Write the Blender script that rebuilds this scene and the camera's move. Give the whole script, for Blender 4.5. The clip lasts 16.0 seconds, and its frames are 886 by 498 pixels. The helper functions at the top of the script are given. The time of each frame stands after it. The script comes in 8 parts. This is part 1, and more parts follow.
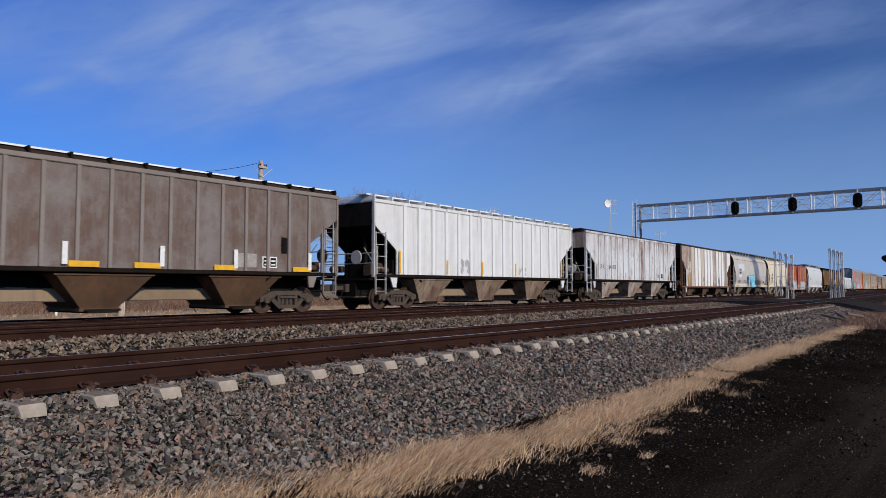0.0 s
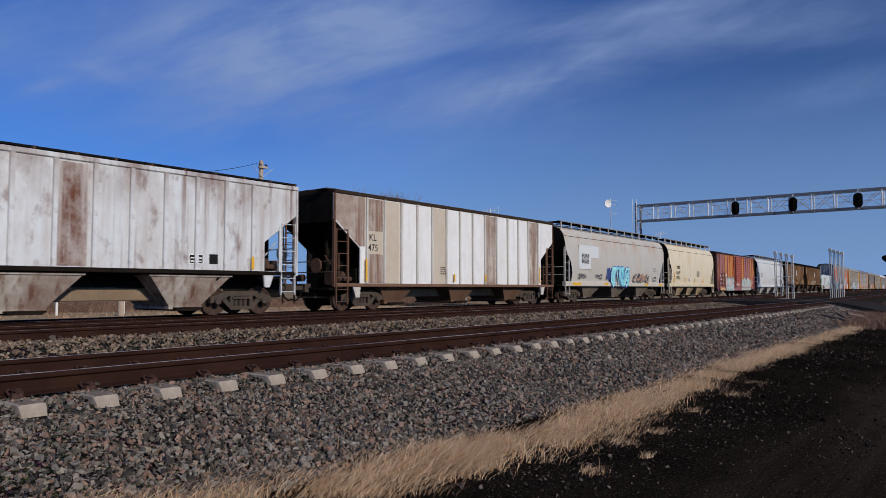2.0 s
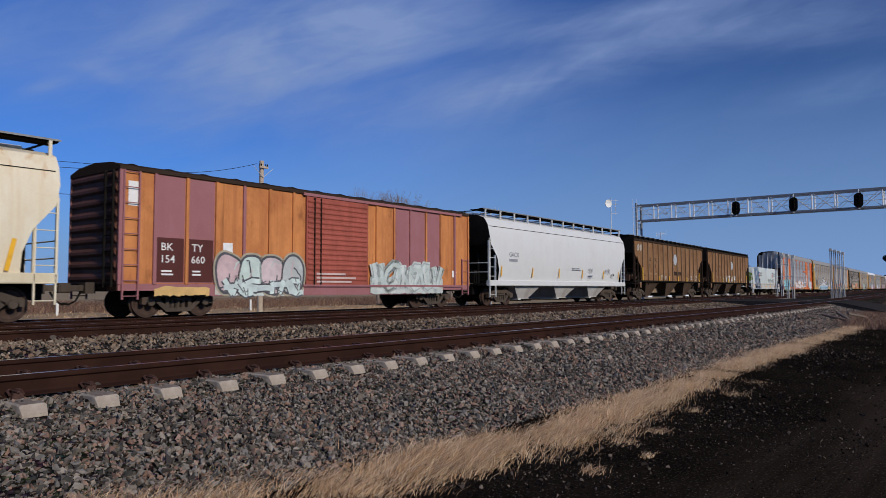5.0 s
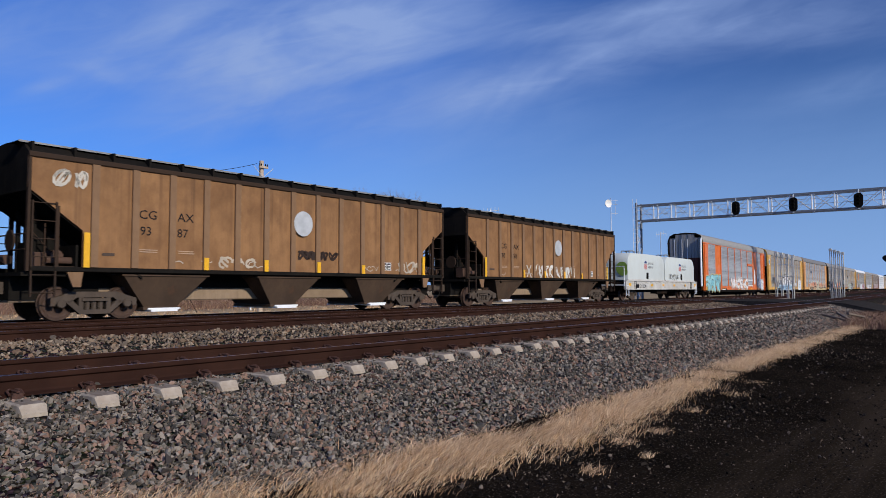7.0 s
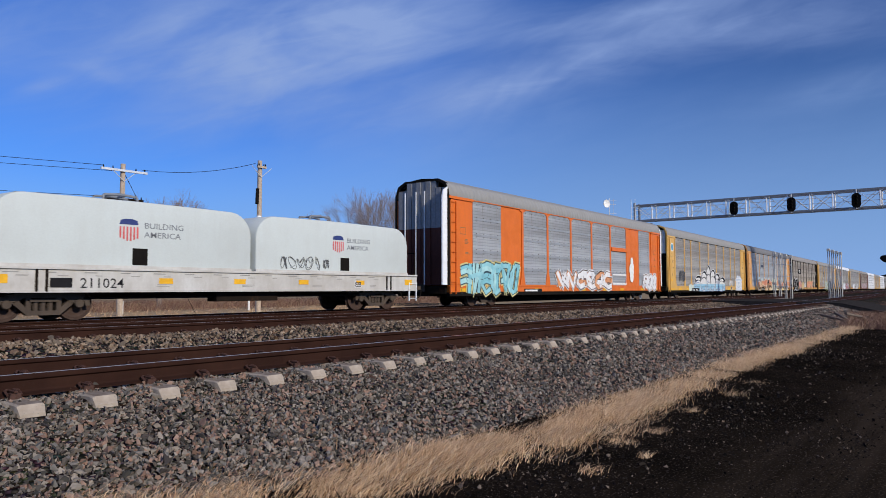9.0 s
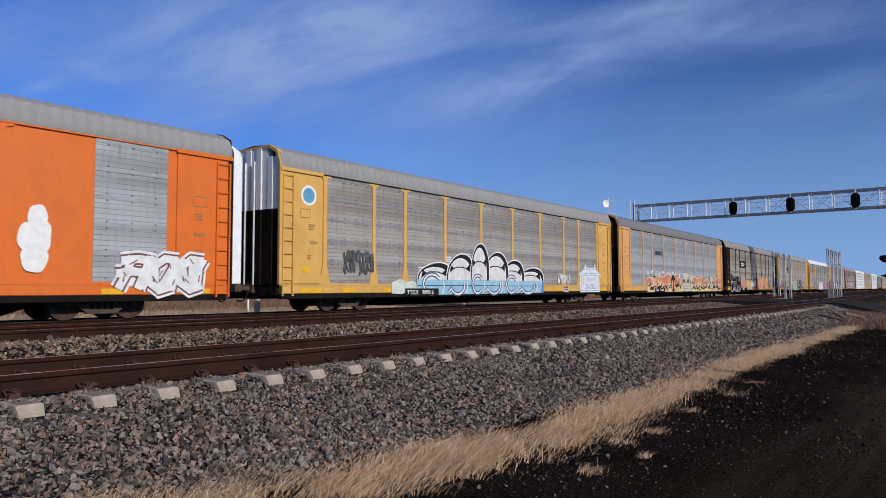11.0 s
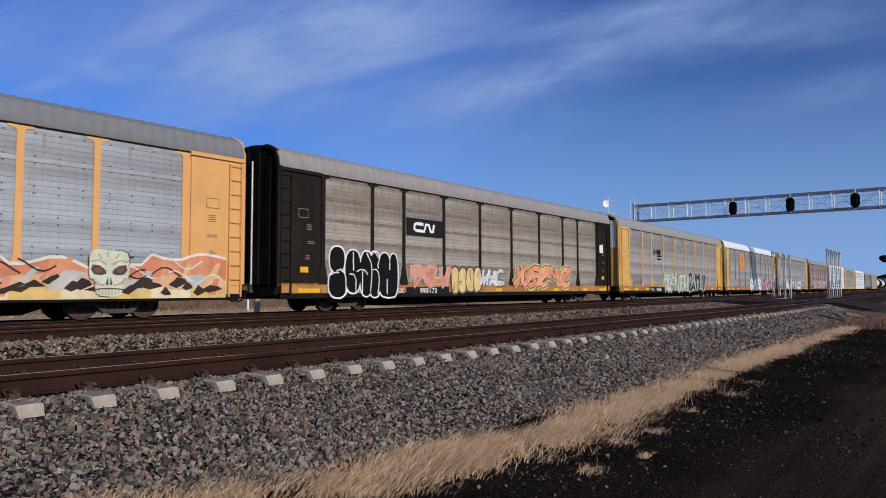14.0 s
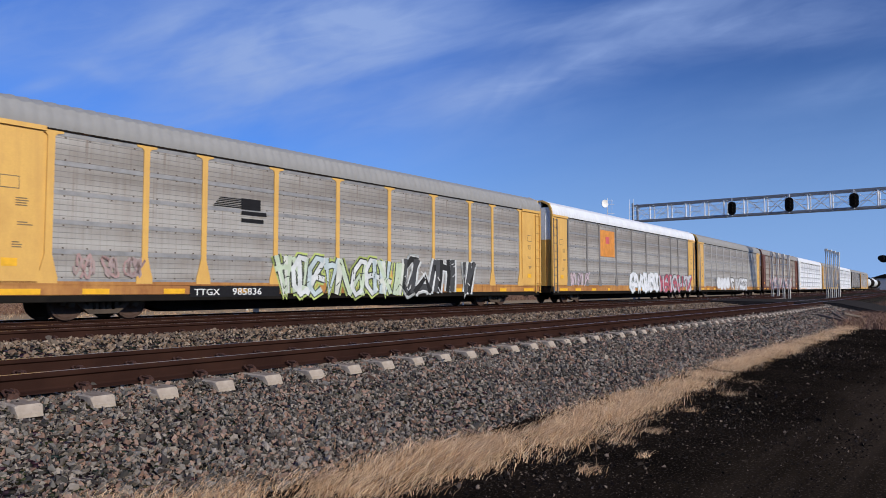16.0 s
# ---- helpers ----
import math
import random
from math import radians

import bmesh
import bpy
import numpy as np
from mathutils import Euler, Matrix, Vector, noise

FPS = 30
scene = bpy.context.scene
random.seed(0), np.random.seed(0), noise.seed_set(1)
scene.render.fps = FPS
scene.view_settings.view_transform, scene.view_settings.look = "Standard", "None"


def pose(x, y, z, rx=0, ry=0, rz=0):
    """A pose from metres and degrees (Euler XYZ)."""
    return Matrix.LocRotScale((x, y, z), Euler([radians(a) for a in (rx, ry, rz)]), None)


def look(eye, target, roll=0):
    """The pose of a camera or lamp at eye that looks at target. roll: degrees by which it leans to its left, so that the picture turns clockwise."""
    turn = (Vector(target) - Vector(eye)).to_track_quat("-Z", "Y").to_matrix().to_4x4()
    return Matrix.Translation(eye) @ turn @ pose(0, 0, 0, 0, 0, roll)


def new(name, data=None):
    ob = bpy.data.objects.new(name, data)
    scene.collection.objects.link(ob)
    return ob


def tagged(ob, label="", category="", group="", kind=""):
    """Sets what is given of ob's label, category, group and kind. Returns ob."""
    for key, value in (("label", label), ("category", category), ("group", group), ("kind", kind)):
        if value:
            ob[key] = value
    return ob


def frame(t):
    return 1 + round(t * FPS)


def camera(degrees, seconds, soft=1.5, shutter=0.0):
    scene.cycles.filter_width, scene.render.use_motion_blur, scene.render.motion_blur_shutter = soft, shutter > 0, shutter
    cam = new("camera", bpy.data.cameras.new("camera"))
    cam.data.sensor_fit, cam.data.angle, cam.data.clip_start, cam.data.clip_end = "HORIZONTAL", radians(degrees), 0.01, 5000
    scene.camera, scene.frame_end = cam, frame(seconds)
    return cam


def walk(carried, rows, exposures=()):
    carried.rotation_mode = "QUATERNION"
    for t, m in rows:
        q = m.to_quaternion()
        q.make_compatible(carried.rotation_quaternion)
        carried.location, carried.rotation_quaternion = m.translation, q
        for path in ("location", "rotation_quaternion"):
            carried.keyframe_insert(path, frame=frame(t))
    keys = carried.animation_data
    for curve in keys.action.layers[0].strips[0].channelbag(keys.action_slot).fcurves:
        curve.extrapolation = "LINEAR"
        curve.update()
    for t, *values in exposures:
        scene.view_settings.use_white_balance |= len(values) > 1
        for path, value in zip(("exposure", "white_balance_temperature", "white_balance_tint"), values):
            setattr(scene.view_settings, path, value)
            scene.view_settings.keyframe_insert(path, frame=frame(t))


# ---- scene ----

from math import sin, cos, tan, atan2, pi, hypot, sqrt

# ---------------------------------------------------------------- camera
EYE = Vector((0.0, 0.0, 0.748))
cam = camera(65.13, 16.0, soft=0.82, shutter=0.06)
YAW, TILT, ROLL = 38.88, 3.30, -0.11


def aim(dyaw, dtilt=0.0):
    a, b = radians(YAW + dyaw), radians(TILT + dtilt)
    d = Vector((cos(a) * cos(b), sin(a) * cos(b), sin(b)))
    return look(EYE, EYE + d * 10, ROLL)


# a tripod that creeps by a few hundredths of a degree
SWAY = ((0, .08), (.5, .08), (1, .01), (1.5, .07), (2, .10), (2.5, .14), (3, .11), (3.5, .10), (4, .13), (6.5, .14),
        (7, .13), (7.5, .13), (8, .05), (8.5, .02), (9, 0), (11.5, -.06), (12, -.06), (12.5, -.04), (13, -.05),
        (14, -.07), (15, -.07), (15.5, -.13), (16, -.14))
# the camera's own exposure dips while white cars fill the picture
EXPOSURE = [(0, -.04), (.5, -.12), (1, -.26), (1.5, -.3), (2, -.3), (2.5, -.26), (3, -.33), (3.5, -.3), (4, -.28), (6.5, -.15), (7, .08), (7.5, .15), (8, .17), (8.5, .18), (9, .08),
            (11.5, .0), (12, .0), (12.5, -.02), (13, 0), (13.5, 0), (14, .03), (14.5, .06), (15, .1), (15.5, .14), (16, .16)]
walk(cam, [(t, aim(a)) for t, a in SWAY], exposures=EXPOSURE)

# ---------------------------------------------------------------- world and sun
SUN_DIR = Vector((-0.12, -0.88, 0.41)).normalized()   # towards the sun
world = bpy.data.worlds.new("sky")
scene.world = world
world.use_nodes = True


def build_world():
    nt = world.node_tree
    nt.nodes.clear()
    n, l = nt.nodes, nt.links
    out = n.new("ShaderNodeOutputWorld")
    bg = n.new("ShaderNodeBackground")
    bg.inputs["Strength"].default_value = 0.084
    sky = n.new("ShaderNodeTexSky")
    sky.sky_type = "NISHITA"
    sky.sun_disc = False
    sky.sun_elevation = math.asin(SUN_DIR.z)
    sky.sun_rotation = atan2(SUN_DIR.x, SUN_DIR.y)
    sky.air_density, sky.dust_density, sky.ozone_density = 1.0, 0.9, 3.0
    tc = n.new("ShaderNodeTexCoord")
    sep = n.new("ShaderNodeSeparateXYZ")
    l.new(tc.outputs["Generated"], sep.inputs[0])

    def op(kind, a, b):
        m = n.new("ShaderNodeMath")
        m.operation = kind
        for i, v in enumerate((a, b)):
            if isinstance(v, (int, float)):
                m.inputs[i].default_value = v
            else:
                l.new(v, m.inputs[i])
        return m.outputs[0]

    h = op("ADD", op("MAXIMUM", sep.outputs[2], 0.0), 0.12)
    u, v = op("DIVIDE", sep.outputs[0], h), op("DIVIDE", sep.outputs[1], h)
    comb = n.new("ShaderNodeCombineXYZ")
    l.new(u, comb.inputs[0]), l.new(v, comb.inputs[1])

    def cirrus(turn, sx, sy, scale, rough, dist, lo, hi, off):
        mp = n.new("ShaderNodeMapping")
        mp.inputs["Rotation"].default_value = (0, 0, radians(turn))
        mp.inputs["Scale"].default_value = (sx, sy, 1)
        mp.inputs["Location"].default_value = off
        l.new(comb.outputs[0], mp.inputs[0])
        t = n.new("ShaderNodeTexNoise")
        t.inputs["Scale"].default_value, t.inputs["Detail"].default_value = scale, 9
        t.inputs["Roughness"].default_value, t.inputs["Distortion"].default_value = rough, dist
        l.new(mp.outputs[0], t.inputs["Vector"])
        r = n.new("ShaderNodeMapRange")
        r.interpolation_type = "SMOOTHSTEP"
        r.inputs["From Min"].default_value, r.inputs["From Max"].default_value = lo, hi
        l.new(t.outputs["Fac"], r.inputs["Value"])
        return r.outputs[0]

    big = cirrus(-10, 0.80, 0.34, 0.85, 0.48, 0.9, 0.36, 0.66, (2.2, 0.3, 0))
    fine = cirrus(-18, 1.3, 0.45, 1.7, 0.55, 1.2, 0.28, 0.80, (3.1, 1.7, 0))
    around = op("MULTIPLY", big, op("ADD", op("MULTIPLY", fine, 0.70), 0.38))
    fade = n.new("ShaderNodeMapRange")
    fade.inputs["From Min"].default_value, fade.inputs["From Max"].default_value = 0.06, 0.30
    l.new(sep.outputs[2], fade.inputs["Value"])
    around = op("MULTIPLY", around, fade.outputs[0])

    # the cloud banks over the north-east, on a plane that touches the sky there
    def along(v):
        d = n.new("ShaderNodeVectorMath")
        d.operation = "DOT_PRODUCT"
        l.new(tc.outputs["Generated"], d.inputs[0])
        d.inputs[1].default_value = v
        return d.outputs["Value"]

    fwd = along((0.777, 0.627, 0.058))
    depth = op("MAXIMUM", fwd, 0.2)
    east, high = op("DIVIDE", along((0.628, -0.778, 0.0)), depth), op("DIVIDE", along((-0.045, -0.036, 0.998)), depth)
    flat = n.new("ShaderNodeCombineXYZ")
    l.new(east, flat.inputs[0]), l.new(high, flat.inputs[1])

    def wisps(turn, sx, sy, detail, rough, dist, lo, hi):
        mp = n.new("ShaderNodeMapping")
        mp.vector_type = "TEXTURE"
        mp.inputs["Rotation"].default_value = (0, 0, radians(turn))
        mp.inputs["Scale"].default_value = (1 / sx, 1 / sy, 1)
        l.new(flat.outputs[0], mp.inputs[0])
        t = n.new("ShaderNodeTexNoise")
        t.inputs["Scale"].default_value, t.inputs["Detail"].default_value = 1.0, detail
        t.inputs["Roughness"].default_value, t.inputs["Distortion"].default_value = rough, dist
        l.new(mp.outputs[0], t.inputs["Vector"])
        r = n.new("ShaderNodeMapRange")
        r.interpolation_type = "SMOOTHSTEP"
        r.inputs["From Min"].default_value, r.inputs["From Max"].default_value = lo, hi
        l.new(t.outputs["Fac"], r.inputs["Value"])
        return r.outputs[0]

    bank = None
    for cx, cz, rx, rz, turn, full in ((-.44, .33, .34, .055, 6, .46), (-.36, .275, .20, .06, 8, .24), (-.19, .26, .21, .058, 17, .66), (-.10, .33, .16, .05, 12, .35),
                                       (.20, .268, .30, .034, 15, .52), (.10, .235, .16, .03, 17, .40), (.24, .335, .22, .020, 10, .50), (.52, .318, .16, .030, 4, .30),
                                       (.60, .235, .15, .022, 12, .30), (.08, .165, .22, .035, 12, .17), (-.57, .237, .035, .009, 10, .22), (-.49, .255, .04, .012, -20, .22)):
        c, q = cos(radians(turn)), sin(radians(turn))
        dx, dz = op("SUBTRACT", east, cx), op("SUBTRACT", high, cz)
        p1 = op("DIVIDE", op("ADD", op("MULTIPLY", dx, c), op("MULTIPLY", dz, q)), rx)
        p2 = op("DIVIDE", op("SUBTRACT", op("MULTIPLY", dz, c), op("MULTIPLY", dx, q)), rz)
        r2 = op("ADD", op("MULTIPLY", p1, p1), op("MULTIPLY", p2, p2))
        g = op("MULTIPLY", op("POWER", 2.718, op("MULTIPLY", r2, -0.9)), full)
        bank = g if bank is None else op("ADD", bank, g)
    soft_wisp = wisps(15, 3.2, 9.0, 4, 0.55, 0.6, 0.25, 0.72)
    fine_wisp = wisps(13, 8.0, 34.0, 6, 0.6, 0.8, 0.25, 0.8)
    bank = op("MULTIPLY", bank, op("ADD", op("MULTIPLY", soft_wisp, 0.85), op("ADD", op("MULTIPLY", fine_wisp, 0.28), 0.30)))
    bank = op("ADD", bank, op("MULTIPLY", op("MULTIPLY", soft_wisp, fine_wisp), 0.07))
    inside = n.new("ShaderNodeMapRange")
    inside.interpolation_type = "SMOOTHSTEP"
    inside.inputs["From Min"].default_value, inside.inputs["From Max"].default_value = 0.45, 0.72
    l.new(fwd, inside.inputs["Value"])
    amount = op("ADD", op("MULTIPLY", bank, inside.outputs[0]), op("MULTIPLY", around, op("SUBTRACT", 1.0, inside.outputs[0])))
    amount = op("MINIMUM", amount, 0.9)
    tint = n.new("ShaderNodeMix")
    tint.data_type, tint.blend_type = "RGBA", "MULTIPLY"
    tint.inputs[0].default_value = 1.0
    l.new(sky.outputs[0], tint.inputs[6])
    tint.inputs[7].default_value = (0.37, 0.725, 1.47, 1)
    mix = n.new("ShaderNodeMix")
    mix.data_type = "RGBA"
    l.new(amount, mix.inputs[0])
    l.new(tint.outputs[2], mix.inputs[6])
    mix.inputs[7].default_value = (3.1, 4.4, 7.9, 1)
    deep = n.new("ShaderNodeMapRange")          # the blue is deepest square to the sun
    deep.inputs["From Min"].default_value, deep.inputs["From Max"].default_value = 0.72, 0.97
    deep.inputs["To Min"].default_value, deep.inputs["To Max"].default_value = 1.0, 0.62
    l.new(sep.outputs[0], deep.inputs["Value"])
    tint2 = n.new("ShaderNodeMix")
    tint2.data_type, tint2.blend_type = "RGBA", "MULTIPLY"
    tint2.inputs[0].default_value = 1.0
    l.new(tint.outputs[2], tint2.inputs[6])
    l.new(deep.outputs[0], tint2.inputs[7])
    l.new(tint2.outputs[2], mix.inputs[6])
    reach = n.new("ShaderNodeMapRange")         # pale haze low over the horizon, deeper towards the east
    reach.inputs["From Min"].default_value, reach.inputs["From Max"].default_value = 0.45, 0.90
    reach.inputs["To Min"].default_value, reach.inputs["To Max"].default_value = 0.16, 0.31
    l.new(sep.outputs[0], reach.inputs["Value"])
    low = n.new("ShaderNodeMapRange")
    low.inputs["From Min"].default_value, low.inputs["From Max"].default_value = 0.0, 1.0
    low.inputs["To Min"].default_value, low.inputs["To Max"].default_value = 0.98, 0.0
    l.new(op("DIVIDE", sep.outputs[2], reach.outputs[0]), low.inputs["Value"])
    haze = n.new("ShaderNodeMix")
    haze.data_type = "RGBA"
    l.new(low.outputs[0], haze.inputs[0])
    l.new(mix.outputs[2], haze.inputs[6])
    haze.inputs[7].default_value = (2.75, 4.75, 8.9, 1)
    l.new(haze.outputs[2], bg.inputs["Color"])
    l.new(bg.outputs[0], out.inputs[0])


build_world()
sun_data = bpy.data.lights.new("sun", "SUN")
sun_data.energy, sun_data.angle, sun_data.color = 3.45, radians(0.53), (1.0, 0.915, 0.785)
sun = new("sun", sun_data)
sun.matrix_world = look(SUN_DIR * 50, (0, 0, 0))


# ---------------------------------------------------------------- materials
class Nodes:
    """A short way of writing node materials."""

    def __init__(self, name):
        self.m = bpy.data.materials.new(name)
        self.m.use_nodes = True
        self.t = self.m.node_tree
        self.b = self.t.nodes["Principled BSDF"]
        self.tc = self.t.nodes.new("ShaderNodeTexCoord")

    def link(self, a, b):
        self.t.links.new(a, b)

    def coords(self, scale=(1, 1, 1), kind="Object"):
        mp = self.t.nodes.new("ShaderNodeMapping")
        mp.inputs["Scale"].default_value = scale
        self.link(self.tc.outputs[kind], mp.inputs[0])
        return mp.outputs[0]

    def noise(self, scale, stretch=(1, 1, 1), detail=5, rough=0.55, dist=0.0):
        t = self.t.nodes.new("ShaderNodeTexNoise")
        t.inputs["Scale"].default_value, t.inputs["Detail"].default_value = scale, detail
        t.inputs["Roughness"].default_value, t.inputs["Distortion"].default_value = rough, dist
        self.link(self.coords(stretch), t.inputs["Vector"])
        return t.outputs["Fac"]

    def ramp(self, fac, lo, hi, a=0.0, b=1.0):
        r = self.t.nodes.new("ShaderNodeMapRange")
        r.inputs["From Min"].default_value, r.inputs["From Max"].default_value = lo, hi
        r.inputs["To Min"].default_value, r.inputs["To Max"].default_value = a, b
        self.link(fac, r.inputs["Value"])
        return r.outputs[0]

    def mix(self, fac, a, b, blend="MIX"):
        m = self.t.nodes.new("ShaderNodeMix")
        m.data_type, m.blend_type = "RGBA", blend
        for i, v in ((0, fac), (6, a), (7, b)):
            if isinstance(v, (int, float)):
                m.inputs[i].default_value = v
            elif isinstance(v, (tuple, list)):
                m.inputs[i].default_value = (*v[:3], 1)
            else:
                self.link(v, m.inputs[i])
        return m.outputs[2]

    def math(self, kind, a, b=0.0):
        m = self.t.nodes.new("ShaderNodeMath")
        m.operation = kind
        for i, v in enumerate((a, b)):
            if isinstance(v, (int, float)):
                m.inputs[i].default_value = v
            else:
                self.link(v, m.inputs[i])
        return m.outputs[0]

    def random(self, per_island=False):
        if per_island:
            return self.t.nodes.new("ShaderNodeNewGeometry").outputs["Random Per Island"]
        return self.t.nodes.new("ShaderNodeObjectInfo").outputs["Random"]

    def done(self, color, rough=0.6, metal=0.0, bump=None, height=0.01, strength=0.5, gloss=0.3):
        self.b.inputs["Specular IOR Level"].default_value = gloss
        for key, v in (("Base Color", color), ("Roughness", rough), ("Metallic", metal)):
            if isinstance(v, (int, float)):
                self.b.inputs[key].default_value = v
            elif isinstance(v, tuple):
                self.b.inputs[key].default_value = (*v[:3], 1)
            else:
                self.link(v, self.b.inputs[key])
        if bump is not None:
            bp = self.t.nodes.new("ShaderNodeBump")
            bp.inputs["Strength"].default_value, bp.inputs["Distance"].default_value = strength, height
            self.link(bump, bp.inputs["Height"])
            self.link(bp.outputs[0], self.b.inputs["Normal"])
        return self.m


def paint(name, color, dirt=(0.10, 0.07, 0.05), grime=0.35, rust=0.0, rough=0.55, streak=0.5, rust_color=(0.16, 0.06, 0.025), smear=None, drips=None):
    """Weathered paint on steel: blotches, streaks running down, chips of rust."""
    k = Nodes(name)
    blot = k.ramp(k.noise(0.55, detail=6, rough=0.62), 0.42, 0.62)
    run = k.ramp(k.noise(1.0, (3.2, 3.2, 0.16), detail=5, rough=0.6), 0.45, 0.64)
    grain = k.noise(22, detail=3)
    dirtf = k.math("MULTIPLY", k.math("MAXIMUM", k.math("MULTIPLY", run, streak), k.math("MULTIPLY", blot, 0.7)), grime)
    c = k.mix(dirtf, color, dirt)
    mottle = k.ramp(k.noise(2.6, (1, 1, .6), detail=9, rough=0.72), 0.46, 0.68)
    c = k.mix(k.math("MULTIPLY", mottle, .55 * min(1, grime)), c, dirt)
    worn = k.ramp(k.noise(1.0, (9, 9, 0.35), detail=7, rough=0.7), 0.50, 0.72)
    c = k.mix(k.math("MULTIPLY", worn, .40 * min(1, grime) * (.4 + streak * .6)), c, dirt)
    c = k.mix(k.ramp(grain, 0.3, 0.7, 0.0, 0.22), c, tuple(x * 0.72 for x in color))
    if rust > .3:      # narrow dark runs from seams and rivets
        runs = k.ramp(k.noise(1.0, (6.5, 6.5, 0.11), detail=6, rough=0.65), 0.55, 0.66)
        c = k.mix(k.math("MULTIPLY", k.math("MULTIPLY", runs, k.ramp(k.noise(0.35, detail=3), 0.42, 0.62)), rust), c, rust_color)
    if rust:
        spots = k.ramp(k.noise(2.3, (1, 1, 0.45), detail=8, rough=0.68), 0.64 - 0.14 * rust, 0.74 - 0.08 * rust)
        c = k.mix(k.math("MULTIPLY", spots, min(1, rust)), c, rust_color)
    if smear or drips:
        sep = k.t.nodes.new("ShaderNodeSeparateXYZ")
        k.link(k.tc.outputs["Object"], sep.inputs[0])
    if smear:          # broad soft rust that has crept out of the roof seam
        col, z0, z1, z2 = smear
        zone = k.math("MULTIPLY", k.ramp(sep.outputs[2], z0, z1), k.ramp(sep.outputs[2], z2, z2 + .12, 1, 0))
        patch = k.ramp(k.noise(0.8, (.9, .9, .5), detail=6, rough=0.62), 0.44, 0.66)
        c = k.mix(k.math("MULTIPLY", k.math("MULTIPLY", zone, patch), .75), c, col)
    if drips:          # thin runs of rust below the roof hatches, fading out downwards
        col, z0, z1 = drips
        line = k.ramp(k.noise(1.0, (4.2, 4.2, 0.05), detail=4, rough=0.55), 0.57, 0.68)
        fade = k.math("MULTIPLY", k.ramp(sep.outputs[2], z0, z1), k.ramp(k.noise(1.0, (1.2, 1.2, .5), detail=3), .35, .6, .3, 1))
        c = k.mix(k.math("MULTIPLY", k.math("MULTIPLY", line, fade), .85), c, col)
    r = k.ramp(blot, 0, 1, rough - 0.08, min(1, rough + 0.2))
    bump = k.math("ADD", k.math("MULTIPLY", k.noise(1.6, detail=3), 1.0), k.math("MULTIPLY", grain, 0.12))
    return k.done(c, r, 0.0, bump, 0.012, 0.35, 0.0 if max(color) < .09 else .10 if max(color) < .3 or rough >= .6 else .3)


def plain(name, color, rough=0.6, metal=0.0, var=0.25, scale=9.0):
    k = Nodes(name)
    c = k.mix(k.ramp(k.noise(scale, detail=5), 0.35, 0.7, 0, 1), color, tuple(x * (1 - var) for x in color))
    return k.done(c, rough, metal, k.noise(scale * 4, detail=3), 0.004, 0.3, 0.0 if max(color) < .06 else 0.3 if rough < .8 else 0.05)


def stone_mat(name, colors, rough=0.85):
    k = Nodes(name)
    rnd = k.random(per_island=True)
    cr = k.t.nodes.new("ShaderNodeValToRGB")
    cr.color_ramp.interpolation = "CONSTANT"
    e = cr.color_ramp.elements
    while len(e) < len(colors):
        e.new(1.0)
    for i, c in enumerate(colors):
        e[i].position = i / len(colors)
        e[i].color = (*c, 1)
    k.link(rnd, cr.inputs[0])
    c = k.mix(k.ramp(k.noise(38, detail=4), 0.3, 0.7, 0.0, 0.35), cr.outputs[0], tuple(min(q) for q in zip(*colors)))
    return k.done(c, rough, 0.0, k.noise(60, detail=4), 0.004, 0.5, 0.08 if max(map(max, colors)) > .2 else 0.0)


STONES = [(0.164, 0.136, 0.107), (0.235, 0.193, 0.155), (0.078, 0.069, 0.060), (0.275, 0.168, 0.122), (0.320, 0.270, 0.220), (0.130, 0.107, 0.085),
          (0.205, 0.122, 0.087), (0.049, 0.045, 0.039), (0.264, 0.225, 0.184), (0.105, 0.087, 0.069), (0.310, 0.205, 0.155), (0.164, 0.149, 0.130), (0.060, 0.049, 0.044), (0.209, 0.184, 0.160)]
M_BALLAST = stone_mat("ballast_stone", STONES)
M_BALLAST2 = stone_mat("ballast_stone_brown", [(.18, .125, .085), (.22, .16, .11), (.12, .088, .064), (.29, .21, .145), (.15, .115, .085), (.20, .12, .075), (.10, .08, .065), (.33, .255, .185)])


def ground_mat():
    k = Nodes("dry_ground")
    c = k.mix(k.ramp(k.noise(0.10, detail=7, rough=0.65), 0.35, 0.65), (.36, .255, .14), (.20, .135, .08))
    c = k.mix(k.ramp(k.noise(3.0, detail=6), 0.35, 0.7, 0, .7), c, (.37, .28, .16))
    return k.done(c, 0.95, 0, k.noise(6, detail=6), 0.06, 0.6, 0.05)


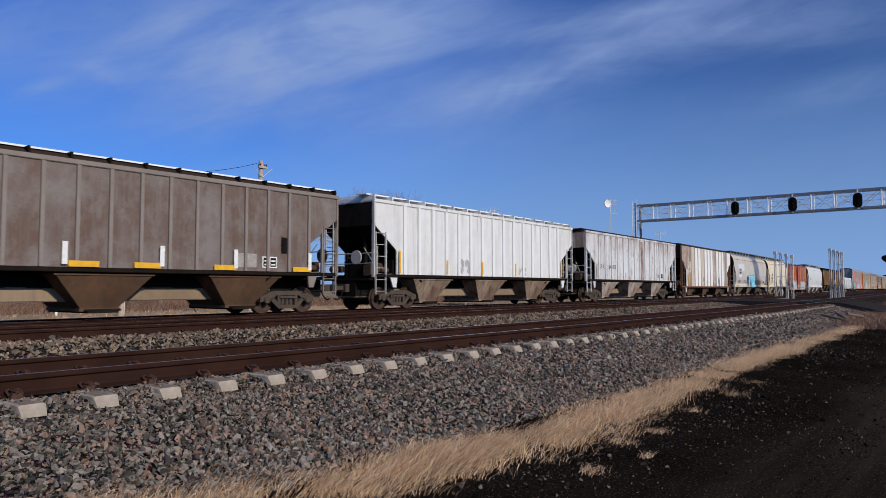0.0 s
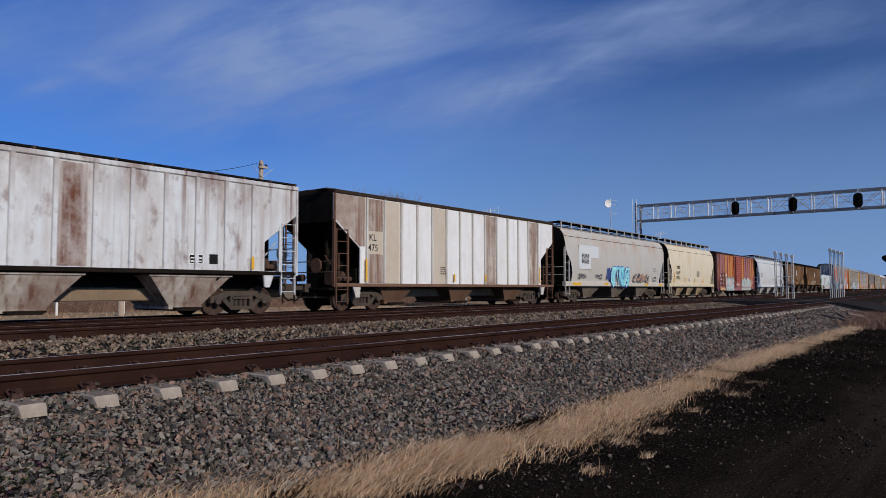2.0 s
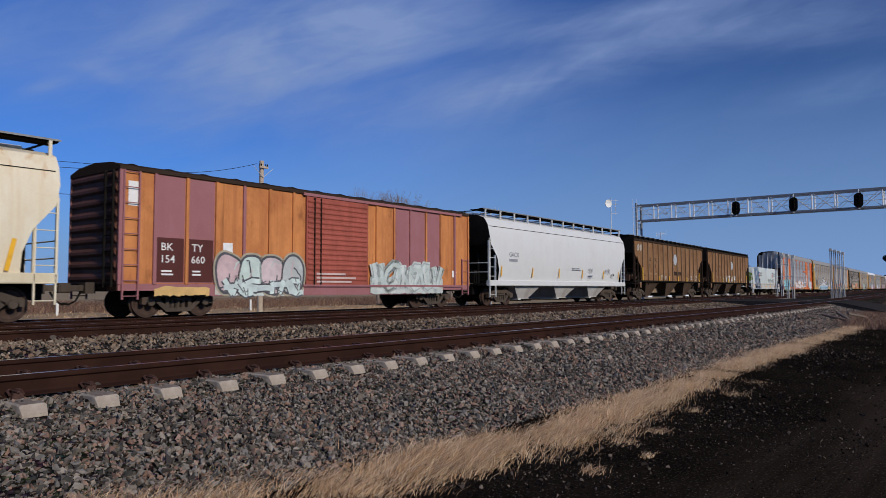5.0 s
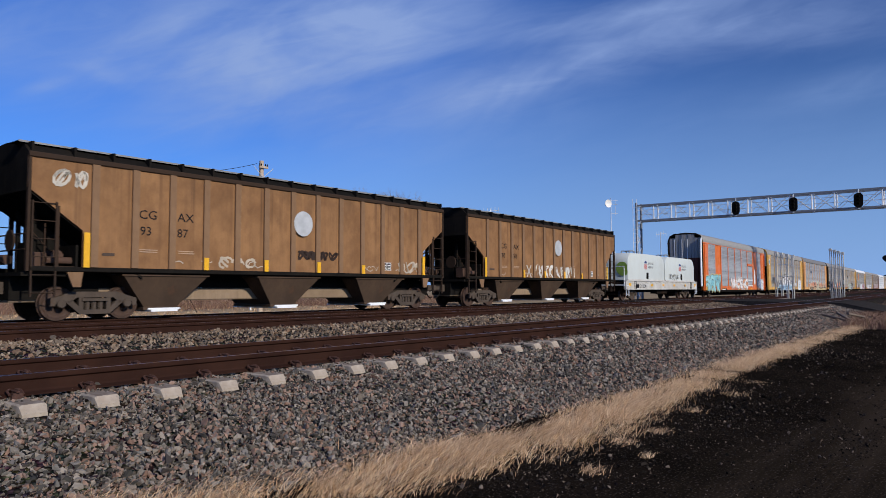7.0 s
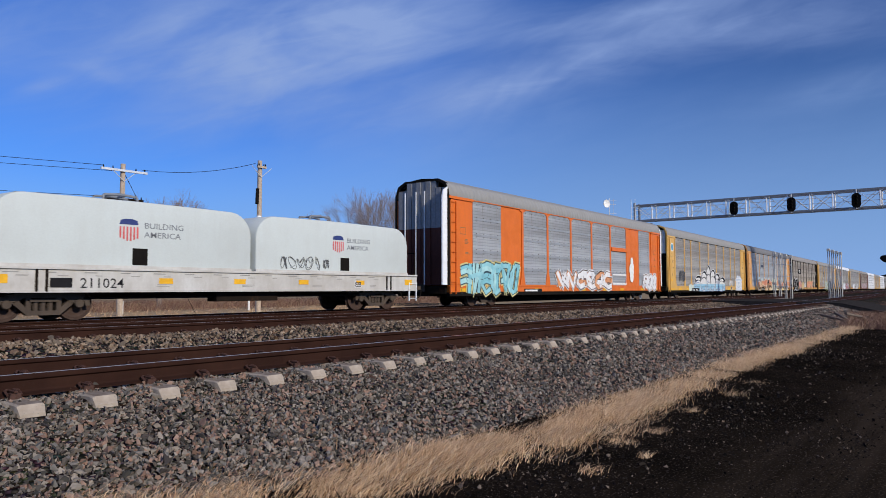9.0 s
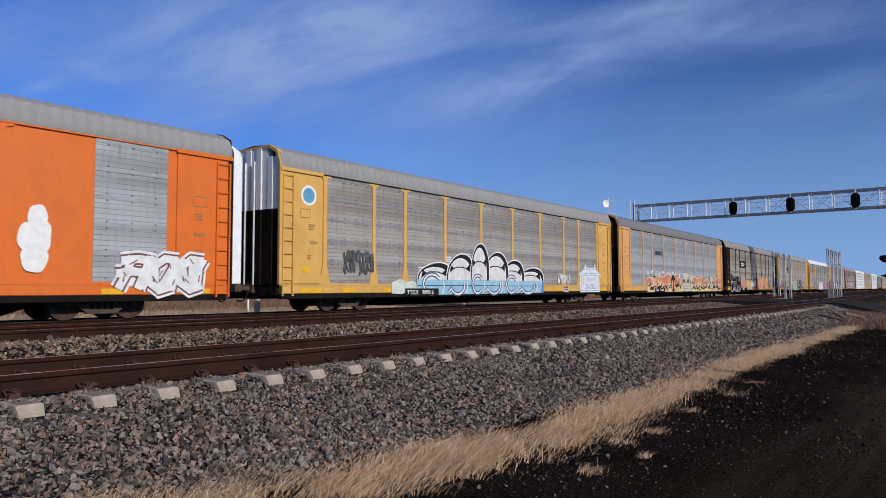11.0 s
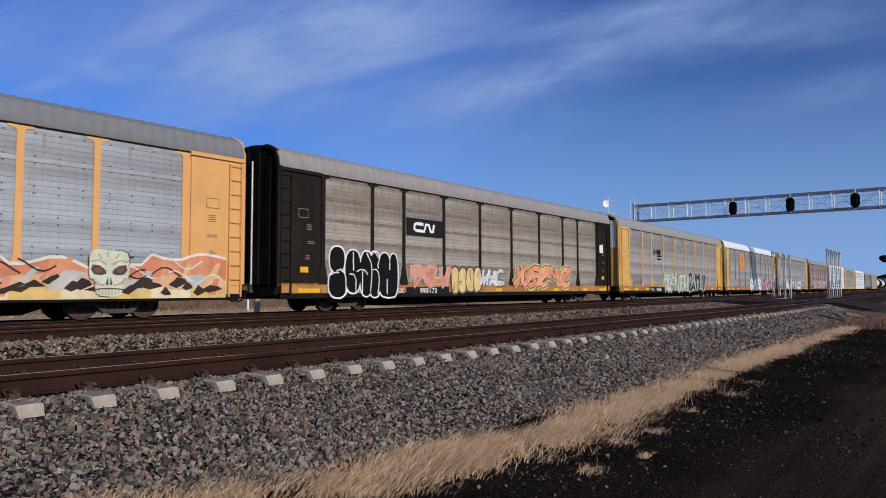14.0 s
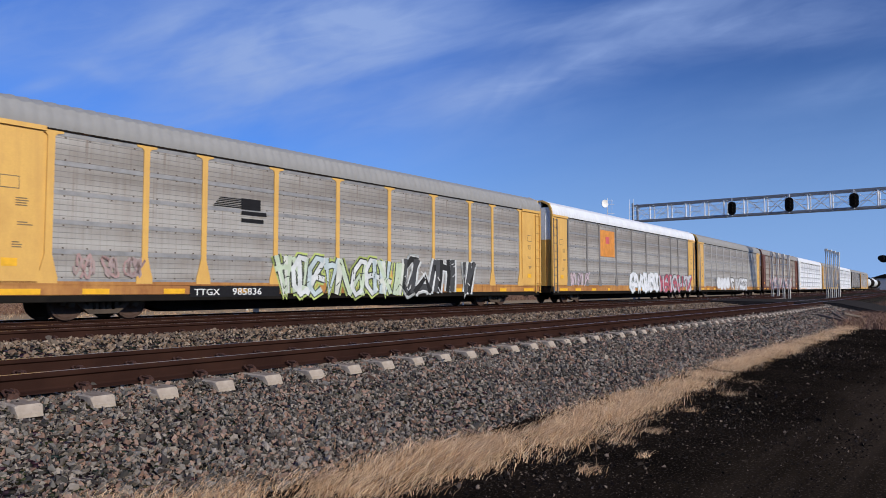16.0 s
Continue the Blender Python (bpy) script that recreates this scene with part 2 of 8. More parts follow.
def gravel_road_mat():
    """Black cinders along the verge, browner packed gravel where wheels run."""
    k = Nodes("dark_cinder_gravel")
    sep = k.t.nodes.new("ShaderNodeSeparateXYZ")
    k.link(k.tc.outputs["Object"], sep.inputs[0])
    edge = k.math("ADD", sep.outputs[1], k.ramp(k.noise(0.9, (.4, 1, 1), detail=5), .3, .7, -.35, .35))
    packed = k.ramp(edge, 2.15, 1.35)
    rut = k.ramp(k.noise(1.0, (.12, 2.4, 1), detail=4), .38, .62)
    c = k.mix(k.ramp(k.noise(0.7, detail=6, rough=0.6), 0.4, 0.66), (.0060, .0046, .0036), (.014, .0100, .0074))
    brown = k.mix(rut, (.016, .0115, .0080), (.034, .0242, .0165))
    c = k.mix(packed, c, brown)
    c = k.mix(k.ramp(k.noise(46, detail=2, rough=0.5), 0.58, 0.70, 0, .8), c, (.075, .056, .042))
    bump = k.math("ADD", k.noise(30, detail=4), k.math("MULTIPLY", k.noise(4, detail=4), 1.5))
    return k.done(c, 0.95, 0, bump, 0.02, 0.8, 0.0)


def bed_mat():
    k = Nodes("ballast_bed")
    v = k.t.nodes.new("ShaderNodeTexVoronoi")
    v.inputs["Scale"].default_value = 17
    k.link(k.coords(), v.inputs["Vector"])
    # near-black rims paint the shade in the gaps between stones
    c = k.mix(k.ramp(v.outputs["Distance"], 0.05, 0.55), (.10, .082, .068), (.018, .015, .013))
    c = k.mix(0.4, c, v.outputs["Color"], "SOFT_LIGHT")
    return k.done(c, 0.95, 0, k.math("SUBTRACT", 1.0, v.outputs["Distance"]), 0.04, 0.9, 0.0)


def rail_mat(name, shine):
    k = Nodes(name)
    base = k.mix(k.ramp(k.noise(2.0, detail=6), 0.35, 0.7), (.025, .0112, .0085), (.040, .0180, .0125))
    base = k.mix(k.ramp(k.noise(40, detail=3), 0.4, 0.7, 0, .5), base, (.030, .017, .0125))
    if shine:
        return k.done((.32, .33, .36), 0.28, 1.0, k.noise(30, (0.05, 1, 1)), 0.002, 0.2)
    return k.done(base, 0.75, 0.0, k.noise(55, detail=3), 0.003, 0.4, 0.02)


def concrete_mat():
    k = Nodes("tie_concrete")
    c = k.mix(k.ramp(k.noise(5, detail=6, rough=0.65), 0.35, 0.7), (.44, .375, .30), (.27, .215, .165))
    c = k.mix(k.ramp(k.random(), 0, 1, 0, .35), c, (.40, .33, .26))
    c = k.mix(k.ramp(k.noise(60, detail=2), 0.6, 0.7, 0, .6), c, (.2, .18, .16))
    sep = k.t.nodes.new("ShaderNodeSeparateXYZ")        # brake dust and grit lie on the flat tops
    k.link(k.t.nodes.new("ShaderNodeNewGeometry").outputs["Normal"], sep.inputs[0])
    dust = k.math("MULTIPLY", k.ramp(sep.outputs[2], .8, .97), k.ramp(k.noise(9, detail=6, rough=.65), .3, .6, .35, .95))
    c = k.mix(dust, c, (.17, .128, .095))
    return k.done(c, 0.85, 0, k.noise(35, detail=5), 0.005, 0.5, 0.1)


def grass_mat():
    k = Nodes("dry_grass")
    rnd = k.random(per_island=True)
    cr = k.t.nodes.new("ShaderNodeValToRGB")
    e = cr.color_ramp.elements
    e[0].color, e[1].color = (.20, .105, .05, 1), (.88, .66, .42, 1)
    m = e.new(0.5)
    m.color = (.63, .385, .205, 1)
    k.link(rnd, cr.inputs[0])
    k.b.inputs["Transmission Weight"].default_value = 0.0
    return k.done(cr.outputs[0], 0.7, gloss=0.1)


def perforated_mat(name, color, dirt, amount):
    """Galvanised side panels: rows of small holes, creases, dirt runs."""
    k = Nodes(name)
    sep = k.t.nodes.new("ShaderNodeSeparateXYZ")
    k.link(k.tc.outputs["Object"], sep.inputs[0])
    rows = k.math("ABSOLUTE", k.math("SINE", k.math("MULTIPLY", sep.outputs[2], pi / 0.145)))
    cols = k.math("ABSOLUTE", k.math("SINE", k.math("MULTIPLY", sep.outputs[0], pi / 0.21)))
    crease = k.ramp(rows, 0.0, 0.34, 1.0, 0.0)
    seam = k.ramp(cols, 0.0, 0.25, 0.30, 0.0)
    blot = k.ramp(k.noise(0.5, detail=6, rough=0.62), 0.36, 0.7)
    run = k.ramp(k.noise(1.0, (4, 4, 0.18), detail=5), 0.42, 0.75)
    c = k.mix(k.math("MULTIPLY", k.math("MAXIMUM", blot, run), amount), color, dirt)
    sheet = k.noise(1.0, (0.22, 0.22, 1.7), detail=2, rough=0.4)          # rows of sheets that weathered unalike
    c = k.mix(k.ramp(sheet, 0.48, 0.66, 0, .55), c, tuple(min(1, q * 1.45) for q in color))
    c = k.mix(k.ramp(sheet, 0.46, 0.30, 0, .55), c, tuple(q * .55 for q in dirt))
    drip = k.ramp(k.noise(1.0, (7, 7, 0.25), detail=6, rough=0.65), 0.60, 0.70)
    c = k.mix(k.math("MULTIPLY", drip, .55), c, (dirt[0] * .75, dirt[1] * .55, dirt[2] * .4))
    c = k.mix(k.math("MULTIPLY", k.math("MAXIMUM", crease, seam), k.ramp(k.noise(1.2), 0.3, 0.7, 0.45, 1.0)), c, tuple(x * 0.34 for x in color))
    bump = k.math("ADD", rows, k.math("MULTIPLY", cols, 0.4))
    return k.done(c, 0.55, 0.1, bump, 0.006, 0.4)


M_BED, M_ROAD, M_GROUND = bed_mat(), gravel_road_mat(), ground_mat()
M_RAIL, M_HEAD, M_TIE, M_GRASS = rail_mat("rail_rust", False), rail_mat("rail_polished", True), concrete_mat(), grass_mat()
M_CLIP = plain("clip_rust", (.075, .034, .024), 0.75, 0, .5, 40)
M_WOODTIE = plain("wood_tie", (.075, .055, .045), 0.9, 0, .5, 12)
M_ASPHALT = plain("crossing_asphalt", (.045, .04, .037), 0.9, 0, .4, 6)
M_TRUCK = paint("truck_steel", (.066, .052, .043), (.125, .096, .075), .7, .34, .75, .5, (.075, .035, .02))
M_WHEEL = plain("wheel_steel", (.068, .039, .028), 0.7, 0.1, .5, 6)
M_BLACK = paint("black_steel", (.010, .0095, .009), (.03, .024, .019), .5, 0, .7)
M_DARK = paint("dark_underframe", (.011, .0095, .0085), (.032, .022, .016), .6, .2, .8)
M_GALV = plain("galvanised_steel", (.66, .68, .70), 0.45, 0.3, .25, 5)
M_BRIDGE = plain("dark_shaded_zinc", (.22, .235, .26), .6, .2, .3, 4)
M_GALVL = plain("light_grey_paint", (.80, .81, .82), 0.5, 0.0, .12, 5)
M_YELLOW = plain("yellow_reflector", (.80, .42, .02), 0.5, 0, .2, 6)
M_WHITE = plain("white_marking", (.78, .77, .74), 0.6, 0, .15, 6)
M_INK = plain("black_marking", (.02, .02, .022), 0.6, 0, .2, 6)


# ---------------------------------------------------------------- mesh builder
class Mesh:
    """Collects vertices and faces; each face has a material slot."""

    def __init__(self):
        self.v, self.f, self.s = [], [], []

    def add(self, verts, faces, slot=0):
        o = len(self.v)
        self.v += [tuple(p) for p in verts]
        self.f += [tuple(i + o for i in f) for f in faces]
        self.s += [slot] * len(faces)
        return self

    def box(self, x0, x1, y0, y1, z0, z1, slot=0):
        if x0 > x1: x0, x1 = x1, x0
        if y0 > y1: y0, y1 = y1, y0
        if z0 > z1: z0, z1 = z1, z0
        p = [(x, y, z) for z in (z0, z1) for y in (y0, y1) for x in (x0, x1)]
        return self.add(p, [(0, 2, 3, 1), (4, 5, 7, 6), (0, 1, 5, 4), (2, 6, 7, 3), (0, 4, 6, 2), (1, 3, 7, 5)], slot)

    def cbox(self, x0, x1, y0, y1, z0, z1, c, slot=0):
        """A box whose four long edges along x are chamfered."""
        pr = [(y0 + c, z0), (y1 - c, z0), (y1, z0 + c), (y1, z1 - c), (y1 - c, z1), (y0 + c, z1), (y0, z1 - c), (y0, z0 + c)]
        return self.extrude_x(pr, x0, x1, slot)

    def extrude_x(self, prof, x0, x1, slot=0):
        n = len(prof)
        p = [(x0, y, z) for y, z in prof] + [(x1, y, z) for y, z in prof]
        f = [(i, (i + 1) % n, n + (i + 1) % n, n + i) for i in range(n)]
        return self.add(p, f + [tuple(range(n))[::-1], tuple(range(n, 2 * n))], slot)

    def extrude_y(self, prof, y0, y1, slot=0):
        n = len(prof)
        p = [(x, y0, z) for x, z in prof] + [(x, y1, z) for x, z in prof]
        f = [(i, (i + 1) % n, n + (i + 1) % n, n + i) for i in range(n)]
        return self.add(p, f + [tuple(range(n))[::-1], tuple(range(n, 2 * n))], slot)

    def rod(self, a, b, r, n=8, slot=0, r2=None):
        a, b = Vector(a), Vector(b)
        d = (b - a).normalized()
        u = d.orthogonal().normalized()
        w = d.cross(u)
        r2 = r if r2 is None else r2
        p = [a + (u * cos(2 * pi * i / n) + w * sin(2 * pi * i / n)) * r for i in range(n)]
        p += [b + (u * cos(2 * pi * i / n) + w * sin(2 * pi * i / n)) * r2 for i in range(n)]
        f = [(i, (i + 1) % n, n + (i + 1) % n, n + i) for i in range(n)]
        return self.add(p, f + [tuple(range(n))[::-1], tuple(range(n, 2 * n))], slot)

    def lathe_y(self, prof, cx=0, cz=0, n=28, slot=0):
        """prof: (radius, y) rows turned round the y axis."""
        p, f = [], []
        for r, y in prof:
            p += [(cx + r * cos(2 * pi * i / n), y, cz + r * sin(2 * pi * i / n)) for i in range(n)]
        for j in range(len(prof) - 1):
            f += [(j * n + i, j * n + (i + 1) % n, (j + 1) * n + (i + 1) % n, (j + 1) * n + i) for i in range(n)]
        return self.add(p, f, slot)

    def grid(self, rows, slot=0):
        m = len(rows[0])
        p = [q for r in rows for q in r]
        f = [(j * m + i, j * m + i + 1, (j + 1) * m + i + 1, (j + 1) * m + i) for j in range(len(rows) - 1) for i in range(m - 1)]
        return self.add(p, f, slot)

    def data(self, name, mats, smooth=30):
        me = bpy.data.meshes.new(name)
        me.from_pydata(self.v, [], self.f)
        for m in (mats if isinstance(mats, (list, tuple)) else [mats]):
            me.materials.append(m)
        me.polygons.foreach_set("material_index", self.s)
        bm = bmesh.new()
        bm.from_mesh(me)
        bmesh.ops.recalc_face_normals(bm, faces=bm.faces)
        bm.to_mesh(me)
        bm.free()
        if smooth:
            me.polygons.foreach_set("use_smooth", [True] * len(me.polygons))
            me.set_sharp_from_angle(angle=radians(smooth))
        me.update()
        return me


def part(name, mesh, mats=None, parent=None, label="", at=None):
    """Links a Mesh (or ready mesh data) as ONE object under a thing or a part."""
    data = mesh.data(name, mats) if isinstance(mesh, Mesh) else mesh
    ob = new(name, data)
    if parent is not None:
        ob.parent = parent
    if at is not None:
        ob.location = at
    return tagged(ob, label)


def thing(name, label, category, group="", kind=""):
    return tagged(new(name), label, category, group, kind)


# ---------------------------------------------------------------- the lines of the tracks
BEND, BEND_END = 0.00104, 60.0     # a gentle bend to the north, then straight


def curve(x):
    m = min(max(x, 0.0), BEND_END)
    return BEND * m * m / 2 + BEND * m * (x - m if x > BEND_END else 0.0)


def heading(x):
    return BEND * min(max(x, 0.0), BEND_END)


GAUGE = 1.505
TRACKS = {"near": (6.828, 0.0), "middle": (13.16, 0.05), "far": (20.5026 - GAUGE / 2, -0.0844)}   # near rail's line, rail top
TIE_STEP, TIE_START = 0.6208, 2.388

# ---------------------------------------------------------------- ground and road
def profile_z(y):
    """Height of the ground at the lateral place y (on the line x = 0)."""
    knots = ((-400, -0.85), (2.2, -0.82), (3.5, -0.78), (4.4, -0.74), (5.95, -0.35), (6.24, -0.325), (6.45, -0.235), (8.7, -0.24), (9.6, -0.28), (10.9, -0.34), (12.3, -0.15),
             (15.6, -0.15), (17.6, -0.42), (18.8, -0.34), (22.6, -0.34), (24.2, -0.75), (40, -0.7), (400, -0.5))
    for (a, za), (b, zb) in zip(knots, knots[1:]):
        if y <= b:
            return za + (zb - za) * (y - a) / (b - a)
    return knots[-1][1]


CROSS0, CROSS1 = 44.0, 54.0      # the road that crosses the tracks


def build_ground():
    xs = [-800, -200, -60, -20, -8] + [i * 1.0 for i in range(-5, 62)] + [65, 70, 80, 95, 115, 140, 170, 220, 300, 420, 700, 1200, 3000]
    ys = [-3000, -800, -200, -60, -20, -8, -4, -1, 1, 2.2, 3, 3.5, 4, 4.4, 4.8, 5.2, 5.6, 5.95, 6.24, 6.45, 7.5, 8.6, 9.6, 10.3, 10.9, 11.6, 12.2, 13.5,
          16, 16.8, 17.6, 18.2, 18.8, 20.5, 22.6, 23.4, 24.2, 28, 34, 40, 60, 100, 200, 400, 1200, 3000]
    me = Mesh()
    rows = []
    for x in xs:
        row = []
        for y in ys:
            n = noise.noise((x * .35, y * .35, 3)) * 0.05 if not 5.5 < y < 23 else 0
            row.append((x, y + curve(x) * (1 if abs(y) < 500 else 0), profile_z(max(-400, min(400, y))) + n))
        rows.append(row)
    me.grid(rows)
    slots = []
    m = len(ys)
    for j in range(len(xs) - 1):
        for i in range(m - 1):
            y, x = (ys[i] + ys[i + 1]) / 2, (xs[j] + xs[j + 1]) / 2
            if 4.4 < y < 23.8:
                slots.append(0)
            elif -6 < y < 4.4 and x < 120:
                slots.append(1)
            else:
                slots.append(2)
    me.s = slots
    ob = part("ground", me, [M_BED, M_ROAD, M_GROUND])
    tagged(ob, "ballast beds, dark cinder road and dry prairie ground", "ground", kind="structure")


build_ground()


def rock_templates(count, rng):
    out = []
    for _ in range(count):
        bm = bmesh.new()
        for _ in range(8):
            p = Vector(rng.normal(size=3))
            p.normalize()
            p *= 0.7 + 0.6 * rng.random()
            bm.verts.new((p.x * (0.9 + .6 * rng.random()), p.y, p.z * .7))
        hull = bmesh.ops.convex_hull(bm, input=bm.verts)
        bmesh.ops.delete(bm, geom=[g for g in set(hull["geom_interior"] + hull["geom_unused"]) if isinstance(g, bmesh.types.BMVert)], context="VERTS")
        bmesh.ops.triangulate(bm, faces=bm.faces)
        bm.verts.ensure_lookup_table()
        idx = {v: i for i, v in enumerate(bm.verts)}
        out.append((np.array([v.co[:] for v in bm.verts]), np.array([[idx[v] for v in f.verts] for f in bm.faces])))
        bm.free()
    return out


RNG = np.random.default_rng(7)
ROCKS = rock_templates(14, RNG)


def scatter_rocks(name, label, mat, places, sizes):
    """ONE object of many loose stones. places: (n, 3); sizes: (n,)."""
    n = len(places)
    kind = RNG.integers(0, len(ROCKS), n)
    q = RNG.normal(size=(n, 4))
    q /= np.linalg.norm(q, axis=1)[:, None]
    w, x, y, z = q.T
    R = np.stack([np.stack([1 - 2 * (y * y + z * z), 2 * (x * y - z * w), 2 * (x * z + y * w)], -1),
                  np.stack([2 * (x * y + z * w), 1 - 2 * (x * x + z * z), 2 * (y * z - x * w)], -1),
                  np.stack([2 * (x * z - y * w), 2 * (y * z + x * w), 1 - 2 * (x * x + y * y)], -1)], 1)
    V, F, base = [], [], 0
    for k, (tv, tf) in enumerate(ROCKS):
        sel = np.nonzero(kind == k)[0]
        if not len(sel):
            continue
        vv = np.einsum("nij,vj->nvi", R[sel] * sizes[sel][:, None, None], tv) + places[sel][:, None, :]
        V.append(vv.reshape(-1, 3))
        F.append((tf[None] + (np.arange(len(sel)) * len(tv))[:, None, None]).reshape(-1, 3) + base)
        base += len(sel) * len(tv)
    V, F = np.concatenate(V), np.concatenate(F)
    me = bpy.data.meshes.new(name)
    me.vertices.add(len(V))
    me.vertices.foreach_set("co", V.astype(np.float32).ravel())
    me.loops.add(len(F) * 3)
    me.loops.foreach_set("vertex_index", F.astype(np.int32).ravel())
    me.polygons.add(len(F))
    me.polygons.foreach_set("loop_start", np.arange(0, len(F) * 3, 3, dtype=np.int32))
    me.materials.append(mat)
    me.polygons.foreach_set("use_smooth", np.zeros(len(F), dtype=bool))
    me.update(calc_edges=True)
    return tagged(new(name, me), label, "ballast", kind="stuff")


CURVE_V, PROFILE_V = np.vectorize(curve), np.vectorize(profile_z)


def stones_on(x0, x1, y0, y1, per_m2, near_size, lift=0.0):
    n = int((x1 - x0) * (y1 - y0) * per_m2)
    x, y = RNG.uniform(x0, x1, n), RNG.uniform(y0, y1, n)
    z = PROFILE_V(y) + lift + RNG.uniform(-.03, .020, n)
    size = near_size * RNG.lognormal(0, .28, n)
    return np.stack([x, y + CURVE_V(x), z], -1), size


def join_scatter(*sets):
    return np.concatenate([s[0] for s in sets]), np.concatenate([s[1] for s in sets])


def build_ballast():
    p, s = join_scatter(stones_on(1.0, 9, 4.25, 6.9, 1900, .0215), stones_on(9, 18, 4.3, 6.9, 1000, .027), stones_on(18, 36, 4.4, 6.9, 380, .038), stones_on(36, 43.8, 4.6, 6.95, 260, .044, .03),
                        stones_on(1, 30, 6.9, 8.3, 60, .034, -.01), stones_on(30, 43.8, 6.9, 8.3, 60, .04, .02))
    # keep stones off the ties
    k = ((p[:, 0] - TIE_START) / TIE_STEP + 0.5) % 1.0
    lateral = p[:, 1] - CURVE_V(p[:, 0])
    on_tie = (np.abs(k - 0.5) < 0.20) & (lateral > 6.828 - 0.58) & (p[:, 0] < 60)
    far = np.clip((p[:, 0] - 9) / 9, 0, 1)
    spill = RNG.random(len(p)) < np.maximum(np.clip((lateral - 6.42) * 1.6, .01, .5), .42 * far)
    p[:, 2] += np.where(on_tie, .03, 0)              # some stones spill onto the ties near the rail
    scatter_rocks("ballast_shoulder", "loose crushed grey and pinkish stone ballast beside the concrete ties", M_BALLAST, p[~on_tie | spill], s[~on_tie | spill])
    p, s = join_scatter(stones_on(3, 20, 8.5, 13.1, 170, .034, .012), stones_on(20, CROSS0, 8.5, 13.1, 90, .044, .012))
    scatter_rocks("ballast_between_tracks", "brown and grey crushed stone lying between two tracks", M_BALLAST2, p, s)
    p, s = join_scatter(stones_on(5, 40, 14.9, 19.6, 60, .042, .012), stones_on(5, 34, 20.2, 24.3, 40, .045, .012))
    scatter_rocks("ballast_far_track", "brown crushed stone round the track that carries the train", M_BALLAST2, p, s)
    p, s = join_scatter(stones_on(1, 9, 1.0, 4.4, 520, .009), stones_on(2, 10, 2.3, 4.4, 150, .018), stones_on(10, 20, 2.3, 4.4, 60, .022), stones_on(9, 34, 0.5, 4.2, 90, .014))
    scatter_rocks("road_gravel", "small dark cinders and stray stones on the road", stone_mat("cinders", [(.012, .010, .009), (.018, .014, .012), (.007, .0065, .006), (.03, .024, .02), (.011, .009, .0085), (.021, .017, .0145), (.19, .145, .115), (.013, .010, .0095), (.075, .056, .044)]), p, s)


build_ballast()


def sweep(profile, y_line, z_line, xs):
    me = Mesh()
    n = len(profile)
    rows = [[(x, y_line + curve(x) + a, z_line + b) for a, b, _ in profile] for x in xs]
    p = [q for r in rows for q in r]
    for i in range(n):
        f = [(j * n + i, j * n + (i + 1) % n, (j + 1) * n + (i + 1) % n, (j + 1) * n + i) for j in range(len(xs) - 1)]
        if i == 0:
            me.add(p, f, profile[i][2])
        else:
            me.f += f
            me.s += [profile[i][2]] * len(f)
    return me


RAIL = ((-.075, -.187, 0), (-.075, -.176, 0), (-.022, -.158, 0), (-.009, -.14, 0), (-.009, -.06, 0), (-.034, -.044, 0), (-.037, -.036, 0), (-.036, -.010, 0), (-.026, 0, 1),
        (.026, 0, 0), (.036, -.010, 0), (.037, -.036, 0), (.034, -.044, 0), (.009, -.06, 0), (.009, -.14, 0), (.022, -.158, 0), (.075, -.176, 0), (.075, -.187, 0))
RAIL_XS = [-40, -20, -10] + [i * 2.0 for i in range(-2, 35)] + [75, 85, 100, 130, 170, 230, 320, 450]


def tie_mesh(length, mat):
    """A concrete tie: tapered flanks, ends slightly splayed, top dipped in the middle."""
    me = Mesh()
    rows = []
    for y, top, w in ((-length / 2, -.075, .098), (-length / 2 + .05, -.006, .108), (-length / 2 + .09, 0, .112), (-.5, 0, .112), (-.3, -.03, .105), (.3, -.03, .105), (.5, 0, .112), (length / 2 - .09, 0, .112), (length / 2 - .05, -.006, .108), (length / 2, -.075, .098)):
        rows.append([(-w - .02, y, -.22), (-w, y, top - .015), (-w + .015, y, top), (w - .015, y, top), (w, y, top - .015), (w + .02, y, -.22)])
    me.grid(rows)
    o = len(me.v)
    me.f += [(0, 1, 2, 3, 4, 5), tuple(range(o - 6, o))[::-1]]
    me.s += [0, 0]
    return me.data("tie", mat)


def clip_mesh():
    """A shoulder casting with its bent spring clip."""
    me = Mesh()
    me.extrude_y([(-.05, -.01), (.05, -.01), (.04, .045), (-.04, .045)], -.05, .03)
    pts = [(-.055, -.02, .03), (-.055, .05, .06), (-.02, .075, .065), (-.005, -.06, .055), (.005, -.06, .055), (.02, .075, .065), (.055, .05, .06), (.055, -.02, .03)]
    for a, b in zip(pts, pts[1:]):
        me.rod(a, b, .011, 6)
    return me.data("clip", M_CLIP)


TIE_DATA, CLIP_DATA = tie_mesh(2.59, M_TIE), clip_mesh()
WOOD_TIE_DATA = tie_mesh(2.59, M_WOODTIE)


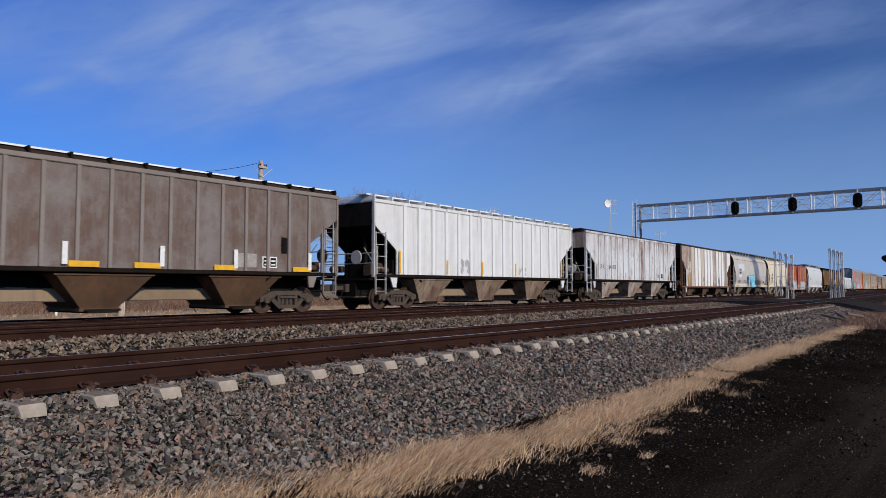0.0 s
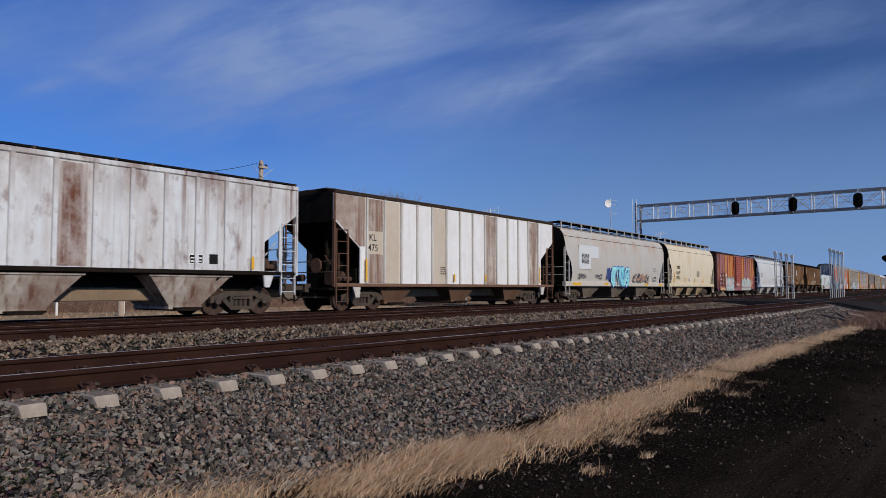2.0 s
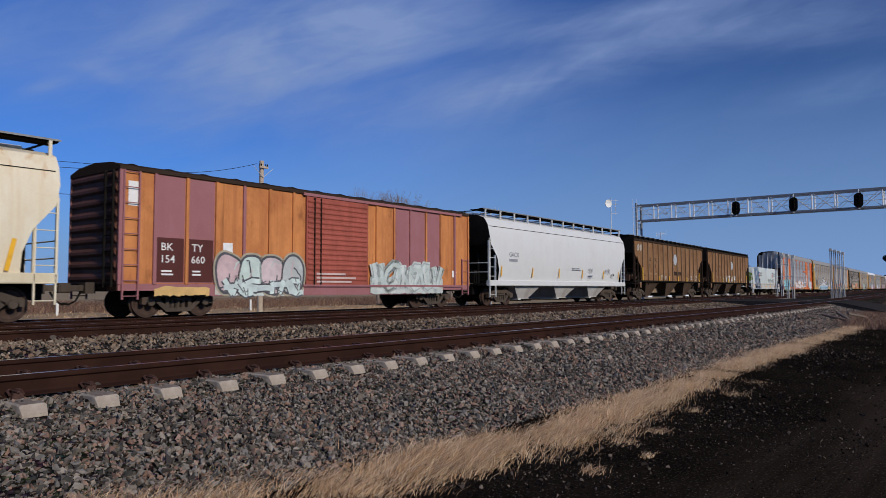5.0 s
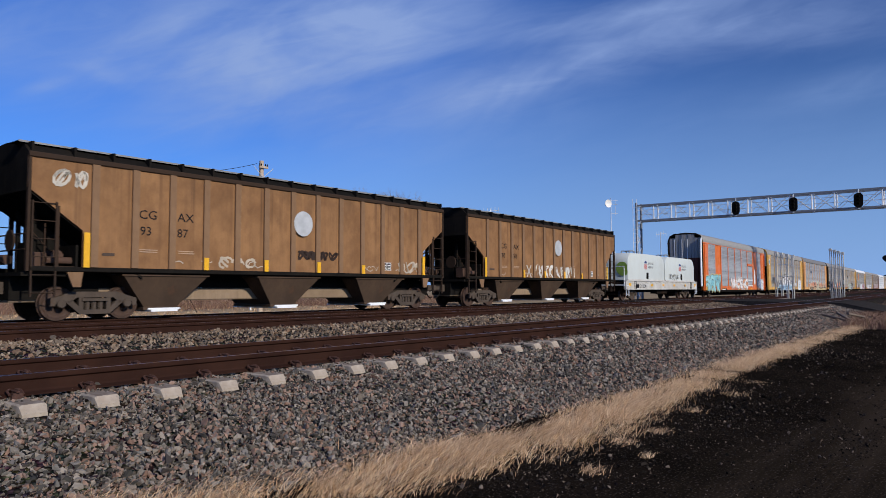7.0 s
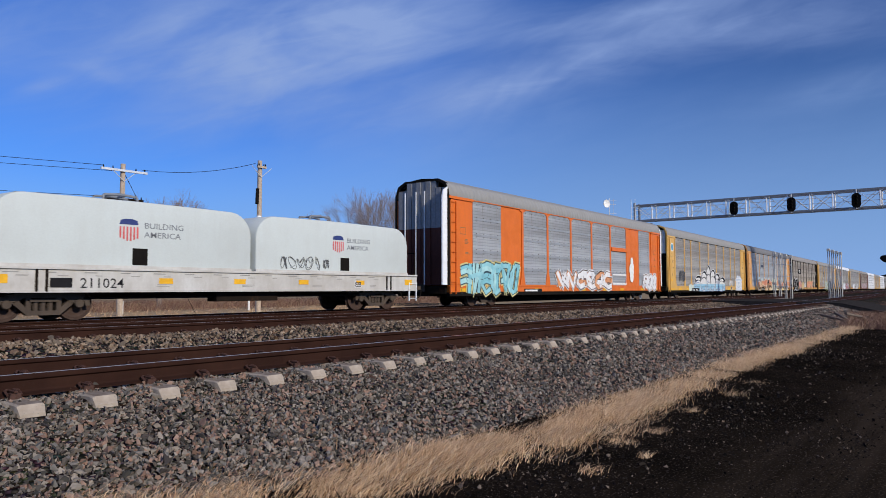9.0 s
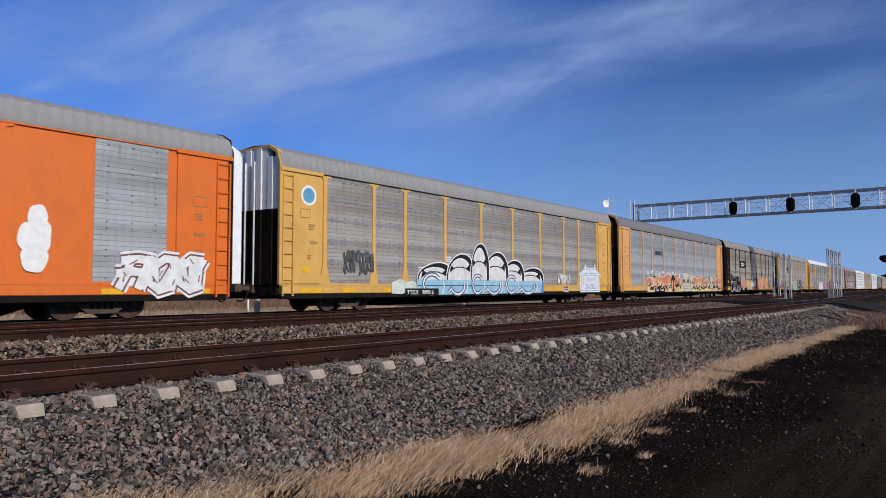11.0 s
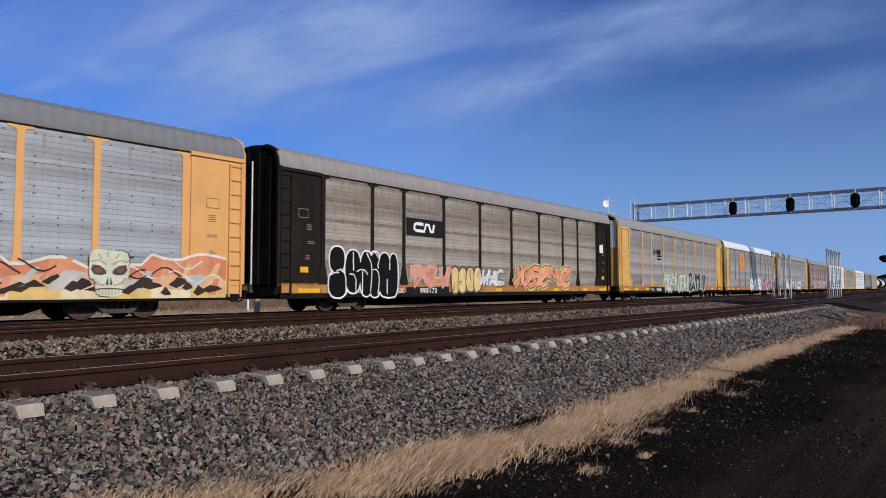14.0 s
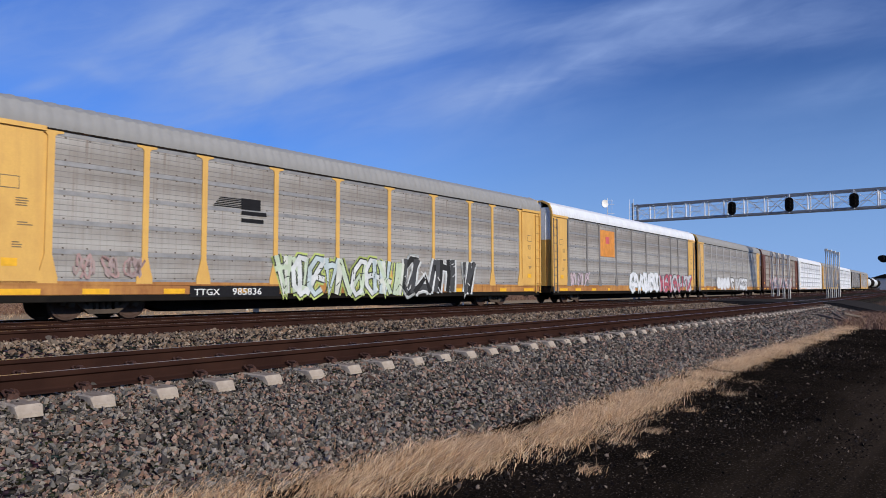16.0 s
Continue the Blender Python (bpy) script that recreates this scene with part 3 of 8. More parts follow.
def build_track(key, label, first, count, tie_data, step, clips):
    y0, z0 = TRACKS[key]
    tr = thing("railway_track", label, "railway track", "parallel railway tracks", "structure")
    for side in (0, GAUGE):
        part("rail", sweep(RAIL, y0 + side, z0, RAIL_XS), [M_RAIL, M_HEAD], tr, "rust-brown steel rail with a worn bright head")
    for i in range(count):
        x = first + i * step
        if CROSS0 - .2 < x < CROSS1 + .2:
            continue
        t = part("tie", tie_data, parent=tr)
        t.matrix_basis = pose(x, y0 + GAUGE / 2 + curve(x), z0 - .196, 0, 0, math.degrees(heading(x)) + random.uniform(-.5, .5))
        if i < clips:
            for dy, turn in ((-.105, 0), (.105, 180), (GAUGE - .105, 0), (GAUGE + .105, 180)):
                if key == "far" and dy > 0:
                    continue
                c = part("clip", CLIP_DATA, parent=tr)
                c.matrix_basis = pose(x + random.uniform(-.01, .01), y0 + dy + curve(x), z0 - .19, 0, 0, turn)
    return tr


build_track("near", "near railway track on concrete ties in ballast", TIE_START - TIE_STEP * 6, 73, TIE_DATA, TIE_STEP, 70)
build_track("middle", "second railway track with rust-brown rails", 4.693 - TIE_STEP * 6, 110, TIE_DATA, TIE_STEP, 70)
build_track("far", "third railway track that carries the train", 3.0, 90, WOOD_TIE_DATA, .55, 0)


def build_crossing():
    me = Mesh()
    ys = [-30, 2.0, 4.2, 6.0, 6.73, 6.83 + .1, 8.23, 8.43, 13.06, 13.27, 14.55, 14.78, 19.64, 19.86, 21.15, 21.37, 23, 26, 60]
    zs = [-.84, -.78, -.45, -.06, -.012, -.03, -.03, -.012, .03, .02, .02, .03, -.10, -.115, -.115, -.10, -.13, -.6, -.66]
    rows = [[(x, y + curve(x), z - (.03 if k in (0, 6) else 0)) for y, z in zip(ys, zs)] for k, x in enumerate([CROSS0 + i * (CROSS1 - CROSS0) / 6 for i in range(7)])]
    me.grid(rows)
    low = [[(x, y, z - .4) for x, y, z in r] for r in (rows[0], rows[-1])]
    me.grid([rows[0], low[0]])
    me.grid([rows[-1], low[1]])
    ob = part("crossing_road", me, M_ASPHALT)
    tagged(ob, "worn grey asphalt road laid level across the tracks", "road", kind="structure")


build_crossing()


# ---------------------------------------------------------------- dry grass
def grass(name, label, roots, heights, lean, width=.0035, comb=0.0):
    """ONE object of many bent blades; three quads a blade, tapering."""
    n = len(roots)
    a = RNG.uniform(0, 2 * pi, n)
    side = np.stack([np.cos(a), np.sin(a), np.zeros(n)], -1)
    bend = np.stack([RNG.normal(lean[0], .6, n), RNG.normal(lean[1], .6, n), np.zeros(n)], -1)
    if comb:               # whole tufts are swept one way or the other
        turn = np.array([noise.noise((p[0] * 2.3, p[1] * 2.3, 4)) for p in roots])
        sweep_x = np.array([noise.noise((p[0] * 3.1, p[1] * 3.1, 14)) for p in roots])
        bend[:, 0] += comb * 1.6 * sweep_x
        bend[:, 1] += comb * 2.2 * turn
    up = np.array([0, 0, 1.0])
    rows = []
    for k, t in enumerate((0, .35, .7, 1.0)):
        c = roots + heights[:, None] * (up * (t - .42 * t * t) + bend * (t ** 1.6) * .8)
        w = width * (1 - .8 * t) * RNG.uniform(.7, 1.4, n)
        rows += [c - side * w[:, None], c + side * w[:, None]]
    V = np.stack(rows, 1).reshape(-1, 3)
    quad = np.array([[0, 1, 3, 2], [2, 3, 5, 4], [4, 5, 7, 6]])
    F = (quad[None] + (np.arange(n) * 8)[:, None, None]).reshape(-1, 4)
    me = bpy.data.meshes.new(name)
    me.vertices.add(len(V))
    me.vertices.foreach_set("co", V.astype(np.float32).ravel())
    me.loops.add(len(F) * 4)
    me.loops.foreach_set("vertex_index", F.astype(np.int32).ravel())
    me.polygons.add(len(F))
    me.polygons.foreach_set("loop_start", np.arange(0, len(F) * 4, 4, dtype=np.int32))
    me.materials.append(M_GRASS)
    me.update(calc_edges=True)
    return tagged(new(name, me), label, "grass", kind="stuff")


M_BRUSH = stone_mat("brush_stems", [(.20, .11, .075), (.27, .16, .11), (.14, .08, .06), (.36, .24, .15), (.23, .13, .09)])


def build_grass():
    pts = []
    # clumps along the toe of the ballast
    for x0, x1, per_m, blades in ((1.0, 9.0, 44, 95), (9.0, 20.0, 34, 60), (20.0, 36, 28, 36)):
        for _ in range(int((x1 - x0) * per_m)):
            x = RNG.uniform(x0, x1)
            mid = float(np.interp(x, (2.2, 2.9, 4, 6.5, 10, 13, 20), (4.35, 4.12, 3.92, 3.66, 3.80, 3.98, 4.05)))
            half = float(np.interp(x, (2.2, 2.9, 6.5, 13, 24), (.26, .48, .46, .34, .34))) + .10 * noise.noise((x * .9, 0, 5))
            off = RNG.normal(0, .48)
            y = mid + .10 * noise.noise((x * .8, 2, 1)) + off * half
            if abs(off) > 1.05:
                continue
            if noise.noise((x * 1.6, y * 1.6, 9)) < -.26:
                continue
            r = RNG.uniform(.07, .16)
            n = int(blades * RNG.uniform(.6, 1.4))
            q = RNG.normal(0, r, (n, 2))
            h = RNG.uniform(.09, .25) * RNG.uniform(.35, 1.15, n)
            pts.append((np.stack([x + q[:, 0], y + q[:, 1] + curve(x), PROFILE_V(np.clip(y + q[:, 1], 2, 5)) - .01], -1), h))
    # stray tufts on the road's edge
    for x, y, r, n in ((x, y, r * .62, n) for x, y, r, n in ((5.4, 2.75, .10, 120), (6.6, 3.05, .16, 200), (7.3, 2.95, .12, 130), (4.35, 2.45, .07, 70), (8.8, 3.1, .13, 120), (6.9, 3.25, .2, 160), (7.9, 3.3, .2, 150), (12, 3.2, .2, 150), (10.6, 3.1, .2, 110), (6.2, 2.6, .06, 40))):
        q = RNG.normal(0, r, (n, 2))
        pts.append((np.stack([x + q[:, 0], y + q[:, 1] + curve(x), np.full(n, -.80)], -1), RNG.uniform(.03, .09, n)))
    grass("dry_grass_strip", "pale golden dry grass along the foot of the ballast", np.concatenate([p[0] for p in pts]), np.concatenate([p[1] for p in pts]), (1.0, -.25), .0024, .55)
    # rough brush beyond the road and the field behind the train
    pts = []
    for _ in range(420):
        x, y = (RNG.uniform(30, 42) if RNG.random() < .6 else RNG.uniform(CROSS1 + 1, 85)), RNG.uniform(2.6, 5.8)
        if x < 36 and y > 4.4:
            continue
        n = 26
        q = RNG.normal(0, .3, (n, 2))
        pts.append((np.stack([x + q[:, 0], y + q[:, 1] + curve(x), np.full(n, -.78)], -1), RNG.uniform(.2, .75, n)))
    brush = grass("roadside_brush", "rust-brown and straw-coloured brush beside the road", np.concatenate([p[0] for p in pts]), np.concatenate([p[1] for p in pts]), (.2, 0), .012)
    brush.data.materials[0] = M_BRUSH
    pts = []
    for _ in range(1700):
        x, y = RNG.uniform(6, 110), RNG.uniform(44, 62)
        n = 40
        q = RNG.normal(0, .7, (n, 2))
        pts.append((np.stack([x + q[:, 0], y + q[:, 1] + curve(x), np.full(n, -.72)], -1), RNG.uniform(.3, 1.25, n)))
    hedge = grass("field_brush", "low red-brown brush at the back of the field", np.concatenate([p[0] for p in pts]), np.concatenate([p[1] for p in pts]), (.1, 0), .013)
    hedge.data.materials[0] = M_BRUSH
    pts = []
    for _ in range(2600):
        x, y = RNG.uniform(4, 55), 23.6 + RNG.gamma(1.8, 4.2)
        n = 14
        q = RNG.normal(0, .28, (n, 2))
        pts.append((np.stack([x + q[:, 0], y + q[:, 1] + curve(x), np.full(n, -.76)], -1), RNG.uniform(.10, .42, n)))
    grass("field_grass", "tall straw-coloured grass in the field behind the tracks", np.concatenate([p[0] for p in pts]), np.concatenate([p[1] for p in pts]), (.3, 0), .012)


build_grass()

# ---------------------------------------------------------------- the train: common parts
WHEEL_R = 0.457
M_SPINE = paint("tan_center_sill", (.30, .22, .15), (.12, .08, .05), .6, .3, .7)
M_GEAR = paint("sooty_rust_gear", (.095, .055, .04), (.04, .028, .022), .7, .3, .7)
SPINNING = []      # (wheelset, x on its truck)


def wheelset_data():
    me = Mesh()
    prof = [(.05, -.98), (.085, -.98), (.085, -.87), (.13, -.86), (.15, -.835), (.30, -.785), (.375, -.80), (.395, -.822), (.452, -.822), (.457, -.81), (.459, -.72), (.485, -.705), (.484, -.69), (.40, -.69), (.36, -.72), (.16, -.735), (.10, -.70), (.085, -.66)]
    me.lathe_y(prof, n=32)
    me.lathe_y([(r, -y) for r, y in prof][::-1], n=32)
    me.lathe_y([(.085, -.67), (.08, 0), (.085, .67)], n=16)
    # three bolts on each journal cap
    for s in (-1, 1):
        for a in (90, 210, 330):
            me.rod((.05 * cos(radians(a)), s * .975, .05 * sin(radians(a))), (.05 * cos(radians(a)), s * 1.0, .05 * sin(radians(a))), .018, 6)
    return me.data("wheelset", M_WHEEL)


def side_frame_data():
    me = Mesh()
    y0, y1 = -.08, .08
    me.extrude_y([(-1.17, .40), (-1.17, .60), (-.95, .66), (-.60, .78), (.60, .78), (.95, .66), (1.17, .60), (1.17, .40), (1.05, .40), (1.02, .52), (.76, .52), (.72, .44), (.5, .62), (-.5, .62), (-.72, .44), (-.76, .52), (-1.02, .52), (-1.05, .40)], y0, y1)
    me.extrude_y([(-.78, .50), (-.40, .17), (.40, .17), (.78, .50), (.62, .56), (.34, .29), (-.34, .29), (-.62, .56)], y0, y1)
    for s in (-1, 1):
        me.box(s * .31, s * .43, y0 + .01, y1 - .01, .27, .64)
        me.box(s * .89 - .13, s * .89 + .13, y0 + .02, y1 - .02, .46, .56)
        me.lathe_y([(.0, -.13), (.10, -.13), (.12, -.10), (.12, .06)], s * .89, .457, 14)
    for x in (-.18, 0, .18):
        for k in range(5):
            me.lathe_y([(.06, -.05), (.085, 0), (.06, .05)], x, .30 + .05 * k, 8)
        me.rod((x, 0, .28), (x, 0, .54), .062, 10)
    me.box(-.36, .36, -.11, .05, .52, .60)
    return me.data("side_frame", M_TRUCK)


def bolster_data():
    me = Mesh()
    me.cbox(-.22, .22, -1.0, 1.0, .50, .74, .04)
    me.rod((0, 0, .7), (0, 0, .86), .2, 14)
    me.box(-.78, .78, -.05, .05, .20, .72)                            # added dark plate that blocks the view, in place of brake rods and levers
    for s in (-1, 1):
        me.box(s * .32 - .05, s * .32 + .05, -.85, .85, .34, .42)     # brake beam
        for y in (-.75, .75):
            me.box(s * .40 - .03, s * .40 + .03, y - .05, y + .05, .30, .60)
    return me.data("truck", M_DARK)


WHEELSET, SIDE_FRAME, BOLSTER = wheelset_data(), side_frame_data(), bolster_data()


def add_truck(car, x, spin):
    tr = part("truck", BOLSTER, parent=car, label="dirty cast-steel wheel truck", at=(x, 0, 0))
    for s, turn in ((-1, 0), (1, 180)):
        o = part("side_frame", SIDE_FRAME, parent=tr)
        o.matrix_basis = pose(0, s * 1.0, 0, 0, 0, turn)
    for dx in (-.889, .889):
        w = part("wheelset", WHEELSET, parent=tr, at=(dx, 0, WHEEL_R))
        if spin:
            SPINNING.append((w, dx))


def add_coupler(car, x, s):
    me = Mesh()
    me.box(x - s * .1, x + s * .62, -.07, .07, .80, .96)
    me.cbox(x + s * .55, x + s * .82, -.13, .13, .74, 1.02, .04)
    me.box(x - s * .1, x + s * .18, -.2, .2, .72, 1.04)
    part("coupler", me, M_TRUCK, car)
    h = Mesh()
    pts = [(x + s * .3, -.18, .78), (x + s * .45, -.22, .52), (x + s * .62, -.2, .42), (x + s * .78, -.16, .46)]
    for a, b in zip(pts, pts[1:]):
        h.rod(a, b, .028, 6)
    part("air_hose", h, M_BLACK, car)


def add_ladder(car, x0, x1, y, z0, z1, mat, step=.38):
    me = Mesh()
    for x in (x0, x1):
        me.box(x - .022, x + .022, y - .03, y + .03, z0, z1)
    n = max(2, int((z1 - z0) / step))
    for i in range(n):
        z = z0 + .1 + i * (z1 - z0 - .15) / (n - 1)
        me.rod((x0, y - .03, z), (x1, y - .03, z), .014, 6)
    part("ladder", me, mat, car)


def add_end_ladder(car, x, y0, y1, z0, z1, mat, step=.38):
    me = Mesh()
    for y in (y0, y1):
        me.box(x - .03, x + .03, y - .022, y + .022, z0, z1)
    n = max(2, int((z1 - z0) / step))
    for i in range(n):
        z = z0 + .1 + i * (z1 - z0 - .15) / (n - 1)
        me.rod((x, y0, z), (x, y1, z), .014, 6)
    part("end_ladder", me, mat, car)


TEXTS = {}


def lettering(car, words, x, z, size, y, mat, stretch=1.0, name="lettering"):
    """Painted letters on a side that faces -y; x, z: lower left corner."""
    key = (words, size, mat.name, stretch)
    if key not in TEXTS:
        cu = bpy.data.curves.new("letters", "FONT")
        cu.body, cu.size, cu.extrude, cu.resolution_u = words, size, .0015, 2
        cu.offset = size * .002
        o = new("letters", cu)
        dg = bpy.context.evaluated_depsgraph_get()
        me = bpy.data.meshes.new_from_object(o.evaluated_get(dg))
        bpy.data.objects.remove(o)
        bpy.data.curves.remove(cu)
        me.transform(Matrix.Diagonal((stretch, 1, 1, 1)))
        me.materials.clear()
        me.materials.append(mat)
        TEXTS[key] = me
    o = part(name, TEXTS[key], parent=car)
    o.matrix_basis = pose(x, y, z, 90, 0, 0)
    return o


def decal(car, name, x0, x1, z0, z1, y, mat, label=""):
    return part(name, Mesh().box(x0, x1, y - .004, y + .004, z0, z1), mat, car, label)


def small_print(car, x, z, w, rows, y, mat=None, h=.045):
    me = Mesh()
    for i in range(rows):
        me.box(x, x + w * random.uniform(.6, 1), y - .003, y + .003, z - i * h * 2, z - i * h * 2 + h)
    part("small_print", me, mat or M_INK, car)


def stencil(car, x, z, y, s=.5):
    """A two-part black and white data panel."""
    decal(car, "data_panel", x, x + s, z, z + s * .62, y, M_WHITE)
    me = Mesh()
    for i in range(2):
        me.box(x + s * (.07 + .47 * i), x + s * (.46 + .47 * i), y - .008, y + .002, z + s * .06, z + s * .56)
    part("data_panel_field", me, M_INK, car)
    me = Mesh()
    for i in range(2):
        for k in range(2):
            me.box(x + s * (.12 + .47 * i), x + s * (.40 + .47 * i), y - .011, y, z + s * (.14 + .2 * k), z + s * (.22 + .2 * k))
    tagged(part("data_panel_print", me, M_WHITE, car), kind="stuff")


COLORS = {}


def spray(color):
    if color not in COLORS:
        COLORS[color] = plain("spray_paint", color, .6, 0, .25, 3)
    return COLORS[color]


def ribbon(me, pts, w, y, slot):
    """A flat painted stroke through points (x, z)."""
    n = len(pts)
    L, R = [], []
    for i in range(n):
        a, b = Vector(pts[max(0, i - 1)]), Vector(pts[min(n - 1, i + 1)])
        d = (b - a)
        d = d.normalized() if d.length > 1e-6 else Vector((1, 0))
        q = Vector((-d.y, d.x)) * w / 2
        p = Vector(pts[i])
        L.append((p.x + q.x, y, p.y + q.y))
        R.append((p.x - q.x, y, p.y - q.y))
    me.grid([L, R], slot)


def disc(me, pts, y, slot):
    n = len(pts)
    cx, cz = sum(p[0] for p in pts) / n, sum(p[1] for p in pts) / n
    me.add([(cx, y, cz)] + [(x, y, z) for x, z in pts], [(0, 1 + i, 1 + (i + 1) % n) for i in range(n)], slot)


def blob(cx, cz, rx, rz, rng, power=2.6, wob=.12, n=26):
    ph = [rng.uniform(0, 6.28) for _ in range(3)]
    out = []
    for i in range(n):
        a = 2 * pi * i / n
        r = (abs(cos(a)) ** power + abs(sin(a)) ** power) ** (-1 / power)
        r *= 1 + wob * (sin(2 * a + ph[0]) * .6 + sin(3 * a + ph[1]) * .5 + sin(5 * a + ph[2]) * .25)
        out.append((cx + rx * r * cos(a), cz + rz * r * sin(a)))
    return out


def graffiti(car, x0, x1, z0, z1, y, fills, outline, seed, letters=5, style="bubble", edge=None, label="", thin=1.0):
    """Sprayed shapes with no readable word: swollen letters with outlines, or loose strokes."""
    rng = random.Random(seed)
    me = Mesh()
    mats = [spray(outline)] + [spray(f) for f in fills] + [spray(edge or outline)]
    nf = len(fills)
    w, h = (x1 - x0) / letters, z1 - z0
    if style == "wild":
        for i in range(letters):
            cx, cz = x0 + w * (i + .5), z0 + h * (.5 + rng.uniform(-.04, .04))
            a, b, lean = w * .52, h * .46, rng.uniform(-.15, .25) * w
            strokes = []
            for k in range(rng.choice((3, 4, 4, 5))):
                kind = rng.choice("IIDVHC")
                u, v = rng.uniform(-1, 1), rng.uniform(-.8, .8)
                if kind == "I":
                    q = [(u, -1), (u * .9 + .08, 0), (u, 1)]
                elif kind == "D":
                    q = [(-1, -1 * rng.choice((1, -1))), (0, rng.uniform(-.2, .2)), (1, rng.choice((1, -1)))]
                elif kind == "V":
                    q = [(-.8, 1), (u * .3, -1), (.8, 1)]
                elif kind == "H":
                    q = [(-1, v), (0, v + .15), (1.1, v)]
                else:
                    q = [(.8, .9), (-.1, 1.0), (-.85, .4), (-.8, -.5), (0, -1), (.8, -.7)]
                strokes.append([(cx + p * a + r * lean, cz + r * b) for p, r in q])
            t = min(.30, w * .26)
            for j, q in enumerate(strokes):
                if edge:
                    ribbon(me, q, t + .26, y - .004, nf + 1)
                ribbon(me, q, t + .11, y - .006 - .0004 * i, 0)
            for j, q in enumerate(strokes):
                ribbon(me, q, t, y - .009 - .0004 * i - .0001 * j, 1 + (i + j // 2) % nf)
            for k in range(3):
                px, pz = cx + rng.uniform(-.8, .8) * a, cz + rng.uniform(-.8, .8) * b
                ribbon(me, [(px, pz), (px + rng.uniform(-.25, .25), pz + rng.uniform(-.3, .3))], .035, y - .0135, 0)
    elif style == "bubble":
        for i in range(letters):
            cx = x0 + w * (i + .5) + rng.uniform(-.05, .05) * w
            cz = z0 + h * .5 + rng.uniform(-.04, .04) * h
            rx, rz = w * .56, h * .48 * rng.uniform(.88, 1.04)
            wob = .07 if style == "bubble" else .2
            st = rng.getstate()
            if edge:
                disc(me, blob(cx, cz, rx + .11, rz + .11, rng, wob=wob), y - .004, nf + 1)
                rng.setstate(st)
            disc(me, blob(cx, cz, rx + .05, rz + .05, rng, wob=wob), y - .006 - .0006 * i, 0)
            rng.setstate(st)
            disc(me, blob(cx, cz, rx - .025, rz - .025, rng, wob=wob), y - .0066 - .0006 * i, 1 + i % nf)
            # counters and strokes inside
            for k in range(2 if style == "bubble" else 4):
                a = rng.uniform(0, 6.28)
                px, pz = cx + rx * rng.uniform(-.4, .4), cz + rz * rng.uniform(-.5, .5)
                pts = []
                for j in range(8):
                    pts.append((px, pz))
                    a += rng.uniform(-.7, .7) if style == "bubble" else rng.uniform(-1.3, 1.3)
                    px += cos(a) * rx * .16
                    pz += sin(a) * rz * .22
                    px, pz = min(max(px, cx - rx * .75), cx + rx * .75), min(max(pz, cz - rz * .75), cz + rz * .75)
                ribbon(me, pts, .05, y - .0112, 0 if k % 2 == 0 else 1 + (i + k) % nf)
    else:
        for i in range(letters):
            for rep in range(2):
                cx, cz = x0 + w * (i + .5), z0 + h * .5
                a, b, ph = rng.uniform(.25, .55) * w, rng.uniform(.3, .5) * h, rng.uniform(0, 6.28)
                f1, f2 = rng.choice((1, 2)), rng.choice((1, 2, 3))
                pts = [(cx + a * sin(f1 * t + ph), cz + b * sin(f2 * t)) for t in [j * .28 for j in range(rng.randint(12, 21))]]
                ribbon(me, pts, rng.uniform(.05, .09) * thin, y - .006 - .0008 * rep, (0, 1)[rep % 2] if nf else 0)
    ob = part("graffiti", me, mats, car, label)
    ob["kind"] = "stuff"
    return ob


def undercoat(car, x0, x1, z0, z1, y, color, seed):
    """A ragged field of old spray paint under the letters, drips at its foot."""
    rng = random.Random(seed)
    me = Mesh()
    n = int((x1 - x0) / .12)
    top = [z1 - (z1 - z0) * .35 * (rng.random() ** 2) * (1.6 if i in (0, n) else 1) for i in range(n + 1)]
    top = [(top[max(0, i - 1)] + 2 * top[i] + top[min(n, i + 1)]) / 4 for i in range(n + 1)]
    for i in range(n):
        a, b = x0 + i * .12, x0 + (i + 1) * .12
        me.add([(a, y, z0 + rng.random() * .06), (b, y, z0 + rng.random() * .06), (b, y, top[i + 1]), (a, y, top[i])], [(0, 1, 2, 3)])
    part("graffiti", me, spray(color), car, "faded sprayed undercoat")["kind"] = "stuff"


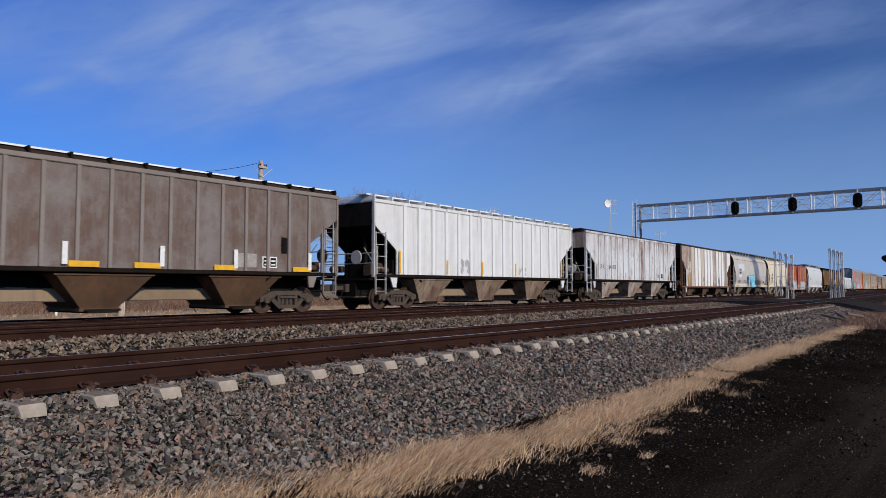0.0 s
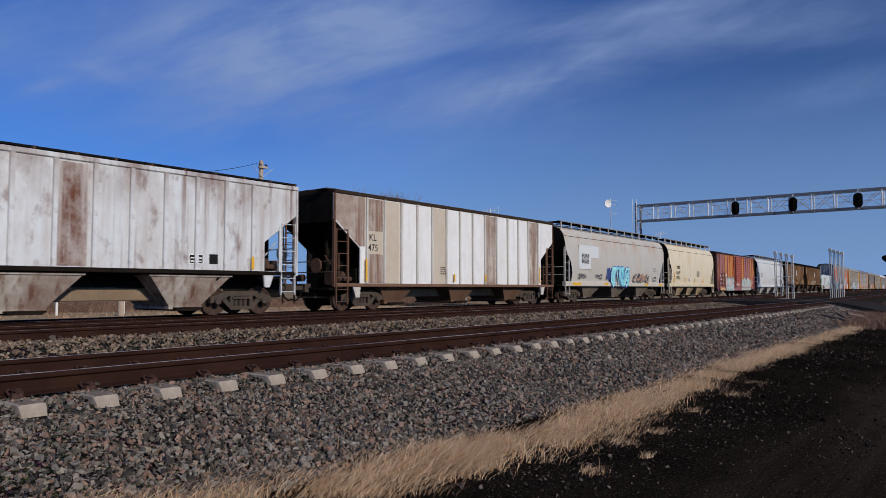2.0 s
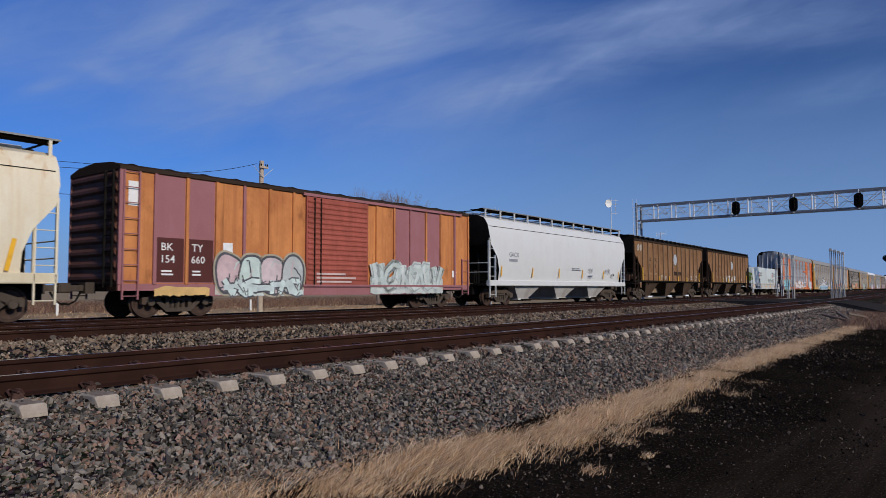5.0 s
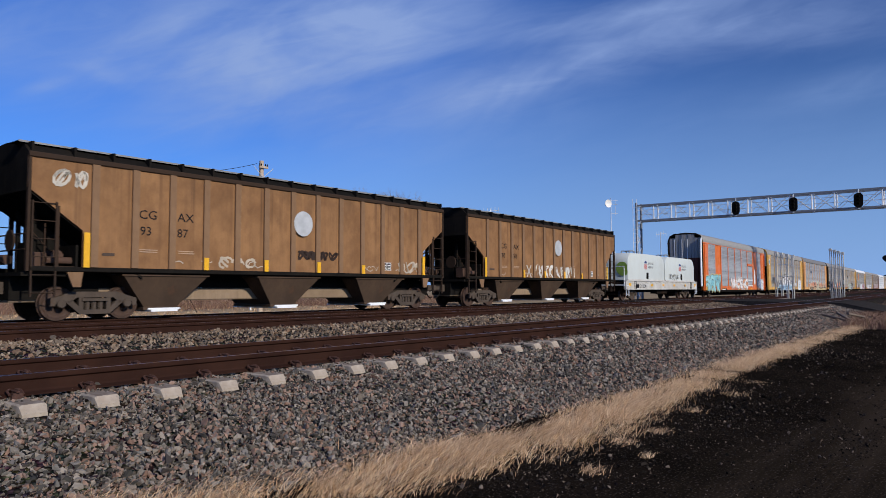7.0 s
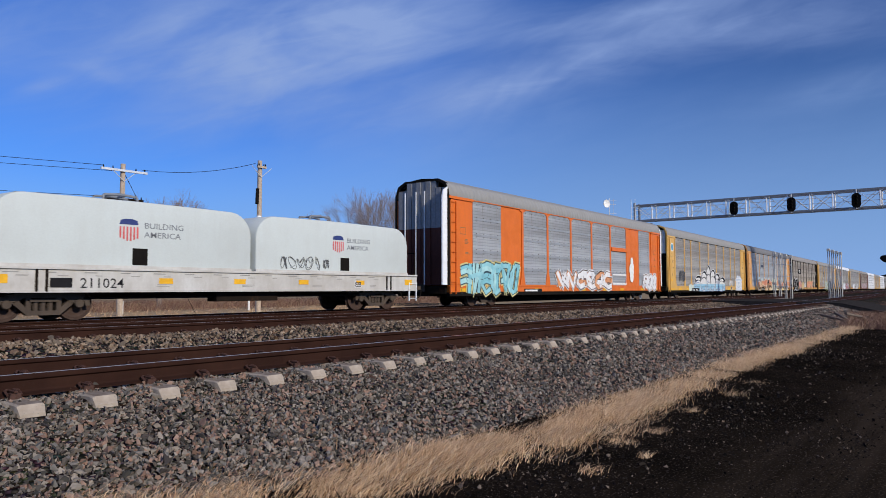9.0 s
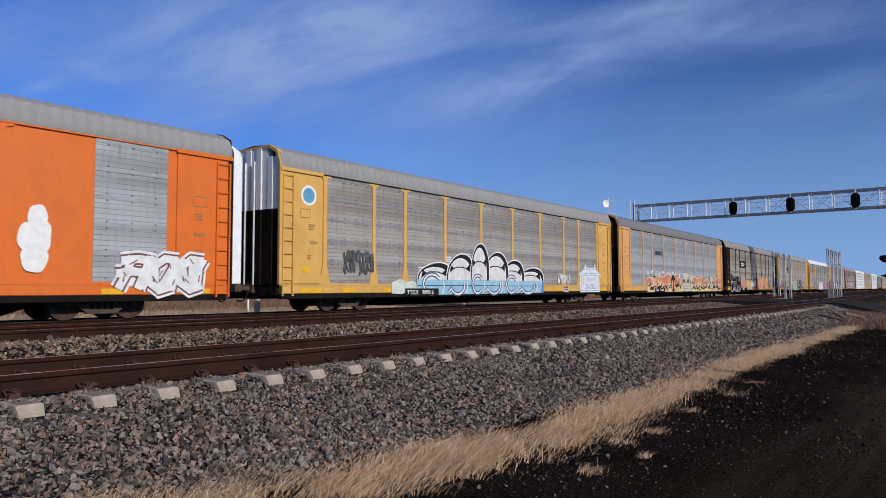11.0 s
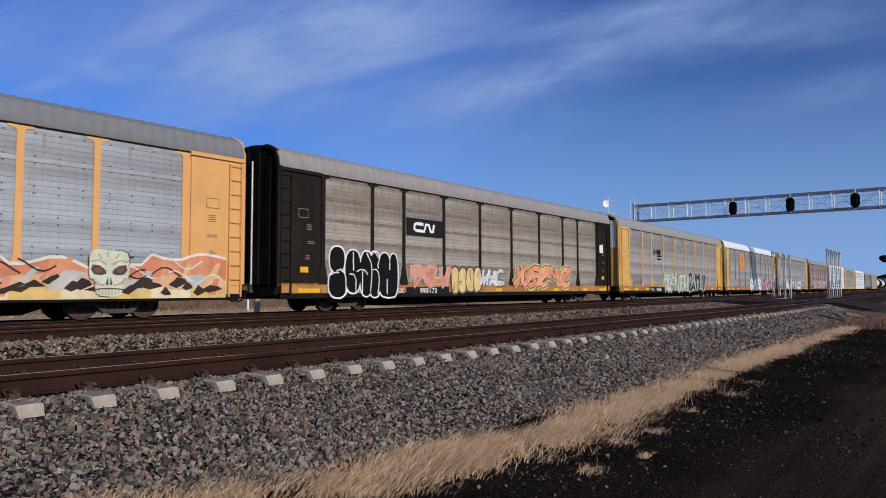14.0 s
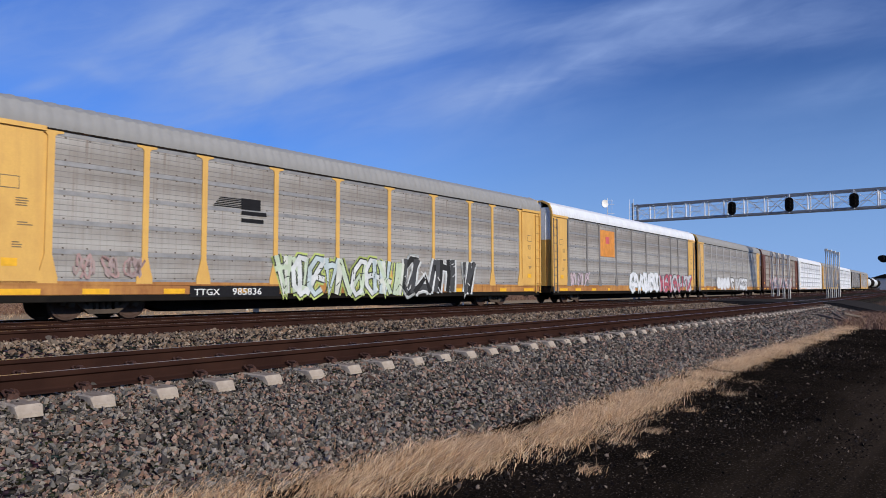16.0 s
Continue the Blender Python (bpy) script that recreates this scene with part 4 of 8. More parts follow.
# ---------------------------------------------------------------- covered hopper with ribbed sides
def ribbed_hopper(spec):
    """A steel covered hopper: flat ribbed sides cut away at the ends over sloping end sheets, three bays below."""
    car = thing("hopper_car", spec["label"], "hopper car", "cars of the freight train")
    H, zs, zt = spec["half"], spec.get("sill", 1.40), spec.get("top", 4.28)
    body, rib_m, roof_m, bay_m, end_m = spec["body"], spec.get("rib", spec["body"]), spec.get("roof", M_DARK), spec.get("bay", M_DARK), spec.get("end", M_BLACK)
    C = H - 1.38
    outline = [(-H, zt), (-H, 3.42), (-C, 2.40), (-C, zs), (C, zs), (C, 2.40), (H, 3.42), (H, zt)]
    for s in (-1, 1):
        part("side_sheet", Mesh().extrude_y(outline, s * 1.44, s * 1.49), body, car)
        part("top_chord", Mesh().cbox(-H, H, *sorted((s * 1.42, s * 1.54)), zt - .02, zt + .12, .02), spec.get("chord", rib_m), car)
        part("side_sill", Mesh().cbox(-H + .1, H - .1, *sorted((s * 1.36, s * 1.53)), zs - .10, zs + .03, .02), spec.get("sill_mat", rib_m), car)
        # ribs
        step, i = spec.get("step", 1.0), 0
        n = int((2 * C) / step)
        rib = Mesh().extrude_x([(s * 1.485, zs + .03), (s * 1.56, zs + .03), (s * 1.56, zt - .02), (s * 1.485, zt - .02)], -spec.get("ribw", .06), spec.get("ribw", .06)).data("rib", rib_m)
        for i in range(n + 1):
            x = -n * step / 2 + i * step
            part("rib", rib, parent=car, at=(x, 0, 0))
        for e in (-1, 1):
            me = Mesh()     # corner post, stiffener along the slanting edge
            me.box(e * H, e * (H - .07), s * 1.40, s * 1.52, zs - .1, zt)
            me.box(e * (H - .72), e * (H - .78), s * 1.42, s * 1.50, zs - .1, 3.0)
            part("end_post", me, spec.get("post", rib_m), car)
            add_ladder(car, e * (H - .70), e * (H - .12), s * 1.50, zs - .75, 3.1, spec.get("post", rib_m))
            me = Mesh()
            me.extrude_y([(e * (C - .05), zs), (e * (C + .42), zs), (e * (C + .22), zs - .5), (e * (C + .02), zs - .5)], s * 1.44, s * 1.50)
            part("bolster_web", me, spec.get("web", rib_m), car)
    roof = Mesh()
    cr = spec.get("crown", .20)
    pr = [(-1.5, zt + .08), (-1.2, zt + .65 * cr), (-.5, zt + .95 * cr), (0, zt + cr), (.5, zt + .95 * cr), (1.2, zt + .65 * cr), (1.5, zt + .08), (1.4, zt), (-1.4, zt)]
    roof.extrude_x(pr, -H, H)
    part("roof", roof, roof_m, car)
    me = Mesh()
    wk = spec.get("deck", .26)
    for y in (-.95, .95):
        me.box(-H - .15, H + .15, y - .28, y + .28, zt + wk, zt + wk + .025)
        ed = Mesh().box(-H - .15, H + .15, y * 1.3 - .012, y * 1.3 + .012, zt + wk - .015, zt + wk + .035)
        part("walkway_edge", ed, spec.get("edge", M_GALVL), car)
    n = int(2 * H / 1.05)
    for i in range(n + 1):
        x = -H + .1 + i * (2 * H - .2) / n
        me.box(x - .03, x + .03, -1.48, 1.48, zt + .10, zt + wk)
    # the default near-black board carries its underside's shade as colour
    part("running_board", me, spec.get("walkway", M_DARK), car)
    hatch = Mesh().cbox(-.55, .55, -.42, .42, 0, .12, .04).data("hatch", roof_m)
    for i in range(8):
        part("hatch", hatch, parent=car, at=(-H + 1.4 + i * (2 * H - 2.8) / 7, 0, zt + .18))
    # end_m's black puts the shade under the cut-away ends into the colour
    for e in (-1, 1):
        me = Mesh()
        me.box(e * H, e * (H - .06), -1.42, 1.42, 3.35, zt + .05)
        part("end_wall", me, spec.get("endwall", end_m), car)
        me = Mesh()
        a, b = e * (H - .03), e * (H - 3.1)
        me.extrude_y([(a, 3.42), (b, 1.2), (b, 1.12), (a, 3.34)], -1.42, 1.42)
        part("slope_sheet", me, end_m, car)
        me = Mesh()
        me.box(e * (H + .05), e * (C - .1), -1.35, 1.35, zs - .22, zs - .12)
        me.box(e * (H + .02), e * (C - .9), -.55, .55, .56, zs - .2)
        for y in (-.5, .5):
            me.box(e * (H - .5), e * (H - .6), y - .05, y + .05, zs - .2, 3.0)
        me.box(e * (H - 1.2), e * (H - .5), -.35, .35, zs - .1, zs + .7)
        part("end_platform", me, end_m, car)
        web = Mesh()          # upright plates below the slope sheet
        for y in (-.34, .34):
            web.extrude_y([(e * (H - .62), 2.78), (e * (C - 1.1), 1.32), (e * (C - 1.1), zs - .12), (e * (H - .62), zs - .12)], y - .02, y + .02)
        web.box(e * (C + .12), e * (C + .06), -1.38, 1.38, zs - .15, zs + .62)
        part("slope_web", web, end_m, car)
        part("air_reservoir", Mesh().rod((e * (H - .95), -.98, zs + .32), (e * (H - .95), -.38, zs + .32), .17, 14), M_GEAR, car)
        part("brake_cylinder", Mesh().rod((e * (H - .62), -1.10, zs + .20), (e * (H - 1.25), -1.10, zs + .20), .10, 12), M_GEAR, car)
        part("control_valve", Mesh().cbox(e * (H - .42), e * (H - .70), -.95, -.55, zs - .02, zs + .42, .05), M_GEAR, car)
        part("air_reservoir", Mesh().rod((e * (H - .3), .5, zs + .25), (e * (H - .3), 1.15, zs + .25), .14, 12), M_GEAR, car)
        pipes = Mesh()
        pipes.rod((e * (H - .35), -1.3, zs + .02), (e * (H - 1.3), -1.3, zs + .02), .03, 6)
        pipes.rod((e * (H - .55), -1.2, zs - .05), (e * (H - .55), -1.2, zs + 1.15), .022, 6)
        pipes.rod((e * (H - .9), -.7, zs + .45), (e * (H - .3), -.7, zs + 1.1), .02, 6)
        part("brake_pipe", pipes, spec.get("post", rib_m), car)
        add_end_ladder(car, e * H, .75, 1.2, zs - .1, zt + .3, spec.get("post", rib_m))
        me = Mesh()
        me.rod((e * (H + .02), -.6, zs + .7), (e * (H + .07), -.6, zs + .7), .28, 18)
        part("hand_brake", me, spec.get("post", rib_m), car)
        rail = Mesh()
        rail.rod((e * H, -1.45, zs + .85), (e * H, 1.45, zs + .85), .02, 6)
        rail.rod((e * H, -1.45, zs + .45), (e * H, 1.45, zs + .45), .02, 6)
        part("end_handrail", rail, spec.get("post", rib_m), car)
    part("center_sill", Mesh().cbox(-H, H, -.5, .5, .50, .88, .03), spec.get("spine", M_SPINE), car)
    # black block between the bays: the shade under the body, as colour
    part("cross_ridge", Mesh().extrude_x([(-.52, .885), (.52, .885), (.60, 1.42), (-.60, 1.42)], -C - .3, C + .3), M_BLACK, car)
    bay = Mesh()
    bay.add([(-1.36, -1.40, 1.26), (1.36, -1.40, 1.26), (1.36, 1.40, 1.26), (-1.36, 1.40, 1.26), (-.5, -1.0, .30), (.5, -1.0, .30), (.5, 1.0, .30), (-.5, 1.0, .30)],
            [(0, 1, 5, 4), (1, 2, 6, 5), (2, 3, 7, 6), (3, 0, 4, 7), (4, 5, 6, 7), (0, 3, 2, 1)])
    bay.box(-.56, .56, -1.05, 1.05, .24, .33)
    bay.box(-1.38, 1.38, -1.42, 1.42, 1.22, 1.27)
    bd = bay.data("hopper_bay", bay_m)
    gate = Mesh().box(-.42, .42, -1.25, 1.25, .19, .25).rod((-.5, -1.2, .27), (.5, -1.2, .27), .03, 8).data("outlet_gate", spec.get("gate", M_DARK))
    for x in (-4.55, 0, 4.55):
        b = part("hopper_bay", bd, parent=car, label=spec.get("bay_label", ""), at=(x, 0, 0))
        part("outlet_gate", gate, parent=b)
    for e in (-1, 1):
        add_coupler(car, e * (H + .05), e)
        add_truck(car, e * (H - 1.95), True)
    return car


# ---------------------------------------------------------------- covered hopper with smooth curved sides
SIDE = [(1.44, 1.22), (1.53, 1.75), (1.58, 2.35), (1.58, 3.0), (1.54, 3.55), (1.44, 4.0), (1.22, 4.32)]


def side_streak(car, x, z0, z1, w, mat):
    """A stain that runs down the curved side, narrowing as it goes."""
    me = Mesh()
    zs = [z1 + (z0 - z1) * i / 8 for i in range(9)]
    rows = []
    for i, z in enumerate(zs):
        for (ya, za), (yb, zb) in zip(SIDE, SIDE[1:]):
            if za <= z <= zb:
                y = ya + (yb - ya) * (z - za) / (zb - za)
        k = w * (1 - .7 * i / 8)
        rows.append([(x - k, -y - .006, z), (x + k, -y - .006, z)])
    me.grid(rows)
    part("rust_streak", me, mat, car)


M_WEDGE = plain("dull_galvanised", (.27, .27, .265), .55, .2, .35, 4)


def smooth_hopper(spec):
    car = thing("hopper_car", spec["label"], "hopper car", "cars of the freight train")
    H, body = spec["half"], spec["body"]
    C = H - spec.get("cut", 1.0)
    prof = [(1.44, 1.22), (1.53, 1.75), (1.58, 2.35), (1.58, 3.0), (1.54, 3.55), (1.44, 4.0), (1.22, 4.32), (.85, 4.46), (.4, 4.52), (0, 4.54)]

    def reach(z):
        if z >= 3.1:
            return H
        if z >= 1.9:
            return C + (H - C) * ((z - 1.9) / 1.2) ** 1.4
        return C
    shell = Mesh()
    ring = [(-y, z) for y, z in prof] + [(y, z) for y, z in prof[::-1][1:]]
    xs = [-1, -.97] + [-.97 + 1.94 * i / 12 for i in range(1, 12)] + [.97, 1]
    shell.grid([[(t * reach(z), y, z) for y, z in ring] for t in xs])
    m = len(ring)
    for e in (0, len(xs) - 1):       # end sheets between both sides
        for i in range(m // 2):
            a, b, c, d = e * m + i, e * m + i + 1, e * m + m - 2 - i, e * m + m - 1 - i
            shell.f.append((a, b, c, d) if b != c else (a, b, d))
            shell.s.append(1)
    # end sheets default to black, the shade of the recessed ends painted on
    part("body", shell, [body, spec.get("end", M_BLACK)], car)
    seam = Mesh()
    for s in (-1, 1):
        seam.box(-H + .1, H - .1, s * 1.466 - .012, s * 1.466 + .012, 3.885, 3.908)
    part("side_seam", seam, M_DARK, car)
    n = spec.get("seams", 5)
    for i in range(1, n):
        x = -C + 2 * C * i / n
        for s in (-1, 1):
            weld = Mesh()
            weld.grid([[(x + d, s * (y0 + .006), z0) for d in (-.02, .02)] for y0, z0 in prof[:7]])
            part("weld_seam", weld, body, car)
    for s in (-1, 1):
        part("side_sill", Mesh().cbox(-H, H, *sorted((s * 1.36, s * 1.55)), .98, 1.26, .03), spec.get("sill_mat", body), car)
        for e in (-1, 1):
            me = Mesh()
            me.box(e * H, e * (H - .06), s * 1.44, s * 1.52, 1.1, 3.2)
            me.box(e * (H - .55), e * (H - .6), s * 1.44, s * 1.52, 1.1, 2.7)
            part("end_post", me, spec.get("post", body), car)
            add_ladder(car, e * (H - .56), e * (H - .05), s * 1.52, .45, 3.3, spec.get("post", body))
    me = Mesh()
    for y in (-.8, .8):
        me.box(-H - .1, H + .1, y - .3, y + .3, 4.72, 4.75)
    n = int(2 * H / 1.35)
    for i in range(n + 1):
        x = -H + .15 + i * (2 * H - .3) / n
        me.box(x - .03, x + .03, -1.22, 1.22, 4.68, 4.72)
        for s in (-1, 1):
            part("walkway_post", Mesh().box(x - .04, x + .04, s * 1.25, s * 1.19, 4.25, 4.74), spec.get("wpost", body), car)
    for s in (-1, 1):
        me.box(-H - .1, H + .1, s * 1.02, s * 1.24, 4.745, 4.77)
        part("walkway_edge", Mesh().box(-H - .1, H + .1, s * 1.241, s * 1.262, 4.735, 4.785), spec.get("wedge", M_WEDGE), car)
    # near-black by default, so the board's shaded underside is painted in
    part("running_board", me, spec.get("walkway", M_DARK), car)
    part("hatch_trough", Mesh().cbox(-H + .5, H - .5, -.32, .32, 4.5, 4.66, .04), spec.get("roof", body), car)
    part("center_sill", Mesh().cbox(-H, H, -.32, .32, .76, 1.12, .03), spec.get("spine", M_SPINE), car)
    for e in (-1, 1):
        me = Mesh()
        me.box(e * (H + .02), e * (C - .1), -1.35, 1.35, 1.0, 1.1)
        me.box(e * (H + .01), e * (C - 1.2), -.55, .55, .56, 1.02)
        for y in (-.55, .55):
            me.box(e * (H - .45), e * (H - .52), y - .05, y + .05, 1.1, 3.0)
        me.box(e * (H - 1.0), e * (H - .4), -.35, .35, 1.1, 1.8)
        part("end_platform", me, spec.get("end", M_BLACK), car)
        add_end_ladder(car, e * H, .7, 1.15, 1.1, 4.6, spec.get("post", body))
        rail = Mesh().rod((e * H, -1.45, 2.1), (e * H, 1.45, 2.1), .02, 6).rod((e * H, -1.45, 1.65), (e * H, 1.45, 1.65), .02, 6)
        part("end_handrail", rail, spec.get("post", body), car)
    bay = Mesh()
    bw = spec.get("bayw", 1.5)
    bay.add([(-bw, -1.38, 1.1), (bw, -1.38, 1.1), (bw, 1.38, 1.1), (-bw, 1.38, 1.1), (-.5, -1.0, .32), (.5, -1.0, .32), (.5, 1.0, .32), (-.5, 1.0, .32)],
            [(0, 1, 5, 4), (1, 2, 6, 5), (2, 3, 7, 6), (3, 0, 4, 7), (4, 5, 6, 7), (0, 3, 2, 1)])
    bay.box(-.56, .56, -1.05, 1.05, .25, .34)
    bd = bay.data("hopper_bay", spec.get("bay", body))
    for x in spec["bays"]:
        b = part("hopper_bay", bd, parent=car, at=(x, 0, 0))
        part("outlet_gate", Mesh().box(-.42, .42, -1.25, 1.25, .2, .26).rod((-.5, -1.2, .28), (.5, -1.2, .28), .03, 8), M_DARK, b)
    for e in (-1, 1):
        add_coupler(car, e * (H + .05), e)
        add_truck(car, e * (H - 1.75), True)
    return car


# ---------------------------------------------------------------- boxcar
def boxcar(spec):
    car = thing("boxcar", spec["label"], "boxcar", "cars of the freight train")
    H = spec["half"]
    part("underframe", Mesh().cbox(-H, H, -1.4, 1.4, .78, 1.0, .03), M_DARK, car)
    for s in (-1, 1):
        part("side_wall", Mesh().box(-H, H, s * 1.40, s * 1.45, .80, 4.30), spec["body"], car)
        part("side_sill", Mesh().extrude_y([(-H, 1.0), (-H, .80), (-H + 2.4, .80), (-H + 3.0, .62), (H - 3.0, .62), (H - 2.4, .80), (H, .80), (H, 1.0)], s * 1.44, s * 1.49), spec["body2"], car)
        xs = [-H + .55 + i * 1.02 for i in range(int((H - 2.2) / 1.02) + 1)]
        k = 0
        for x in xs + [-x for x in xs]:
            a = part("side_panel", Mesh().box(x - .44, x + .44, s * 1.448, s * 1.462, 1.02, 4.18), spec["panels"]["OMMOOOOOMMMO"[k % 12]], car)
            k += 1
        for x in [q + .51 for q in xs] + [-q - .51 for q in xs] + [-H + .03, H - .03]:
            part("side_post", Mesh().extrude_x([(s * 1.45, .95), (s * 1.51, .98), (s * 1.51, 4.2), (s * 1.45, 4.24)], x - .05, x + .05), spec["panels"]["O" if k % 3 else "M"], car)
            k += 1
        door = part("sliding_door", Mesh().box(-1.55, 1.55, s * 1.47, s * 1.53, 1.0, 4.12), spec["door"], car)
        corr = Mesh()
        for i in range(16):
            z = 1.12 + i * .185
            corr.extrude_x([(s * 1.525, z), (s * 1.56, z + .05), (s * 1.56, z + .09), (s * 1.525, z + .14)], -1.48, 1.48)
        part("corrugation", corr, spec["door"], door)
        part("door_lock_bar", Mesh().rod((-1.2, s * 1.57, 1.0), (-1.2, s * 1.57, 4.1), .025, 8).rod((-.9, s * 1.57, 1.0), (-.9, s * 1.57, 4.1), .025, 8), M_DARK, door)
        part("door_track", Mesh().box(-1.7, H - .6, s * 1.45, s * 1.56, 4.14, 4.24).box(-1.7, H - .6, s * 1.45, s * 1.57, .93, 1.0), spec["body2"], car)
        for e in (-1, 1):
            add_ladder(car, e * (H - .55), e * (H - .1), s * 1.52, .55, 4.2 if e < 0 else 2.2, spec["body2"])
    roof = Mesh()
    roof.extrude_x([(-1.52, 4.30), (-1.0, 4.44), (0, 4.52), (1.0, 4.44), (1.52, 4.30), (1.52, 4.2), (-1.52, 4.2)], -H - .03, H + .03)
    for i in range(14):
        x = -H + .6 + i * (2 * H - 1.2) / 13
        roof.extrude_x([(-1.5, 4.31), (-1.0, 4.47), (0, 4.55), (1.0, 4.47), (1.5, 4.31)], x - .05, x + .05)
    part("roof", roof, spec["roof"], car)
    for e in (-1, 1):
        me = Mesh().box(e * H, e * (H - .05), -1.42, 1.42, .8, 4.32)
        for i in range(9):
            z = 1.05 + i * .36
            part("end_rib", Mesh().extrude_y([(e * H, z), (e * (H + .06), z + .08), (e * (H + .06), z + .16), (e * H, z + .24)], -1.36, 1.36), spec["end"], car)
        part("end_wall", me, spec["end"], car)
        add_end_ladder(car, e * (H + .1), -1.3, -.85, .9, 4.2, M_BLACK)
        add_coupler(car, e * (H + .1), e)
        add_truck(car, e * (H - 2.1), True)
    return car


# ---------------------------------------------------------------- coil car with two hoods
def coil_car(spec):
    car = thing("coil_car", spec["label"], "coil car", "cars of the freight train")
    H, white = spec["half"], spec["body"]
    for s in (-1, 1):
        part("side_sill", Mesh().cbox(-H, H, *sorted((s * 1.34, s * 1.50)), .78, 1.36, .03), spec["sill_mat"], car)
        part("sill_flange", Mesh().box(-H, H, s * 1.40, s * 1.55, 1.36, 1.42).box(-H, H, s * 1.38, s * 1.53, .76, .80), spec["sill_mat"], car)
        gap = Mesh()
        for x in (-H + 1.75, H - 1.75):
            for d in (-.12, .12):
                gap.box(x + d - .03, x + d + .03, s * 1.48, s * 1.53, .78, 1.36)
        part("sill_stiffener", gap, M_DARK, car)
        for x in (-H + .75, -3.1, -.55, 2.1, 4.9, H - .55):
            decal(car, "reflector", x - .22, x + .22, 1.0, 1.16 if abs(x) < H - 1 else 1.22, s * 1.505, M_YELLOW)
    part("center_sill", Mesh().cbox(-H, H, -.5, .5, .62, 1.2, .05), M_DARK, car)
    part("trough", Mesh().box(-H + .5, H - .5, -1.3, 1.3, 1.15, 1.3), M_DARK, car)
    rods = Mesh()
    for y in (-1.1, -.9):
        rods.rod((-H + 3, y, .6), (H - 3, y, .6), .03, 6)
    rods.box(-1.2, 1.2, -1.2, -.7, .45, .72)
    part("brake_rigging", rods, M_DARK, car)
    # a hood: flat sides with softened edges, its ends rounded over into a nearly flat top
    hl = (H - .62) / 2
    R, top = .78, 3.31
    prof = [(-hl, 1.44), (-hl, 2.0), (-hl, top - R)]
    prof += [(-hl + R * (1 - cos(q * pi / 16)), top - R + R * sin(q * pi / 16)) for q in range(1, 9)]
    prof += [(-hl * .4, top + .02), (0, top + .03)]
    prof = prof + [(-x, z) for x, z in prof[::-1][1:]]
    hood = Mesh()
    rows = []
    for y, inset in ((-1.445, .055), (-1.425, .018), (-1.38, 0), (-.6, -.02), (.6, -.02), (1.38, 0), (1.425, .018), (1.445, .055)):
        rows.append([(x * (1 - inset / hl), y, 1.44 + (z - 1.44) * (1 - inset / 1.9)) for x, z in prof])
    hood.grid(rows)
    m = len(prof)
    for o in (0, (len(rows) - 1) * m):
        hood.f.append(tuple(range(o, o + m)))
        hood.s.append(0)
    hd = hood.data("hood_shell", white)
    lip = Mesh().box(-hl, hl, -1.47, 1.47, 1.42, 1.50)
    lip_d = lip.data("hood_lip", spec["sill_mat"])
    for cx in (-hl - .09, hl + .09):
        h = part("hood", hd, parent=car, label="white rounded steel hood", at=(cx, 0, 0))
        part("hood_lip", lip_d, parent=h)
        lift = Mesh()
        for y in (-.3, .3):
            pts = [(-.55, y, 3.3), (-.5, y, 3.6), (.0, y, 3.64), (.5, y, 3.6), (.55, y, 3.3)]
            for a, b in zip(pts, pts[1:]):
                lift.rod(a, b, .04, 8)
        for x in (-.2, .2):
            lift.rod((x, -.3, 3.62), (x, .3, 3.62), .03, 8)
        part("lifting_bracket", lift, M_BRIDGE, h)
        knob = Mesh().rod((-hl + 1.2, 0, 3.3), (-hl + 1.2, 0, 3.46), .08, 10)
        part("corner_guide", knob, M_GALVL, h)
        x = -.2 if cx < 0 else 0.0
        decal(h, "bracket_plate", x, x + .45, 1.52, 2.0, -1.446, M_BLACK)
        # shield shape: dark blue head, red stripes; two rows of plain bars beside it
        sx, sz = x - .12, 2.22
        me = Mesh()
        disc(me, [(sx - .28, sz + .44), (sx - .24, sz + .56), (sx - .1, sz + .60), (sx + .1, sz + .60), (sx + .24, sz + .56), (sx + .28, sz + .44)], -1.452, 0)
        part("emblem_head", me, spray((.03, .05, .18)), h)
        me = Mesh()
        for i in range(6):
            q = sx - .27 + i * .1
            me.add([(q, -1.452, sz + .38), (q + .05, -1.452, sz + .38), (q + .05, -1.452, sz + .06 - .04 * (2.5 - abs(2.5 - i))), (q, -1.452, sz + .06 - .04 * (2.5 - abs(2.5 - i)))], [(0, 1, 2, 3)])
        part("emblem_stripes", me, spray((.62, .10, .10)), h)
        lettering(h, "BUILDING", sx + .45, sz + .36, .24, -1.447, spray((.16, .17, .19)), 1.15)
        lettering(h, "AMERICA", sx + .45, sz + .10, .24, -1.447, spray((.16, .17, .19)), 1.15)
    for e in (-1, 1):
        me = Mesh()
        me.box(e * (H + .02), e * (H - .9), -1.4, 1.4, 1.05, 1.12)
        for y in (-1.38, -.5, .5, 1.38):
            me.rod((e * H, y, 1.0), (e * H, y, 2.35), .03, 8)
        me.rod((e * H, -1.38, 2.35), (e * H, 1.38, 2.35), .025, 8)
        part("end_railing", me, M_GALVL if e < 0 else M_DARK, car)
        add_ladder(car, e * (H - .06), e * (H - .5), -1.5, .35, 1.1, M_GALVL, .3)
        add_coupler(car, e * (H + .05), e)
        add_truck(car, e * (H - 2.0), True)
    return car


